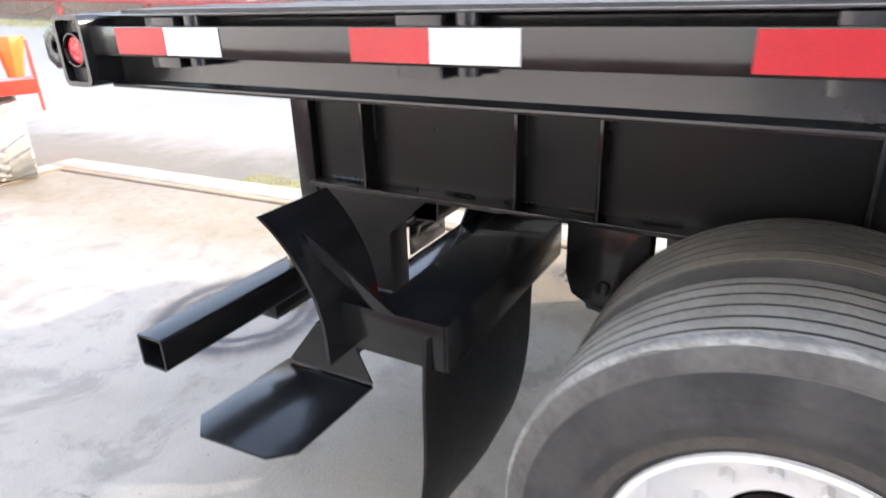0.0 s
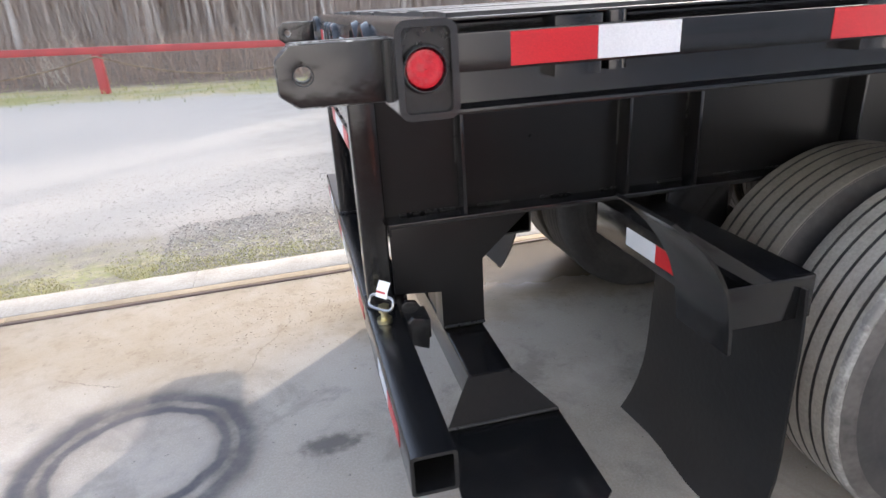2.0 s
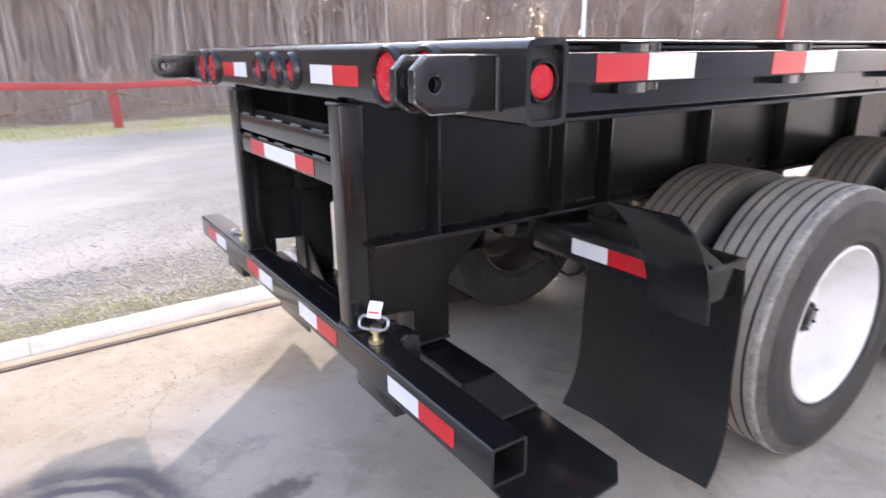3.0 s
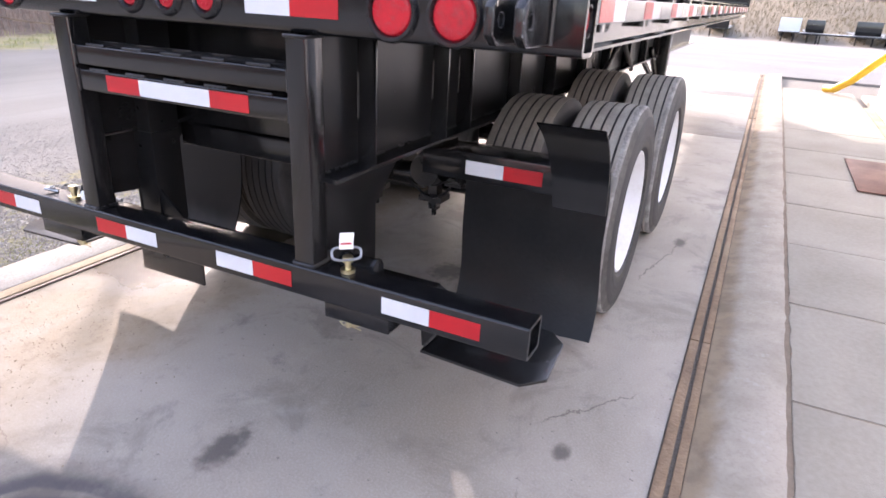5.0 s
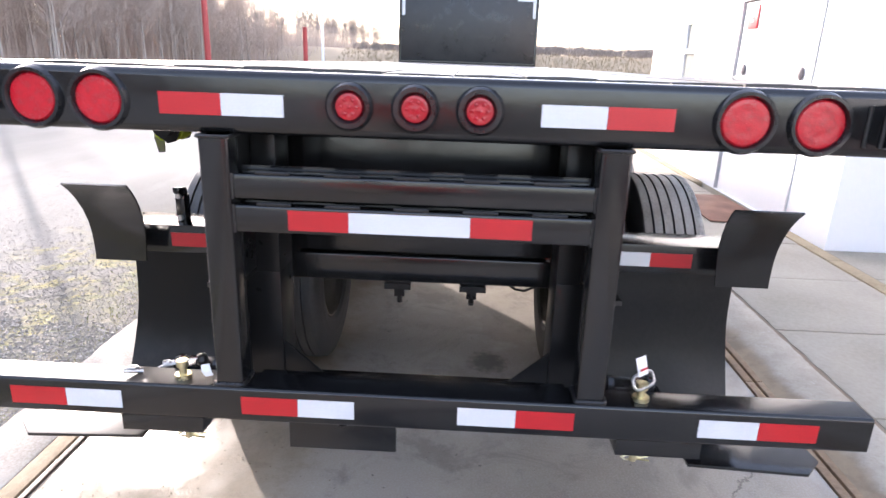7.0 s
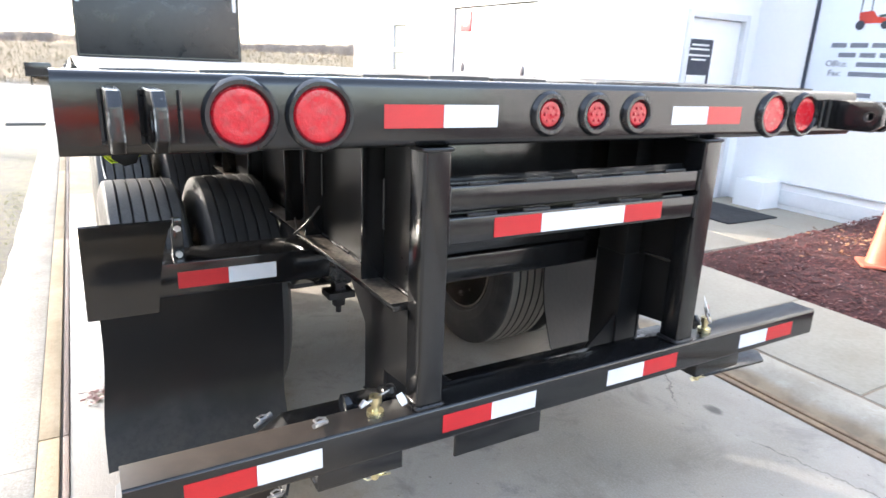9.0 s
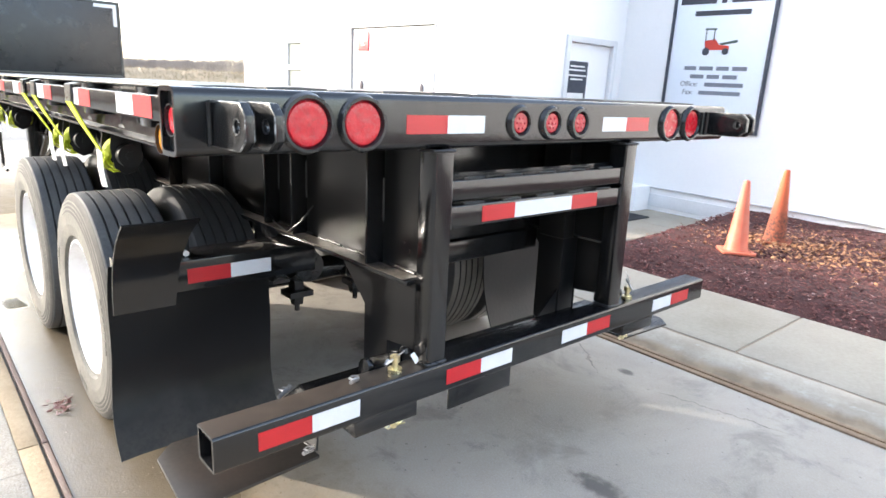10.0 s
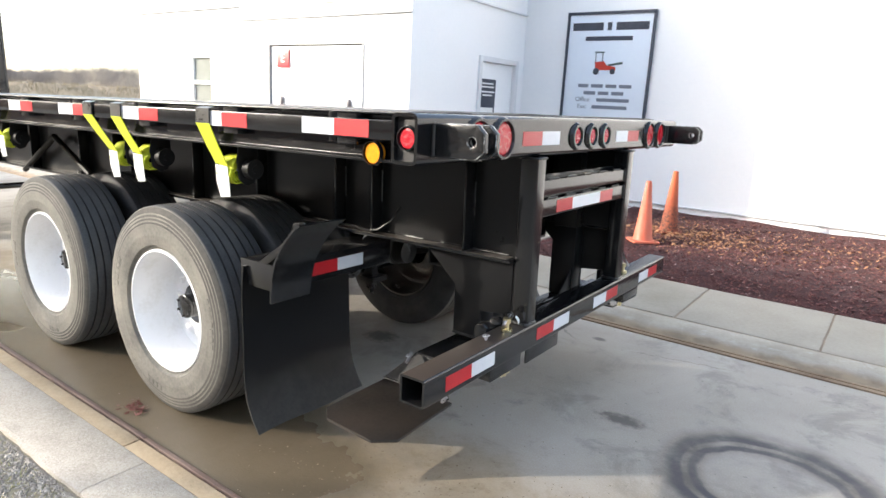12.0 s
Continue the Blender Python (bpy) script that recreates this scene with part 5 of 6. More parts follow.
# wheels: two axles, duals
def wheel_mesh():
    """Tyre and rim about the y axis, outer face to +y, centred in the tyre."""
    tyre, R = bmesh.new(), 0.504
    prof = [(0.292, 0.118), (0.300, 0.129), (0.306, 0.1325), (0.310, 0.1325)]
    for k in range(1, 22):                     # a smooth bulge with a few thin moulded rings
        r = 0.310 + 0.185 * k / 22
        u = (r - 0.385) / 0.11
        prof.append((r, 0.1525 - 0.0195 * abs(u) ** 2.2 + (0.0022 if k in (7, 13, 15, 17, 19) else 0.0)))
    prof.append((0.495, 0.131))
    tread = [(0.5005, 0.124)]
    for g in (0.088, 0.045, 0.0, -0.045, -0.088):
        tread += [(R, g + 0.0046), (R - 0.011, g + 0.0034), (R - 0.011, g - 0.0034), (R, g - 0.0046)]
    tread += [(0.5005, -0.124)]
    lathe(tyre, prof + [(0.4985, 0.127)], "y", (0, 0, 0), 72)
    lathe(tyre, [(r, -h) for r, h in (prof + [(0.4985, 0.127)])][::-1], "y", (0, 0, 0), 72)
    t_me = mesh_of("tyre_sidewall", tyre, RUBBER, smooth=40)
    tr = bmesh.new()
    lathe(tr, [(0.4955, 0.1305)] + tread + [(0.4955, -0.1305)], "y", (0, 0, 0), 72)
    tr_me = mesh_of("tread", tr, TREAD, smooth=30)
    rim = bmesh.new()
    # deep dish towards the outside, disc far in
    lathe(rim, [(0.300, 0.124), (0.297, 0.135), (0.287, 0.137), (0.281, 0.125), (0.272, 0.095), (0.266, 0.03), (0.262, -0.030), (0.250, -0.055), (0.215, -0.062), (0.200, -0.055), (0.150, -0.040), (0.110, -0.030), (0.100, -0.030)], "y", (0, 0, 0), 60)
    lathe(rim, [(0.300, -0.124), (0.290, -0.132), (0.278, -0.122), (0.270, -0.070), (0.264, -0.036)], "y", (0, 0, 0), 60)
    r_me = mesh_of("rim", rim, RIM, smooth=40)
    nut = bmesh.new()
    rod(nut, (0, -0.042, 0), (0, -0.012, 0), 0.015, 0.014, 6)
    n_me = mesh_of("lug_nut", nut, RIM)
    hub = bmesh.new()
    lathe(hub, [(0.095, -0.042), (0.092, -0.028), (0.064, -0.020), (0.056, 0.018), (0.060, 0.024), (0.058, 0.034), (0.042, 0.042), (0.0005, 0.043)], "y", (0, 0, 0), 32)
    for k in range(6):
        a = 2 * math.pi * k / 6
        rod(hub, (0.047 * math.cos(a), 0.03, 0.047 * math.sin(a)), (0.047 * math.cos(a), 0.045, 0.047 * math.sin(a)), 0.006, n=6)
    h_me = mesh_of("hub", hub, BLACK)
    drum = bmesh.new()
    lathe(drum, [(0.0, -0.16), (0.205, -0.16), (0.215, -0.15), (0.215, -0.02), (0.20, 0.0)], "y", (0, 0, 0), 40)
    d_me = mesh_of("brake_drum", drum, RIM_DULL)
    return t_me, tr_me, r_me, n_me, h_me, d_me


T_ME, TR_ME, R_ME, N_ME, H_ME, D_ME = wheel_mesh()
sh = bmesh.new()
rings = []
for k in range(144):                           # the worn edge runs unevenly down the shoulder
    a, u = 2 * math.pi * k / 144, noise.noise((math.cos(2 * math.pi * k / 144) * 5, math.sin(2 * math.pi * k / 144) * 5, 8.0))
    v = noise.noise((math.cos(a) * 17, math.sin(a) * 17, 2.0))
    low = 0.0048 + 0.0045 * u + 0.0022 * v
    rings.append([sh.verts.new((q * math.cos(a), h, q * math.sin(a))) for q, h in ((0.5012 - low, 0.1262 + 0.8 * low), (0.5020, 0.1255), (0.5036, 0.1225), (0.5049, 0.1185), (0.5051, 0.106 + 0.010 * v))])
for p, q in zip(rings, rings[1:] + rings[:1]):
    for k in range(4):
        sh.faces.new((p[k], p[k + 1], q[k + 1], q[k]))
S_ME = mesh_of("scuffed_shoulder", sh, SCUFF, smooth=50)
wr = bmesh.new()
lathe(wr, [(0.4560, 0.1430), (0.4575, 0.1460), (0.4615, 0.1452), (0.4635, 0.1410)], "y", (0, 0, 0), 72)
W_ME = mesh_of("wear_ring", wr, SHOULDER, smooth=50)
lt = bmesh.new()
box(lt, -0.012, 0.012, 0.151, 0.1548, 0.386, 0.412)
L_ME = mesh_of("raised_bar", lt, RUBBER_DUSTY, bevel=0.001)
T_DUST, T_WORN, TR_DUST, TR_SHADED, TR_HALF_SHADED = T_ME.copy(), T_ME.copy(), TR_ME.copy(), TR_ME.copy(), TR_ME.copy()
for me, m in ((T_DUST, RUBBER_DUSTY), (TR_DUST, TREAD_DUSTY), (TR_SHADED, TREAD_SHADED), (TR_HALF_SHADED, TREAD_HALF_SHADED)):
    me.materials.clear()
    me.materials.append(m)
T_WORN.materials.append(SHOULDER)
T_WORN.materials.append(RUBBER_BAND)
for f in T_WORN.polygons:                      # paler shoulder, grimy rings towards the rim
    rr = math.hypot(f.center.x, f.center.z)
    if f.center.y > 0.1:
        f.material_index = 1 if rr > 0.462 else 2 if 0.318 < rr < 0.345 else 0
for f in T_DUST.polygons:                      # dirt held between the moulded rings
    rr = math.hypot(f.center.x, f.center.z)
    if abs(f.center.y) > 0.12 and any(abs(rr - q) < 0.0046 for q in (0.424, 0.441, 0.458, 0.475, 0.4865)):
        f.material_index = 1
T_DUST.materials.append(RUBBER_BAND)
for me in (TR_ME, TR_DUST, TR_SHADED, TR_HALF_SHADED):                    # the grooves stay dark
    me.materials.append(RUBBER)
    for f in me.polygons:
        if math.hypot(f.center.x, f.center.z) < 0.5015 and abs(f.center.y) < 0.11:
            f.material_index = 1
R_DARK = R_ME.copy()
R_DARK.materials.clear()
R_DARK.materials.append(RIM_DULL)
for ax in (1.543, 2.775):
    for s in (-1, 1):
        for inner in (False, True):
            y = -0.008 + s * (0.678 if inner else 1.024)
            up = s if not inner else -s          # outer wheels are dished outwards, inner ones inwards
            w = new("wheel", None)
            w.parent = trailer
            w.matrix_local = pose(ax, y, 0.492 + LEVEL * ax, 0, 17 * ax, 0 if up > 0 else 180) @ Matrix.Diagonal((0.986, 1.0, 0.986, 1.0))
            w["label"] = "dual wheel with a white disc rim"
            dusty = s > 0 and not inner
            ty = new("tyre", T_DUST if dusty else T_ME if inner else T_WORN)
            ty.parent = w
            ty["label"] = "highway tyre with a dusty tan sidewall" if dusty else "black highway tyre with a dusty worn tread"
            # inner rows wear the tread copies toned down for shade
            for nm, me in (("tread", TR_SHADED if inner and s > 0 else TR_HALF_SHADED if inner else TR_ME if s > 0 else TR_DUST), ("rim", R_DARK if inner else R_ME)) + (() if inner else (("hub", H_ME),)) + ((("brake_drum", D_ME),) if inner else ()):
                o = new(nm, me)
                o.parent = w
            if not inner:
                if s < 0:
                    o = new("scuffed_shoulder", S_ME)
                    o.parent = w
                    o["label"] = "whitish scuffed edge of the tread"
                    o = new("wear_ring", W_ME)
                    o.parent = w
                else:
                    for a0, n in ((-2.2, 7), (0.6, 5), (2.3, 4)):
                        for k in range(n):
                            o = piece("raised_bar", L_ME, w)
                            o.rotation_euler.y = a0 + 0.085 * k
                for k in range(10):
                    a = 2 * math.pi * k / 10
                    piece("lug_nut", N_ME, w, (0.143 * math.cos(a), 0, 0.143 * math.sin(a)))
    bm = bmesh.new()
    rod(bm, (ax, C - 0.9, 0.492 + LEVEL * ax), (ax, C + 0.9, 0.492 + LEVEL * ax), 0.063, n=24)
    axle = tp("axle", bm, BLACK, "black axle tube")
    for s in (-1, 1):
        # leaf spring, seat, brake chamber
        for k in range(3):
            bm = bmesh.new()
            L = 0.52 - 0.12 * k
            rows = [[(ax + L * (i / 5 - 1), C + s * 0.44, 0.60 - 0.018 * k + 0.06 * ((i / 5 - 1) ** 2) * (L / 0.52)), (ax + L * (i / 5 - 1), C + s * 0.52, 0.60 - 0.018 * k + 0.06 * ((i / 5 - 1) ** 2) * (L / 0.52))] for i in range(11)]
            strip(bm, rows, 0.015, (0, 0, -1))
            part("leaf_spring", bm, BLACK_WORN, axle)
        bm = bmesh.new()
        lathe(bm, [(0.0, -0.11), (0.075, -0.10), (0.085, -0.03), (0.095, -0.02), (0.095, 0.02), (0.085, 0.03), (0.075, 0.10), (0.0, 0.11)], "x", (ax - 0.24, C + s * 0.24, 0.64), 20)
        rod(bm, (ax - 0.13, C + s * 0.24, 0.63), (ax - 0.04, C + s * 0.24, 0.56), 0.01)
        prism(bm, [(ax - 0.10, 0.62), (ax - 0.055, 0.64), (ax - 0.05, 0.44), (ax - 0.075, 0.37), (ax - 0.11, 0.37), (ax - 0.125, 0.44)], "y", C + s * 0.155, C + s * 0.205)
        box(bm, ax - 0.16, ax - 0.05, *sorted((C + s * 0.12, C + s * 0.25)), 0.425, 0.455)
        rod(bm, (ax - 0.092, C + s * 0.18, 0.335), (ax - 0.092, C + s * 0.18, 0.37), 0.014)
        part("brake_chamber", bm, BLACK_WORN, axle, "black air brake chamber")
for s in (-1, 1):
    for hx in (1.06, 2.16, 3.28):
        bm = bmesh.new()
        prism(bm, [(hx - 0.11, 0.904), (hx + 0.11, 0.904), (hx + 0.11, 0.76), (hx + 0.09, 0.70), (hx + 0.045, 0.668), (hx - 0.045, 0.664), (hx - 0.09, 0.69), (hx - 0.11, 0.75)], "y", C + s * 0.43, C + s * 0.44)
        prism(bm, [(hx - 0.11, 0.904), (hx + 0.11, 0.904), (hx + 0.11, 0.76), (hx + 0.09, 0.70), (hx + 0.045, 0.668), (hx - 0.045, 0.664), (hx - 0.09, 0.69), (hx - 0.11, 0.75)], "y", C + s * 0.52, C + s * 0.53)
        rod(bm, (hx, C + s * 0.42, 0.72), (hx, C + s * 0.54, 0.72), 0.02, n=10)
        tp("spring_hanger", bm, BLACK, bevel=0.001)
for x in (0.55, 2.16, 3.28):
    bm = bmesh.new()
    box(bm, x - 0.04, x + 0.04, C - 0.47, C + 0.47, 0.95, 1.03)
    tp("rail_brace", bm, BLACK, bevel=0.002)
# Added plate, not a known part: blocks daylight so the gap stays dark.
bm = bmesh.new()
box(bm, 0.40, 0.408, C - 0.469, C + 0.469, 0.920, 1.336)
tp("rail_gap_blocker", bm, BLACK, "added black plate that keeps the space between the rails dark", bevel=0.001)
# air line hanging from the rail
bm = bmesh.new()
wire(bm, [(0.62, 0.56, 1.06), (0.64, 0.60, 1.00), (0.70, 0.62, 0.955), (0.80, 0.58, 0.935), (0.95, 0.54, 0.93), (1.1, 0.5, 0.925)], 0.004, 6)
tp("air_hose", bm, FLAP, "thin black air hose")
bm = bmesh.new()
wire(bm, [(1.0, -0.25, 0.66), (1.0, -0.309, 0.618), (1.0, -0.345, 0.594), (1.0, -0.385, 0.588), (1.0, -0.443, 0.614), (1.0, -0.47, 0.65)], 0.006, 6)
tp("air_hose", bm, FLAP, "thin black air hose")

for s in (-1, 1):
    for p, q in (((4.56, 0.885), (3.98, 1.18)), ((3.98, 1.18), (3.47, 0.94))):
        bm = bmesh.new()
        rod(bm, (p[0], C + s * 0.54, p[1]), (q[0], C + s * 0.54, q[1]), 0.022, n=8)
        tp("diagonal_brace", bm, MATTE_BLACK, "black diagonal brace rod on the rail")
# amber marker, winches
lamp(1.192, 1.345, 0.206, 0.034, 0.038, "y", 1, LENS_A, "amber_marker_lamp")
bm = bmesh.new()
box(bm, 0.19, 0.222, 1.158, 1.190, 1.335, 1.36)
tp("lamp_bracket", bm, BLACK)
WINCH_X = (1.05, 1.685, 1.905, 3.23, 3.63, 3.94, 5.3)
for wx in WINCH_X:
    bm = bmesh.new()
    for d in (-0.062, 0.062):
        prism(bm, [(1.03, 1.318), (1.12, 1.318), (1.13, 1.25), (1.12, 1.18), (1.085, 1.155), (1.05, 1.165), (1.03, 1.21)], "x", wx + d - 0.004, wx + d + 0.004)
    box(bm, wx - 0.062, wx + 0.062, 1.03, 1.038, 1.24, 1.318)
    win_ob = tp("strap_winch", bm, MATTE_BLACK, "black strap winch under the side channel", bevel=0.002)
    bm = bmesh.new()
    rod(bm, (wx - 0.11, 1.08, 1.225), (wx + 0.066, 1.08, 1.225), 0.016, n=12)
    rod(bm, (wx - 0.115, 1.08, 1.225), (wx - 0.078, 1.08, 1.225), 0.040, n=18)
    rod(bm, (wx - 0.118, 1.08, 1.225), (wx - 0.1145, 1.08, 1.225), 0.016, n=12)
    part("spindle", bm, MATTE_BLACK, win_ob)

# landing gear, front bulkhead
for s in (-1, 1):
    bm = bmesh.new()
    hollow(bm, rrect(6.17, 6.30, *sorted((C + s * 0.50, C + s * 0.63)), 0.01, 3), rrect(6.18, 6.29, *sorted((C + s * 0.51, C + s * 0.62)), 0.006, 3), "z", 0.24, 1.30)
    gear = tp("landing_leg", bm, BLACK, "black landing gear leg")
    bm = bmesh.new()
    prism(bm, [(6.10, 0.096), (6.37, 0.096), (6.37, 0.125), (6.30, 0.21), (6.17, 0.21), (6.10, 0.125)], "y", C + s * 0.44, C + s * 0.70)
    box(bm, 6.19, 6.28, *sorted((C + s * 0.52, C + s * 0.61)), 0.20, 0.4)
    part("foot", bm, BLACK_WORN, gear, bevel=0.006)
    for q in ((5.2, 0.95), (5.75, 1.0)):
        bm = bmesh.new()
        rod(bm, (6.2, C + s * 0.56, 0.55), (q[0], C + s * 0.50, q[1]), 0.028, n=8)
        part("leg_brace", bm, BLACK, gear)
bm = bmesh.new()
rod(bm, (6.235, C - 0.5, 0.55), (6.235, C + 0.5, 0.55), 0.03, n=10)
tp("gear_cross_brace", bm, BLACK)
bm = bmesh.new()
wire(bm, [(6.235, 0.63, 1.05), (6.235, 0.80, 1.05), (6.28, 0.85, 1.05), (6.32, 0.86, 0.95), (6.32, 0.86, 0.60), (6.28, 0.86, 0.55), (6.08, 0.86, 0.55)], 0.016, 8)
tp("crank_handle", bm, BLACK, "bent black crank handle")
HY0, HY1, HZ = -1.19, 1.09, 2.59
bm = bmesh.new()
box(bm, LEN, LEN + 0.035, HY0, HY1, TOP, HZ - 0.02)
head = tp("bulkhead", bm, BLACK_WORN, "black front bulkhead panel with white corner tape", bevel=0.004)
bm = bmesh.new()
hollow(bm, [(HY0 - 0.02, TOP - 0.02), (HY1 + 0.02, TOP - 0.02), (HY1 + 0.02, HZ), (HY0 - 0.02, HZ)], [(HY0 + 0.015, TOP + 0.04), (HY1 - 0.015, TOP + 0.04), (HY1 - 0.015, HZ - 0.035), (HY0 + 0.015, HZ - 0.035)], "x", LEN - 0.008, LEN + 0.05)
part("bulkhead_frame", bm, BLACK, head, bevel=0.003)
for y0, y1, ya, yb in ((HY0 + 0.03, HY0 + 0.34, HY0 + 0.03, HY0 + 0.08), (HY1 - 0.34, HY1 - 0.03, HY1 - 0.08, HY1 - 0.03)):
    part("reflective_tape", block(LEN - 0.003, LEN - 0.001, y0, y1, HZ - 0.095, HZ - 0.045), TAPE_W, head, "white tape", smooth=0)
    part("reflective_tape", block(LEN - 0.003, LEN - 0.001, ya, yb, HZ - 0.36, HZ - 0.097), TAPE_W, head, "white tape", smooth=0)
bm = block(LEN - 0.09, LEN + 0.05, C - 1.15, C + 1.15, 1.32, TOP - 0.03)
tp("front_beam", bm, BLACK, bevel=0.006)

# straps hang over the rub rail down to the winches
straps = ((1.055, 1.05), (1.71, 1.685), (1.97, 1.905), (3.24, 3.23), (3.69, 3.63), (4.02, 3.94))
for top_x, wx in straps:
    st = thing("cargo_strap", "bright yellow webbing strap rolled on its winch, white end hanging", "strap", group="straps along the rub rail")
    st.location, st.rotation_euler = trailer.location, trailer.rotation_euler
    bm = bmesh.new()
    w, bx = 0.042, wx + 0.012
    rows = [[(top_x - w, 1.205, 1.462), (top_x + w, 1.205, 1.462)], [(top_x - w, 1.228, 1.456), (top_x + w, 1.228, 1.456)], [(top_x - w, 1.230, 1.40), (top_x + w, 1.230, 1.40)],
            [((top_x + bx) / 2 - w, 1.193, 1.318), ((top_x + bx) / 2 + w, 1.190, 1.320)], [(bx - w, 1.150, 1.235), (bx + w, 1.145, 1.24)]]
    strip(bm, rows[2:], 0.004, (0, -1, 0.2))
    part("webbing", bm, STRAP, st)
    bm = bmesh.new()
    strip(bm, rows[:3], 0.006, (0, -1, 0.1))
    part("flat_hook", bm, BLACK_WORN, st, "black flat hook over the rub rail")
    bm = bmesh.new()
    spiral = []
    for k in range(61):
        a = 2 * math.pi * k / 20
        r = 0.030 + 0.0105 * k / 20 + (0.012 if k % 20 > 16 else 0)
        spiral.append([(wx - 0.045, 1.08 + r * math.cos(a), 1.225 + r * math.sin(a)), (wx + 0.045, 1.08 + r * math.cos(a), 1.225 + r * math.sin(a))])
    strip(bm, spiral, 0.004, (0, 0, -1))
    part("roll", bm, STRAP, st, "rolled webbing", smooth=60)
    bm = bmesh.new()
    rows = [[(bx - w, 1.151, 1.232), (bx + w, 1.146, 1.235)], [(bx - 0.01 - w, 1.152, 1.17), (bx - 0.01 + w, 1.150, 1.17)], [(bx - 0.018 - w * 0.6, 1.143, 1.112), (bx - 0.018 + w * 0.8, 1.145, 1.106)]]
    strip(bm, rows, 0.003, (0, -1, 0))
    part("strap_end", bm, LABEL_W, st, "white strap end")

# ---- planting bed and cones ----
random.seed(21)
bm = bmesh.new()
nx, ny = 72, 22
bx0, bx1, by0, by1 = -8.9, 2.03, -5.74, -3.0


def bed_z(x, y):
    u = (y - by1) / (by0 - by1)
    edge = min(1.0, (by1 - y) / 0.25, (bx1 - x) / 0.25)
    return 0.025 + edge * (0.10 + 0.06 * u + 0.09 * u * u) + 0.018 * noise.noise((x * 2.2, y * 2.2, 0)) + 0.012 * noise.noise((x * 7, y * 7, 3))


g = [[bm.verts.new((bx0 + (bx1 - bx0) * i / nx, by0 + (by1 - by0) * j / ny, bed_z(bx0 + (bx1 - bx0) * i / nx, by0 + (by1 - by0) * j / ny))) for j in range(ny + 1)] for i in range(nx + 1)]
for i in range(nx):
    for j in range(ny):
        bm.faces.new((g[i][j], g[i + 1][j], g[i + 1][j + 1], g[i][j + 1]))
solo("planting_bed", bm, MULCH, "raised bed of dark red-brown bark mulch", "flower bed", "structure", smooth=70)


def scatter(name, count, place, size, material, label, category, flat=0.35, curl=0.0):
    """Many small flakes, joined: each a bent, tapered flake with thickness."""
    verts, faces = [], []
    for _ in range(count):
        x, y, z = place()
        a = random.uniform(0, 2 * math.pi)
        l, w, t = size()
        ux, uy = math.cos(a), math.sin(a)
        tilt, roll = random.uniform(-flat, flat), random.uniform(-flat, flat)
        b = len(verts)
        for u, v in ((-1, -0.6), (-0.2, -1), (1, -0.3), (0.8, 0.5), (-0.1, 1), (-0.9, 0.5)):
            verts.append((x + l * u * ux - w * v * uy, y + l * u * uy + w * v * ux, z + l * u * tilt + w * v * roll + curl * (u * u + v * v) * l))
        verts.append((x, y, z + t))
        for k in range(6):
            faces.append((b + k, b + (k + 1) % 6, b + 6))
        faces.append(tuple(b + k for k in range(5, -1, -1)))
    me = bpy.data.meshes.new(name)
    me.from_pydata(verts, [], faces)
    me.materials.append(material)
    return tagged(new(name, me), label, category, kind="stuff")


def in_bed():
    x, y = random.uniform(-3.2, 2.02), -3.0 - 2.7 * random.random() ** 1.2
    return x, y, bed_z(x, y) + random.uniform(0.0, 0.014)


scatter("mulch_chips", 17000, in_bed, lambda: (random.uniform(0.007, 0.026), random.uniform(0.004, 0.010), random.uniform(0.003, 0.007)), MULCH_CHIP, "loose red-brown bark chips covering the bed", "mulch", 0.55)
scatter("pale_chips", 900, in_bed, lambda: (random.uniform(0.006, 0.018), random.uniform(0.003, 0.008), 0.004), PALE_CHIP, "bleached bark chips among the mulch", "mulch", 0.5)


def near_cones():
    x, y = (random.gauss(0.75, 0.45), random.gauss(-4.45, 0.30)) if random.random() < 0.5 else (random.uniform(-2.4, 1.2), random.gauss(-4.75, 0.35))
    x, y = min(1.95, max(-2.8, x)), min(-3.1, max(-5.65, y))
    return x, y, bed_z(x, y) + random.uniform(0.012, 0.035)


scatter("fallen_leaves", 1900, near_cones, lambda: (random.uniform(0.006, 0.024), random.uniform(0.003, 0.014), 0.003), LEAF, "dry tan leaves lying on the mulch", "leaves", 0.7, 0.25)
def grit_spot():
    x, y = random.gauss(-0.25, 0.55), random.gauss(0.95, 0.25)
    return x, min(1.34, y), random.uniform(0.0, 0.002)


scatter("sand_grit", 700, grit_spot, lambda: (random.uniform(0.002, 0.005), random.uniform(0.002, 0.004), random.uniform(0.0008, 0.002)), mat("sandy_grit", (0.22, 0.175, 0.115), (0.10, 0.078, 0.05), 0.9, scale=20), "sandy grit and crumbs lying on the platform", "grit", 0.3)
scatter("wet_leaves", 46, lambda: (random.gauss(1.655, 0.06), random.gauss(1.262, 0.032), random.uniform(0.002, 0.008)), lambda: (random.uniform(0.006, 0.019), random.uniform(0.003, 0.009), 0.002), mat("wet_red_leaves", (0.15, 0.045, 0.032), (0.07, 0.028, 0.022), 0.4, scale=30), "small clump of wet reddish leaves", "leaves", 0.35, 0.2)


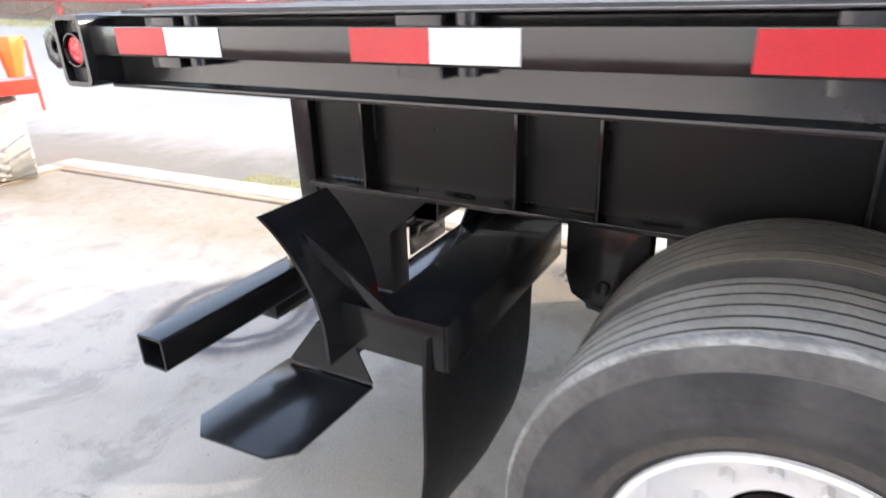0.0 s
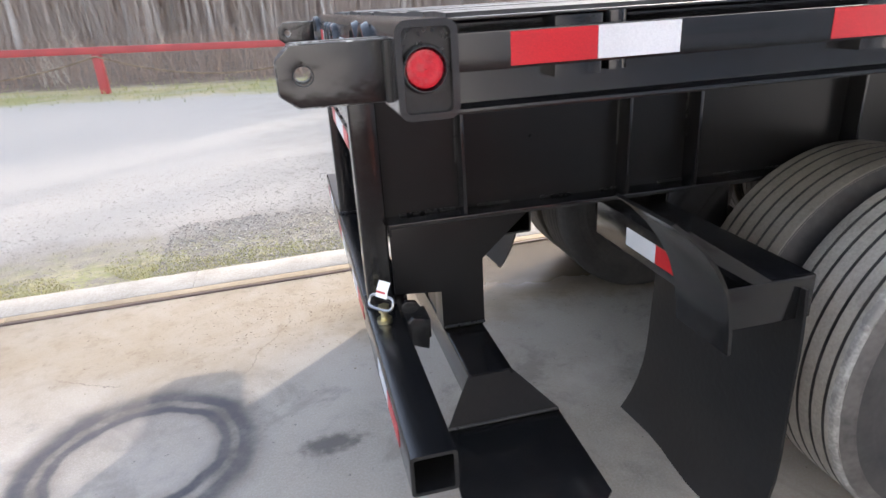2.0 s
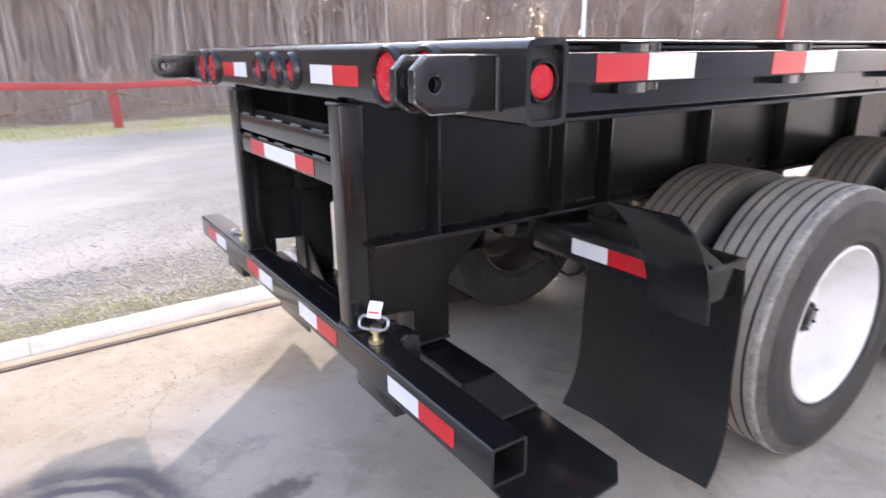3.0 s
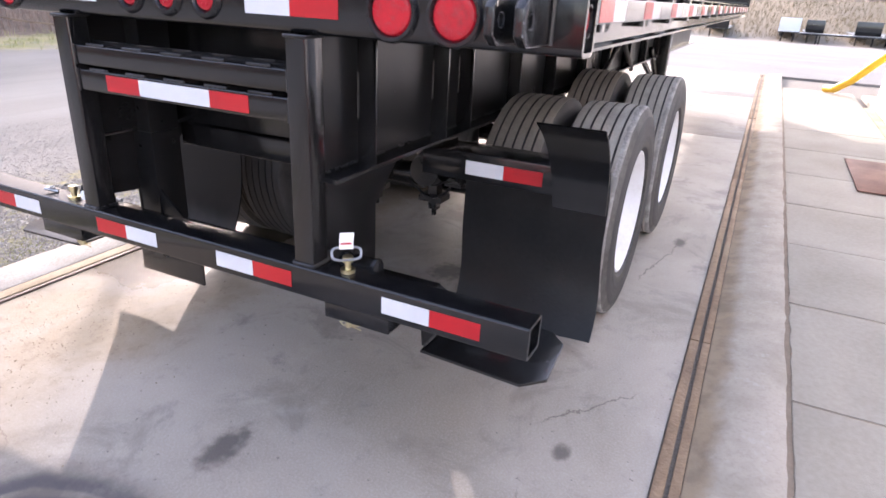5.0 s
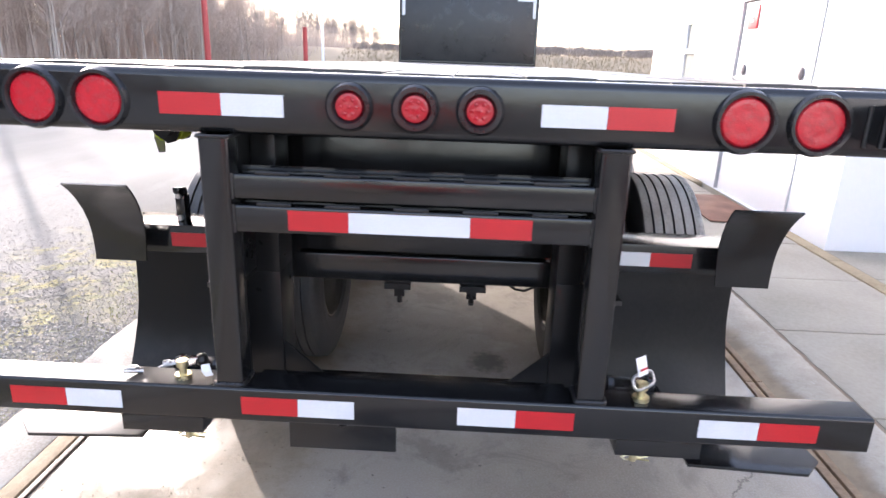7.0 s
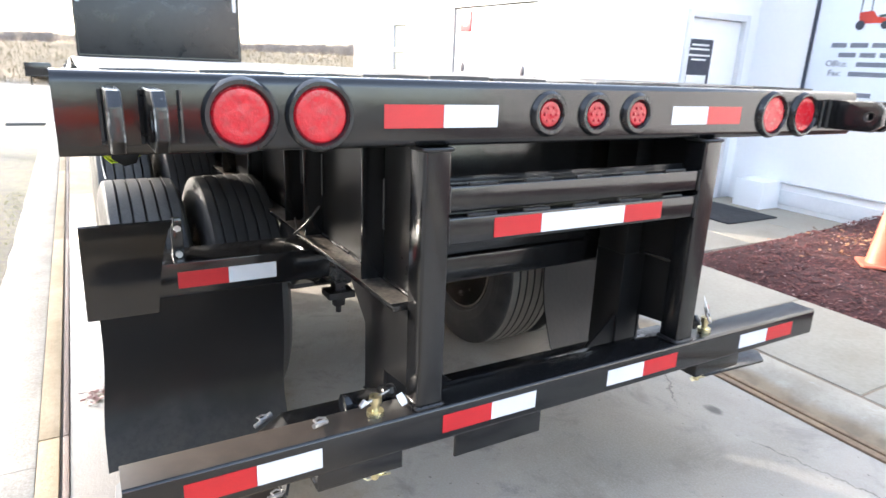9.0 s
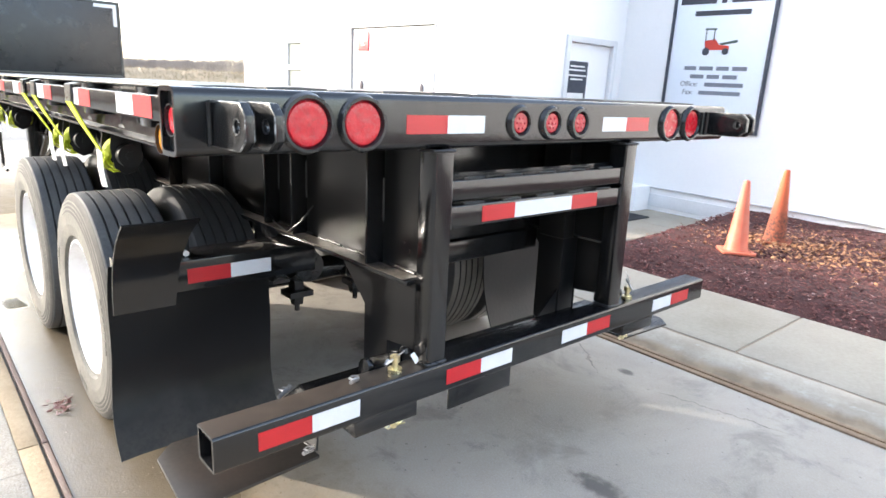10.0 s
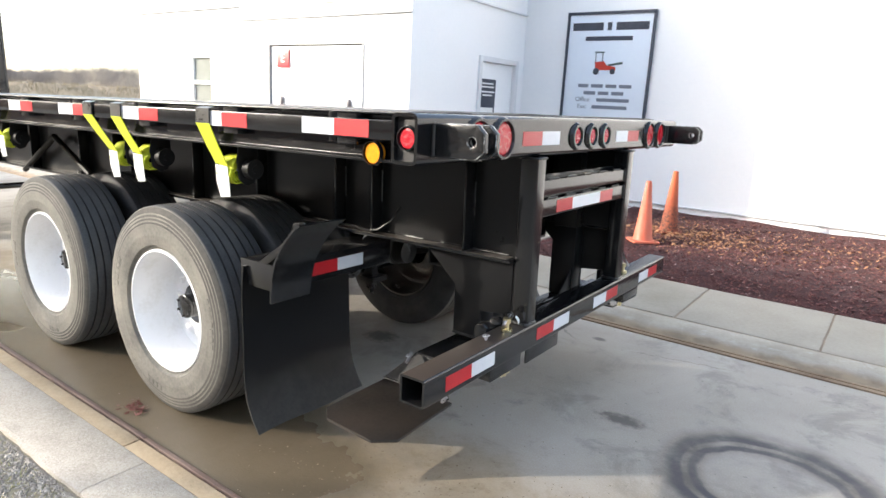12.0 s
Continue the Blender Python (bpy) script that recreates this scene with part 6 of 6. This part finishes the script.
def traffic_cone(x, y, z, h, material, turn, tilt, label):
    c = thing("traffic_cone", label, "traffic cone", at=(x, y, z), group="cones on the mulch bed")
    c.rotation_euler = (radians(tilt), 0, radians(turn))
    bm = bmesh.new()
    prism(bm, rrect(-0.145, 0.145, -0.145, 0.145, 0.03, 4), "z", 0.0, 0.022)
    part("base", bm, material, c, bevel=0.005)
    bm = bmesh.new()
    lathe(bm, [(0.108, 0.021), (0.104, 0.035), (0.098, 0.05), (0.030, h - 0.03), (0.027, h - 0.006), (0.022, h), (0.017, h), (0.016, h - 0.05)], "z", (0, 0, 0), 32)
    part("body", bm, material, c)


traffic_cone(1.00, -4.00, bed_z(1.00, -4.00) + 0.004, 0.655, CONE, 38, 1.5, "faded orange traffic cone standing on the mulch")
traffic_cone(0.915, -4.62, bed_z(0.915, -4.62) + 0.004, 0.70, CONE_GRIMY, 12, -1, "dirt-stained orange traffic cone standing on the mulch")

# ---- fence with chains ----
PALE_STRAW = mat("pale_straw", (0.50, 0.43, 0.34), (0.38, 0.32, 0.25), 0.8)
fence = thing("pipe_fence", "red painted pipe fence with hanging dark chains", "fence")
FY = 13.6
posts = [-40.5, -35.2, -29.8, -24.5, -19.2, -14.8, -10.2, -4.2] + [1.1 + 5.3 * k for k in range(11)]
for x in posts:
    bm = bmesh.new()
    prism(bm, rect(x - 0.09, x + 0.09, FY - 0.09, FY + 0.09), "z", rise(x, FY) - 0.3, rise(x, FY) + 0.846)
    part("post", bm, RED_PAINT, fence, bevel=0.012)
for a, b in zip(posts, posts[1:]):
    za, zb = rise(a, FY) + 0.92, rise(b, FY) + 0.92
    bm = bmesh.new()
    strip(bm, [[(a, FY - 0.06, za + 0.075), (a, FY + 0.06, za + 0.075)], [(b, FY - 0.06, zb + 0.075), (b, FY + 0.06, zb + 0.075)]], 0.15, (0, 0, -1))
    part("top_rail", bm, RED_PAINT, fence, bevel=0.012)
    bm = bmesh.new()
    wire(bm, [(a + (b - a) * k / 14, FY - 0.11, za + (zb - za) * k / 14 - 0.12 - 1.9 * (k / 14) * (1 - k / 14)) for k in range(15)], 0.020, 5)
    part("chain", bm, RUST, fence, "dark rusty chain")
random.seed(12)
x = -38.0
while x < 12:
    z = rise(x, FY) + 0.985
    bm = bmesh.new()
    for d in (-1, 1):
        h, l = random.uniform(0.24, 0.42), random.uniform(0.07, 0.17)
        rod(bm, (x - d * l * 0.6, FY - 0.02 * d, z), (x + d * l, FY + 0.02 * d, z + h), 0.011, 0.007, 6)
    if random.random() < 0.4:
        rod(bm, (x - 0.1, FY, z + 0.2), (x + 0.13, FY, z + 0.24), 0.007, 0.005, 5)
    part("crossed_sticks", bm, PALE_STRAW, fence, "pale crossed twigs standing on the rail")
    x += random.uniform(1.5, 2.0)

# ---- woods, brush, grass ----
def add_limb(verts, faces, pts, radii, n):
    base = len(verts)
    for i, c in enumerate(pts):
        d = (Vector(pts[min(i + 1, len(pts) - 1)]) - Vector(pts[max(i - 1, 0)])).normalized()
        s = d.orthogonal().normalized()
        t = d.cross(s)
        for k in range(n):
            a = 2 * math.pi * k / n
            q = Vector(c) + radii[i] * (math.cos(a) * s + math.sin(a) * t)
            verts.append(tuple(q))
    for i in range(len(pts) - 1):
        for k in range(n):
            faces.append((base + i * n + k, base + i * n + (k + 1) % n, base + (i + 1) * n + (k + 1) % n, base + (i + 1) * n + k))


def bare_tree(rnd, h, r, limbs, twigs, trunk_sides=6):
    """Trunk and crown of a leafless tree at the origin, as two vertex and face lists."""
    tv, tf, cv, cf = [], [], [], []
    lean = (rnd.uniform(-0.05, 0.05), rnd.uniform(-0.05, 0.05))
    pts = []
    for k in range(6):
        u = k / 5
        pts.append(Vector((lean[0] * h * u + rnd.uniform(-0.08, 0.08) * u, lean[1] * h * u + rnd.uniform(-0.08, 0.08) * u, h * u)))
    radii = [r * (1 - 0.93 * k / 5) + 0.006 for k in range(6)]
    radii[0] *= 1.25
    add_limb(tv, tf, pts, radii, trunk_sides)
    for _ in range(limbs):
        u = rnd.uniform(0.25, 0.99)
        i = min(4, int(u * 5))
        p = pts[i].lerp(pts[i + 1], u * 5 - i)
        a, up = rnd.uniform(0, 2 * math.pi), rnd.uniform(0.5, 1.1) + 0.6 * u
        l = h * (0.17 + 0.12 * (1 - u)) * rnd.uniform(0.7, 1.3)
        d = Vector((math.cos(a), math.sin(a), up)).normalized()
        q = p + d * l * 0.55 + Vector((0, 0, 0.05 * l))
        e = p + d * l + Vector((rnd.uniform(-0.2, 0.2) * l, rnd.uniform(-0.2, 0.2) * l, 0.25 * l))
        lr = r * (1 - u) * 0.38 + 0.012
        add_limb(cv, cf, [p, q, e], [lr, lr * 0.6, 0.006], 4)
        for _ in range(twigs):
            w = rnd.random()
            s = p.lerp(q, w * 2) if w < 0.5 else q.lerp(e, w * 2 - 1)
            f = s + Vector((rnd.uniform(-1, 1), rnd.uniform(-1, 1), rnd.uniform(0.1, 1.3))).normalized() * l * rnd.uniform(0.3, 0.65)
            add_limb(cv, cf, [s, f], [0.013, 0.004], 3)
    return tv, tf, cv, cf


def raw_mesh(name, v, f, material):
    me = bpy.data.meshes.new(name)
    me.from_pydata(v, [], f)
    me.materials.append(material)
    me.shade_smooth()
    return me


rnd = random.Random(31)
kinds = []
for k in range(9):
    tv, tf, cv, cf = bare_tree(rnd, rnd.uniform(8.5, 11.5), rnd.uniform(0.05, 0.10), 30, 16)
    kinds.append((raw_mesh("trunk", tv, tf, BARK), raw_mesh("crown", cv, cf, TWIGS)))
first = []
for t_me, c_me in kinds:
    tr = thing("tree", "bare grey winter tree at the wood's edge", "tree", group="trees at the wood's edge")
    for nm, me in (("trunk", t_me), ("crown", c_me)):
        o = new(nm, me)
        o.parent = tr
    first.append(tr)
for k in range(64):
    x, y = -34 + 1.75 * k + rnd.uniform(-0.7, 0.7), rnd.uniform(23.5, 28.5)
    m = pose(x, y, 0.25 + rise(x, y), rnd.uniform(-2, 2), rnd.uniform(-2, 2), rnd.uniform(0, 360))
    if k < len(first):
        first[k].matrix_basis = m
    else:
        t2 = copy_thing(first[k % len(first)], m)
        s = rnd.uniform(0.8, 1.35)
        t2.scale = (s, s, s)
# the wood behind
lib = [bare_tree(rnd, rnd.uniform(8.5, 12), rnd.uniform(0.05, 0.11), 20, 12, 4) for _ in range(10)]
wood_v, wood_f = [], []


def plant(src, x, y, z, s, a):
    ca, sa, z = math.cos(a) * s, math.sin(a) * s, z + rise(x, y)
    for v, f in ((src[0], src[1]), (src[2], src[3])):
        b = len(wood_v)
        wood_v.extend((x + p[0] * ca - p[1] * sa, y + p[0] * sa + p[1] * ca, z + p[2] * s) for p in v)
        wood_f.extend(tuple(b + i for i in q) for q in f)


for _ in range(950):
    plant(rnd.choice(lib), rnd.uniform(-60, 95), 27 + 26 * rnd.random() ** 1.3, 0.3, rnd.uniform(0.75, 1.4), rnd.uniform(0, 6.28))
far_v, far_f, keep_v, keep_f = [], [], wood_v, wood_f
lib = [bare_tree(rnd, rnd.uniform(8.5, 12), rnd.uniform(0.06, 0.12), 14, 6, 3) for _ in range(8)]
wood_v, wood_f = far_v, far_f
for _ in range(420):
    plant(rnd.choice(lib), rnd.uniform(90, 330), 30 + 30 * rnd.random(), 0.3, rnd.uniform(0.8, 1.2), rnd.uniform(0, 6.28))
tagged(new("far_woods", raw_mesh("far_woods", far_v, far_f, FAR_WOOD)), "far leafless treeline beyond the field", "woods", kind="stuff")
wood_v, wood_f = keep_v, keep_f
tagged(new("woods", raw_mesh("woods", wood_v, wood_f, TWIGS)), "dense leafless grey-brown winter woods behind the fence", "woods", kind="stuff")


def blades(name, count, place, height, width, material, label, category, spread=0.35):
    v, f = [], []
    for _ in range(count):
        x, y, z = place()
        z += rise(x, y)
        h, w, a = rnd.uniform(*height), rnd.uniform(*width), rnd.uniform(0, 6.283)
        lx, ly = rnd.uniform(-spread, spread) * h, rnd.uniform(-spread, spread) * h
        b = len(v)
        dx, dy = w * math.cos(a), w * math.sin(a)
        v.extend(((x - dx, y - dy, z), (x + dx, y + dy, z), (x + lx * 0.4 + dx * 0.7, y + ly * 0.4 + dy * 0.7, z + h * 0.6), (x + lx * 0.4 - dx * 0.7, y + ly * 0.4 - dy * 0.7, z + h * 0.6), (x + lx, y + ly, z + h)))
        f.extend(((b, b + 1, b + 2, b + 3), (b + 3, b + 2, b + 4)))
    me = bpy.data.meshes.new(name)
    me.from_pydata(v, [], f)
    me.materials.append(material)
    return tagged(new(name, me), label, category, kind="stuff")


blades("brush", 34000, lambda: (rnd.uniform(-45, 90), 15.3 + 12 * rnd.random() ** 1.1, 0.0), (0.3, 1.5), (0.005, 0.018), BRUSH, "tangled dead brown brush in front of the woods", "brush", 0.5)
blades("woods_haze", 30000, lambda: (rnd.uniform(-70, 22), rnd.uniform(27, 58), 0.2), (2.0, 9.0), (0.006, 0.018), TWIGS, "far thin trunks deep inside the woods", "woods", 0.25)
blades("woods_undergrowth", 26000, lambda: (rnd.uniform(-60, 30), rnd.uniform(25, 50), 0.2), (0.8, 6.5), (0.006, 0.017), TWIGS, "thin saplings and stems inside the woods", "brush", 0.25)
blades("woods_depth", 16000, lambda: (rnd.uniform(16, 130), rnd.uniform(34, 62), 0.2), (3.0, 10.0), (0.010, 0.030), TWIGS, "far slender stems deep in the woods", "woods", 0.3)
blades("dry_field", 14000, lambda: (rnd.uniform(90, 114), rnd.uniform(-75, 22), -0.02), (0.3, 0.8), (0.02, 0.05), DUSTY_PAINT, "dry brown field growth beyond the yard", "brush", 0.3)
blades("woods_brush", 24000, lambda: (rnd.uniform(20, 165), rnd.uniform(26, 52), 0.2), (0.8, 5.5), (0.007, 0.020), TWIGS, "low stems inside the far end of the woods", "brush", 0.7)
# the far line rises into a low wooded hill: crowns of fine twigs round many centres
far_crowns = []
for _ in range(1500):
    cy = rnd.uniform(-120, 22)
    far_crowns.append((rnd.uniform(112, 150), cy, (1.5 + 2.7 * min(1.0, max(0.0, (-cy - 40) / 28)) + 0.5 * noise.noise((cy * 0.09, 3.0, 0.0))) * rnd.uniform(0.75, 1.1)))


def in_crown():
    x, y, h = rnd.choice(far_crowns)
    u = rnd.random() ** 0.8
    rad, a = 0.6 * h * math.sqrt(max(0.05, 1 - ((u - 0.5) / 0.55) ** 2)) * rnd.random() ** 0.5, rnd.uniform(0, 6.283)
    return x + rad * math.cos(a), y + rad * math.sin(a), h * 0.9 * u


blades("far_treeline", 120000, in_crown, (0.2, 0.8), (0.010, 0.026), FAR_WOOD, "far leafless treeline and low wooded hill beyond the field", "woods", 0.6)
blades("far_trunks", 500, lambda: (lambda c: (c[0], c[1], 0.0))(rnd.choice(far_crowns)), (1.0, 2.0), (0.03, 0.06), FAR_WOOD, "far trunks of the treeline beyond the field", "woods", 0.1)
blades("pale_reeds", 150, lambda: (rnd.choice([-27.5, -19.0, -11.6, -5.9, 0.6, 4.2]) + rnd.uniform(-0.25, 0.25), rnd.uniform(15.6, 16.6), 0.0), (0.5, 1.2), (0.005, 0.011), PALE_STRAW, "pale dry weed stalks behind the fence", "weeds", 0.45)


def grass_spot():
    while True:
        x, y = rnd.uniform(-2.9, 6.5), 1.76 + abs(rnd.gauss(0, 0.24))
        if y > 1.755 and rnd.random() < min(1.0, max(0.12, 0.7 - 0.6 * x)) and noise.noise((x * 1.4, y * 2.0, 5)) > -0.12:
            return x, y, -0.012


blades("kerb_grass", 9000, grass_spot, (0.006, 0.020), (0.0014, 0.003), GRASS, "short sparse grass along the kerb", "grass", 0.8)
blades("fence_grass", 9000, lambda: (rnd.uniform(-30, 40), rnd.gauss(13.6, 0.9), -0.01), (0.04, 0.16), (0.004, 0.010), GRASS, "winter grass strip along the fence", "grass", 0.7)


def gravel_spot():
    x, y = (rnd.uniform(-4.2, 6.0) if rnd.random() < 0.45 else rnd.gauss(1.4, 1.1)), 1.75 + 3.2 * rnd.random() ** 1.8
    return x, y, -0.012


random.seed(77)
scatter("gravel", 26000, gravel_spot, lambda: (random.uniform(0.004, 0.011), random.uniform(0.003, 0.009), random.uniform(0.0015, 0.004)), STONE, "loose limestone gravel beside the kerb", "gravel", 0.22)
scatter("gravel_pebbles", 7000, lambda: (rnd.uniform(-1.2, 1.7), 1.755 + 1.1 * rnd.random() ** 1.4, -0.011), lambda: (random.uniform(0.006, 0.015), random.uniform(0.005, 0.011), random.uniform(0.003, 0.007)), mat("grey_pebbles", (0.40, 0.365, 0.315), (0.17, 0.15, 0.125), 0.8, scale=26, fine=60, fine_amount=0.5, mix=(0.38, 0.60)), "grey pebbles lying close beside the kerb", "gravel", 0.3)

# ---- far things ----
def marker_pole(x, y, h, r, material, label):
    bm = bmesh.new()
    lathe(bm, [(r * 1.15, -0.2), (r, 0.05), (r * 0.9, h - 0.02), (r * 0.6, h), (0.0005, h)], "z", (x, y, 0), 14)
    return solo("marker_pole", bm, material, label, "pole", smooth=40)


marker_pole(14.5, 6.4, 3.05, 0.075, RED_PAINT, "tall red painted steel marker pole")
marker_pole(18.6, 5.0, 2.1, 0.075, RED_PAINT, "short red painted steel marker pole")
marker_pole(22.5, 5.35, 2.6, 0.05, TRIM, "thin white marker pole in the yard")
marker_pole(11.5, 9.8, 4.4, 0.05, TRIM, "thin white marker pole beside the gravel yard")
utility_pole = thing("utility_pole", "weathered leaning wooden utility pole behind the fence", "utility pole")
bm = bmesh.new()
rod(bm, (-15.45, 14.6, 0.2), (-13.7, 14.6, 9.6), 0.15, 0.11, 14)
part("pole", bm, mat("pale_pole_wood", (0.62, 0.53, 0.47), (0.46, 0.39, 0.34), 0.9, scale=3), utility_pole)
bm = bmesh.new()
rod(bm, (-10.0, 14.4, 1.3), (-10.70, 14.4, 2.42), 0.05, n=10)
rod(bm, (-9.35, 14.4, 0.3), (-10.0, 14.4, 1.3), 0.014, n=6)
solo("guy_wire_guard", bm, mat("faded_yellow_plastic", (0.66, 0.50, 0.14), (0.52, 0.39, 0.12), 0.5, scale=4), "leaning yellow plastic guy wire guard", "wire guard")
bm = bmesh.new()
wire(bm, [(10.95, -2.58, 0.10), (10.72, -2.68, 0.13), (10.35, -2.85, 0.32), (9.95, -3.04, 0.62), (9.70, -3.20, 0.84), (9.60, -3.45, 0.93)], 0.06, 12)
solo("guard_pipe", bm, YELLOW, "bent yellow painted guard pipe at the building corner", "guard pipe", smooth=60)

def parked_flatbed(x, y, width, height, colour, label):
    """A far flatbed trailer seen end on, its headboard towards the scale."""
    t = thing("parked_trailer", label, "trailer", at=(x, y, rise(x, y)), group="trailers parked across the yard")
    part("headboard", block(-0.08, 0.08, -width, 0.0, 1.16, 1.16 + height), colour, t, bevel=0.02)
    part("deck", block(0.085, 11.0, -width, 0.0, 1.02, 1.155), BLACK_WORN, t, bevel=0.02)
    for yy in (-width + 0.45, -0.45):
        part("leg", block(1.6, 1.75, yy - 0.08, yy + 0.08, 0.0, 1.018), BLACK, t)
        for xx in (8.4, 9.65):
            bm = bmesh.new()
            lathe(bm, [(0.0005, -0.26), (0.28, -0.26), (0.47, -0.24), (0.5, -0.18), (0.5, 0.18), (0.47, 0.24), (0.28, 0.26), (0.0005, 0.26)], "y", (xx, yy, 0.5), 24)
            part("wheel", bm, RUBBER, t)


parked_flatbed(84, -2.17, 2.15, 1.5, LABEL_W, "far flatbed trailer with a pale headboard")
parked_flatbed(85, -4.90, 1.9, 1.4, BLACK, "far black flatbed trailer with a narrow headboard")
parked_flatbed(85, -9.82, 2.54, 1.5, BLACK, "far black flatbed trailer with a tall headboard")
parked_flatbed(85, -12.78, 2.56, 1.5, BLACK, "far black flatbed trailer on dark wheels")
parked_flatbed(85, 5.80, 2.6, 1.4, BLACK, "far black flatbed trailer standing apart")
low = thing("parked_trailer", "long low black flatbed trailer standing across the yard", "trailer", at=(82, 0, rise(82, 0)), group="trailers parked across the yard")
part("deck", block(-1.2, 1.2, -15.4, -4.3, 0.98, 1.14), BLACK_WORN, low, bevel=0.02)
for yy in (-6.0, -6.3, -13.4, -14.6):
    if yy < -13:
        bm = bmesh.new()
        lathe(bm, [(0.0005, -1.2), (0.28, -1.2), (0.47, -1.18), (0.5, -1.1), (0.5, 1.1), (0.47, 1.18), (0.28, 1.2), (0.0005, 1.2)], "x", (0, yy, 0.5), 24)
        part("wheel", bm, RUBBER, low)
    else:
        part("leg", block(-0.9, -0.75, yy - 0.07, yy + 0.07, 0.0, 0.978), BLACK, low)

# ---- red machine at the end of the platform ----
lift = thing("forklift", "red truck-mounted forklift with a lugged tyre, parked on gravel", "forklift", at=(-5.06, 0.98, 0.0))
lift.rotation_euler.z = radians(-25)
W = 0.39
bm = bmesh.new()
lathe(bm, [(0.20, 0.16), (0.24, 0.20), (0.31, 0.21), (0.35, 0.195), (0.355, 0.0), (0.35, -0.195), (0.31, -0.21), (0.24, -0.20), (0.20, -0.16)], "y", (0, 0, W), 40)
lw = part("wheel", bm, TREAD_DUSTY, lift, "dusty lugged drive tyre")
for k in range(18):
    for s in (-1, 1):
        a0 = 2 * math.pi * (k + 0.5 * (s > 0)) / 18
        bm = bmesh.new()
        rows = []
        for j in range(4):
            a = a0 + 0.30 * j / 3
            for_r = []
            for r in (0.345, 0.39):
                for_r.append((r * math.cos(a), s * (0.005 + 0.20 * j / 3), W + r * math.sin(a)))
            rows.append(for_r)
        strip(bm, rows, 0.032, (-math.sin(a0 + 0.15), 0, math.cos(a0 + 0.15)))
        part("lug", bm, TREAD_DUSTY, lw)
bm = bmesh.new()
lathe(bm, [(0.205, 0.09), (0.19, 0.05), (0.10, 0.03), (0.06, 0.06), (0.0005, 0.06)], "y", (0, 0, W), 24)
lathe(bm, [(0.205, -0.09), (0.19, -0.05), (0.10, -0.03), (0.06, -0.06), (0.0005, -0.06)], "y", (0, 0, W), 24)
part("rim", bm, MACHINE_RED, lw)
bm = bmesh.new()
prism(bm, [(-0.45, 0.84), (0.20, 0.84), (0.34, 0.80), (0.36, 0.98), (0.24, 1.04), (-0.45, 1.04)], "y", -0.40, 0.10)
part("fender", bm, MACHINE_RED, lift, "glossy red fender", bevel=0.012)
bm = bmesh.new()
prism(bm, [(0.02, 0.92), (0.16, 0.66), (0.20, 0.63), (0.22, 0.86), (0.21, 1.22), (0.16, 1.26), (0.04, 1.1)], "y", 0.385, 0.41)
prism(bm, [(0.05, 0.80), (0.30, 0.80), (0.32, 0.93), (0.05, 0.93)], "y", 0.10, 0.385)
part("side_panel", bm, MACHINE_RED, lift, bevel=0.006)
bm = bmesh.new()
top, low = [], []
for a in range(8):
    c, d = math.cos(a * math.pi / 4), math.sin(a * math.pi / 4)
    top.append(bm.verts.new((0.27 + 0.06 * c, 0.27 + 0.125 * d, 1.30)))
    low.append(bm.verts.new((0.27 + 0.04 * c, 0.25 + 0.065 * d, 0.95)))
for a in range(8):
    bm.faces.new((top[a], top[(a + 1) % 8], low[(a + 1) % 8], low[a]))
bm.faces.new(top)
bm.faces.new(low[::-1])
part("tail_lamp", bm, mat("orange_red_lens", (0.85, 0.13, 0.02), (0.75, 0.09, 0.02), 0.2, coat=0.5), lift, "tall orange-red lamp lens", bevel=0.01)
bm = bmesh.new()
for yy in (-0.14, 0.02):
    box(bm, 0.22, 0.30, yy, yy + 0.05, 1.0, 2.1)
part("mast", bm, BLACK, lift, "black mast channels", bevel=0.004)
bm = bmesh.new()
box(bm, -1.6, -0.42, -1.6, -0.15, 0.5, 1.2)
part("body", bm, MACHINE_RED, lift, bevel=0.04)
bm = bmesh.new()
for x, y in ((-0.5, -1.5), (-1.5, -1.5), (-0.5, -0.25), (-1.5, -0.25)):
    rod(bm, (x, y, 1.2), (x, y, 2.1), 0.03, n=8)
box(bm, -1.55, -0.45, -1.55, -0.2, 2.1, 2.15)
part("cab_frame", bm, BLACK, lift)
bm = bmesh.new()
rod(bm, (-1.2, -1.45, 0.3), (-1.2, -0.3, 0.3), 0.30, n=24)
part("rear_wheel", bm, RUBBER, lift)
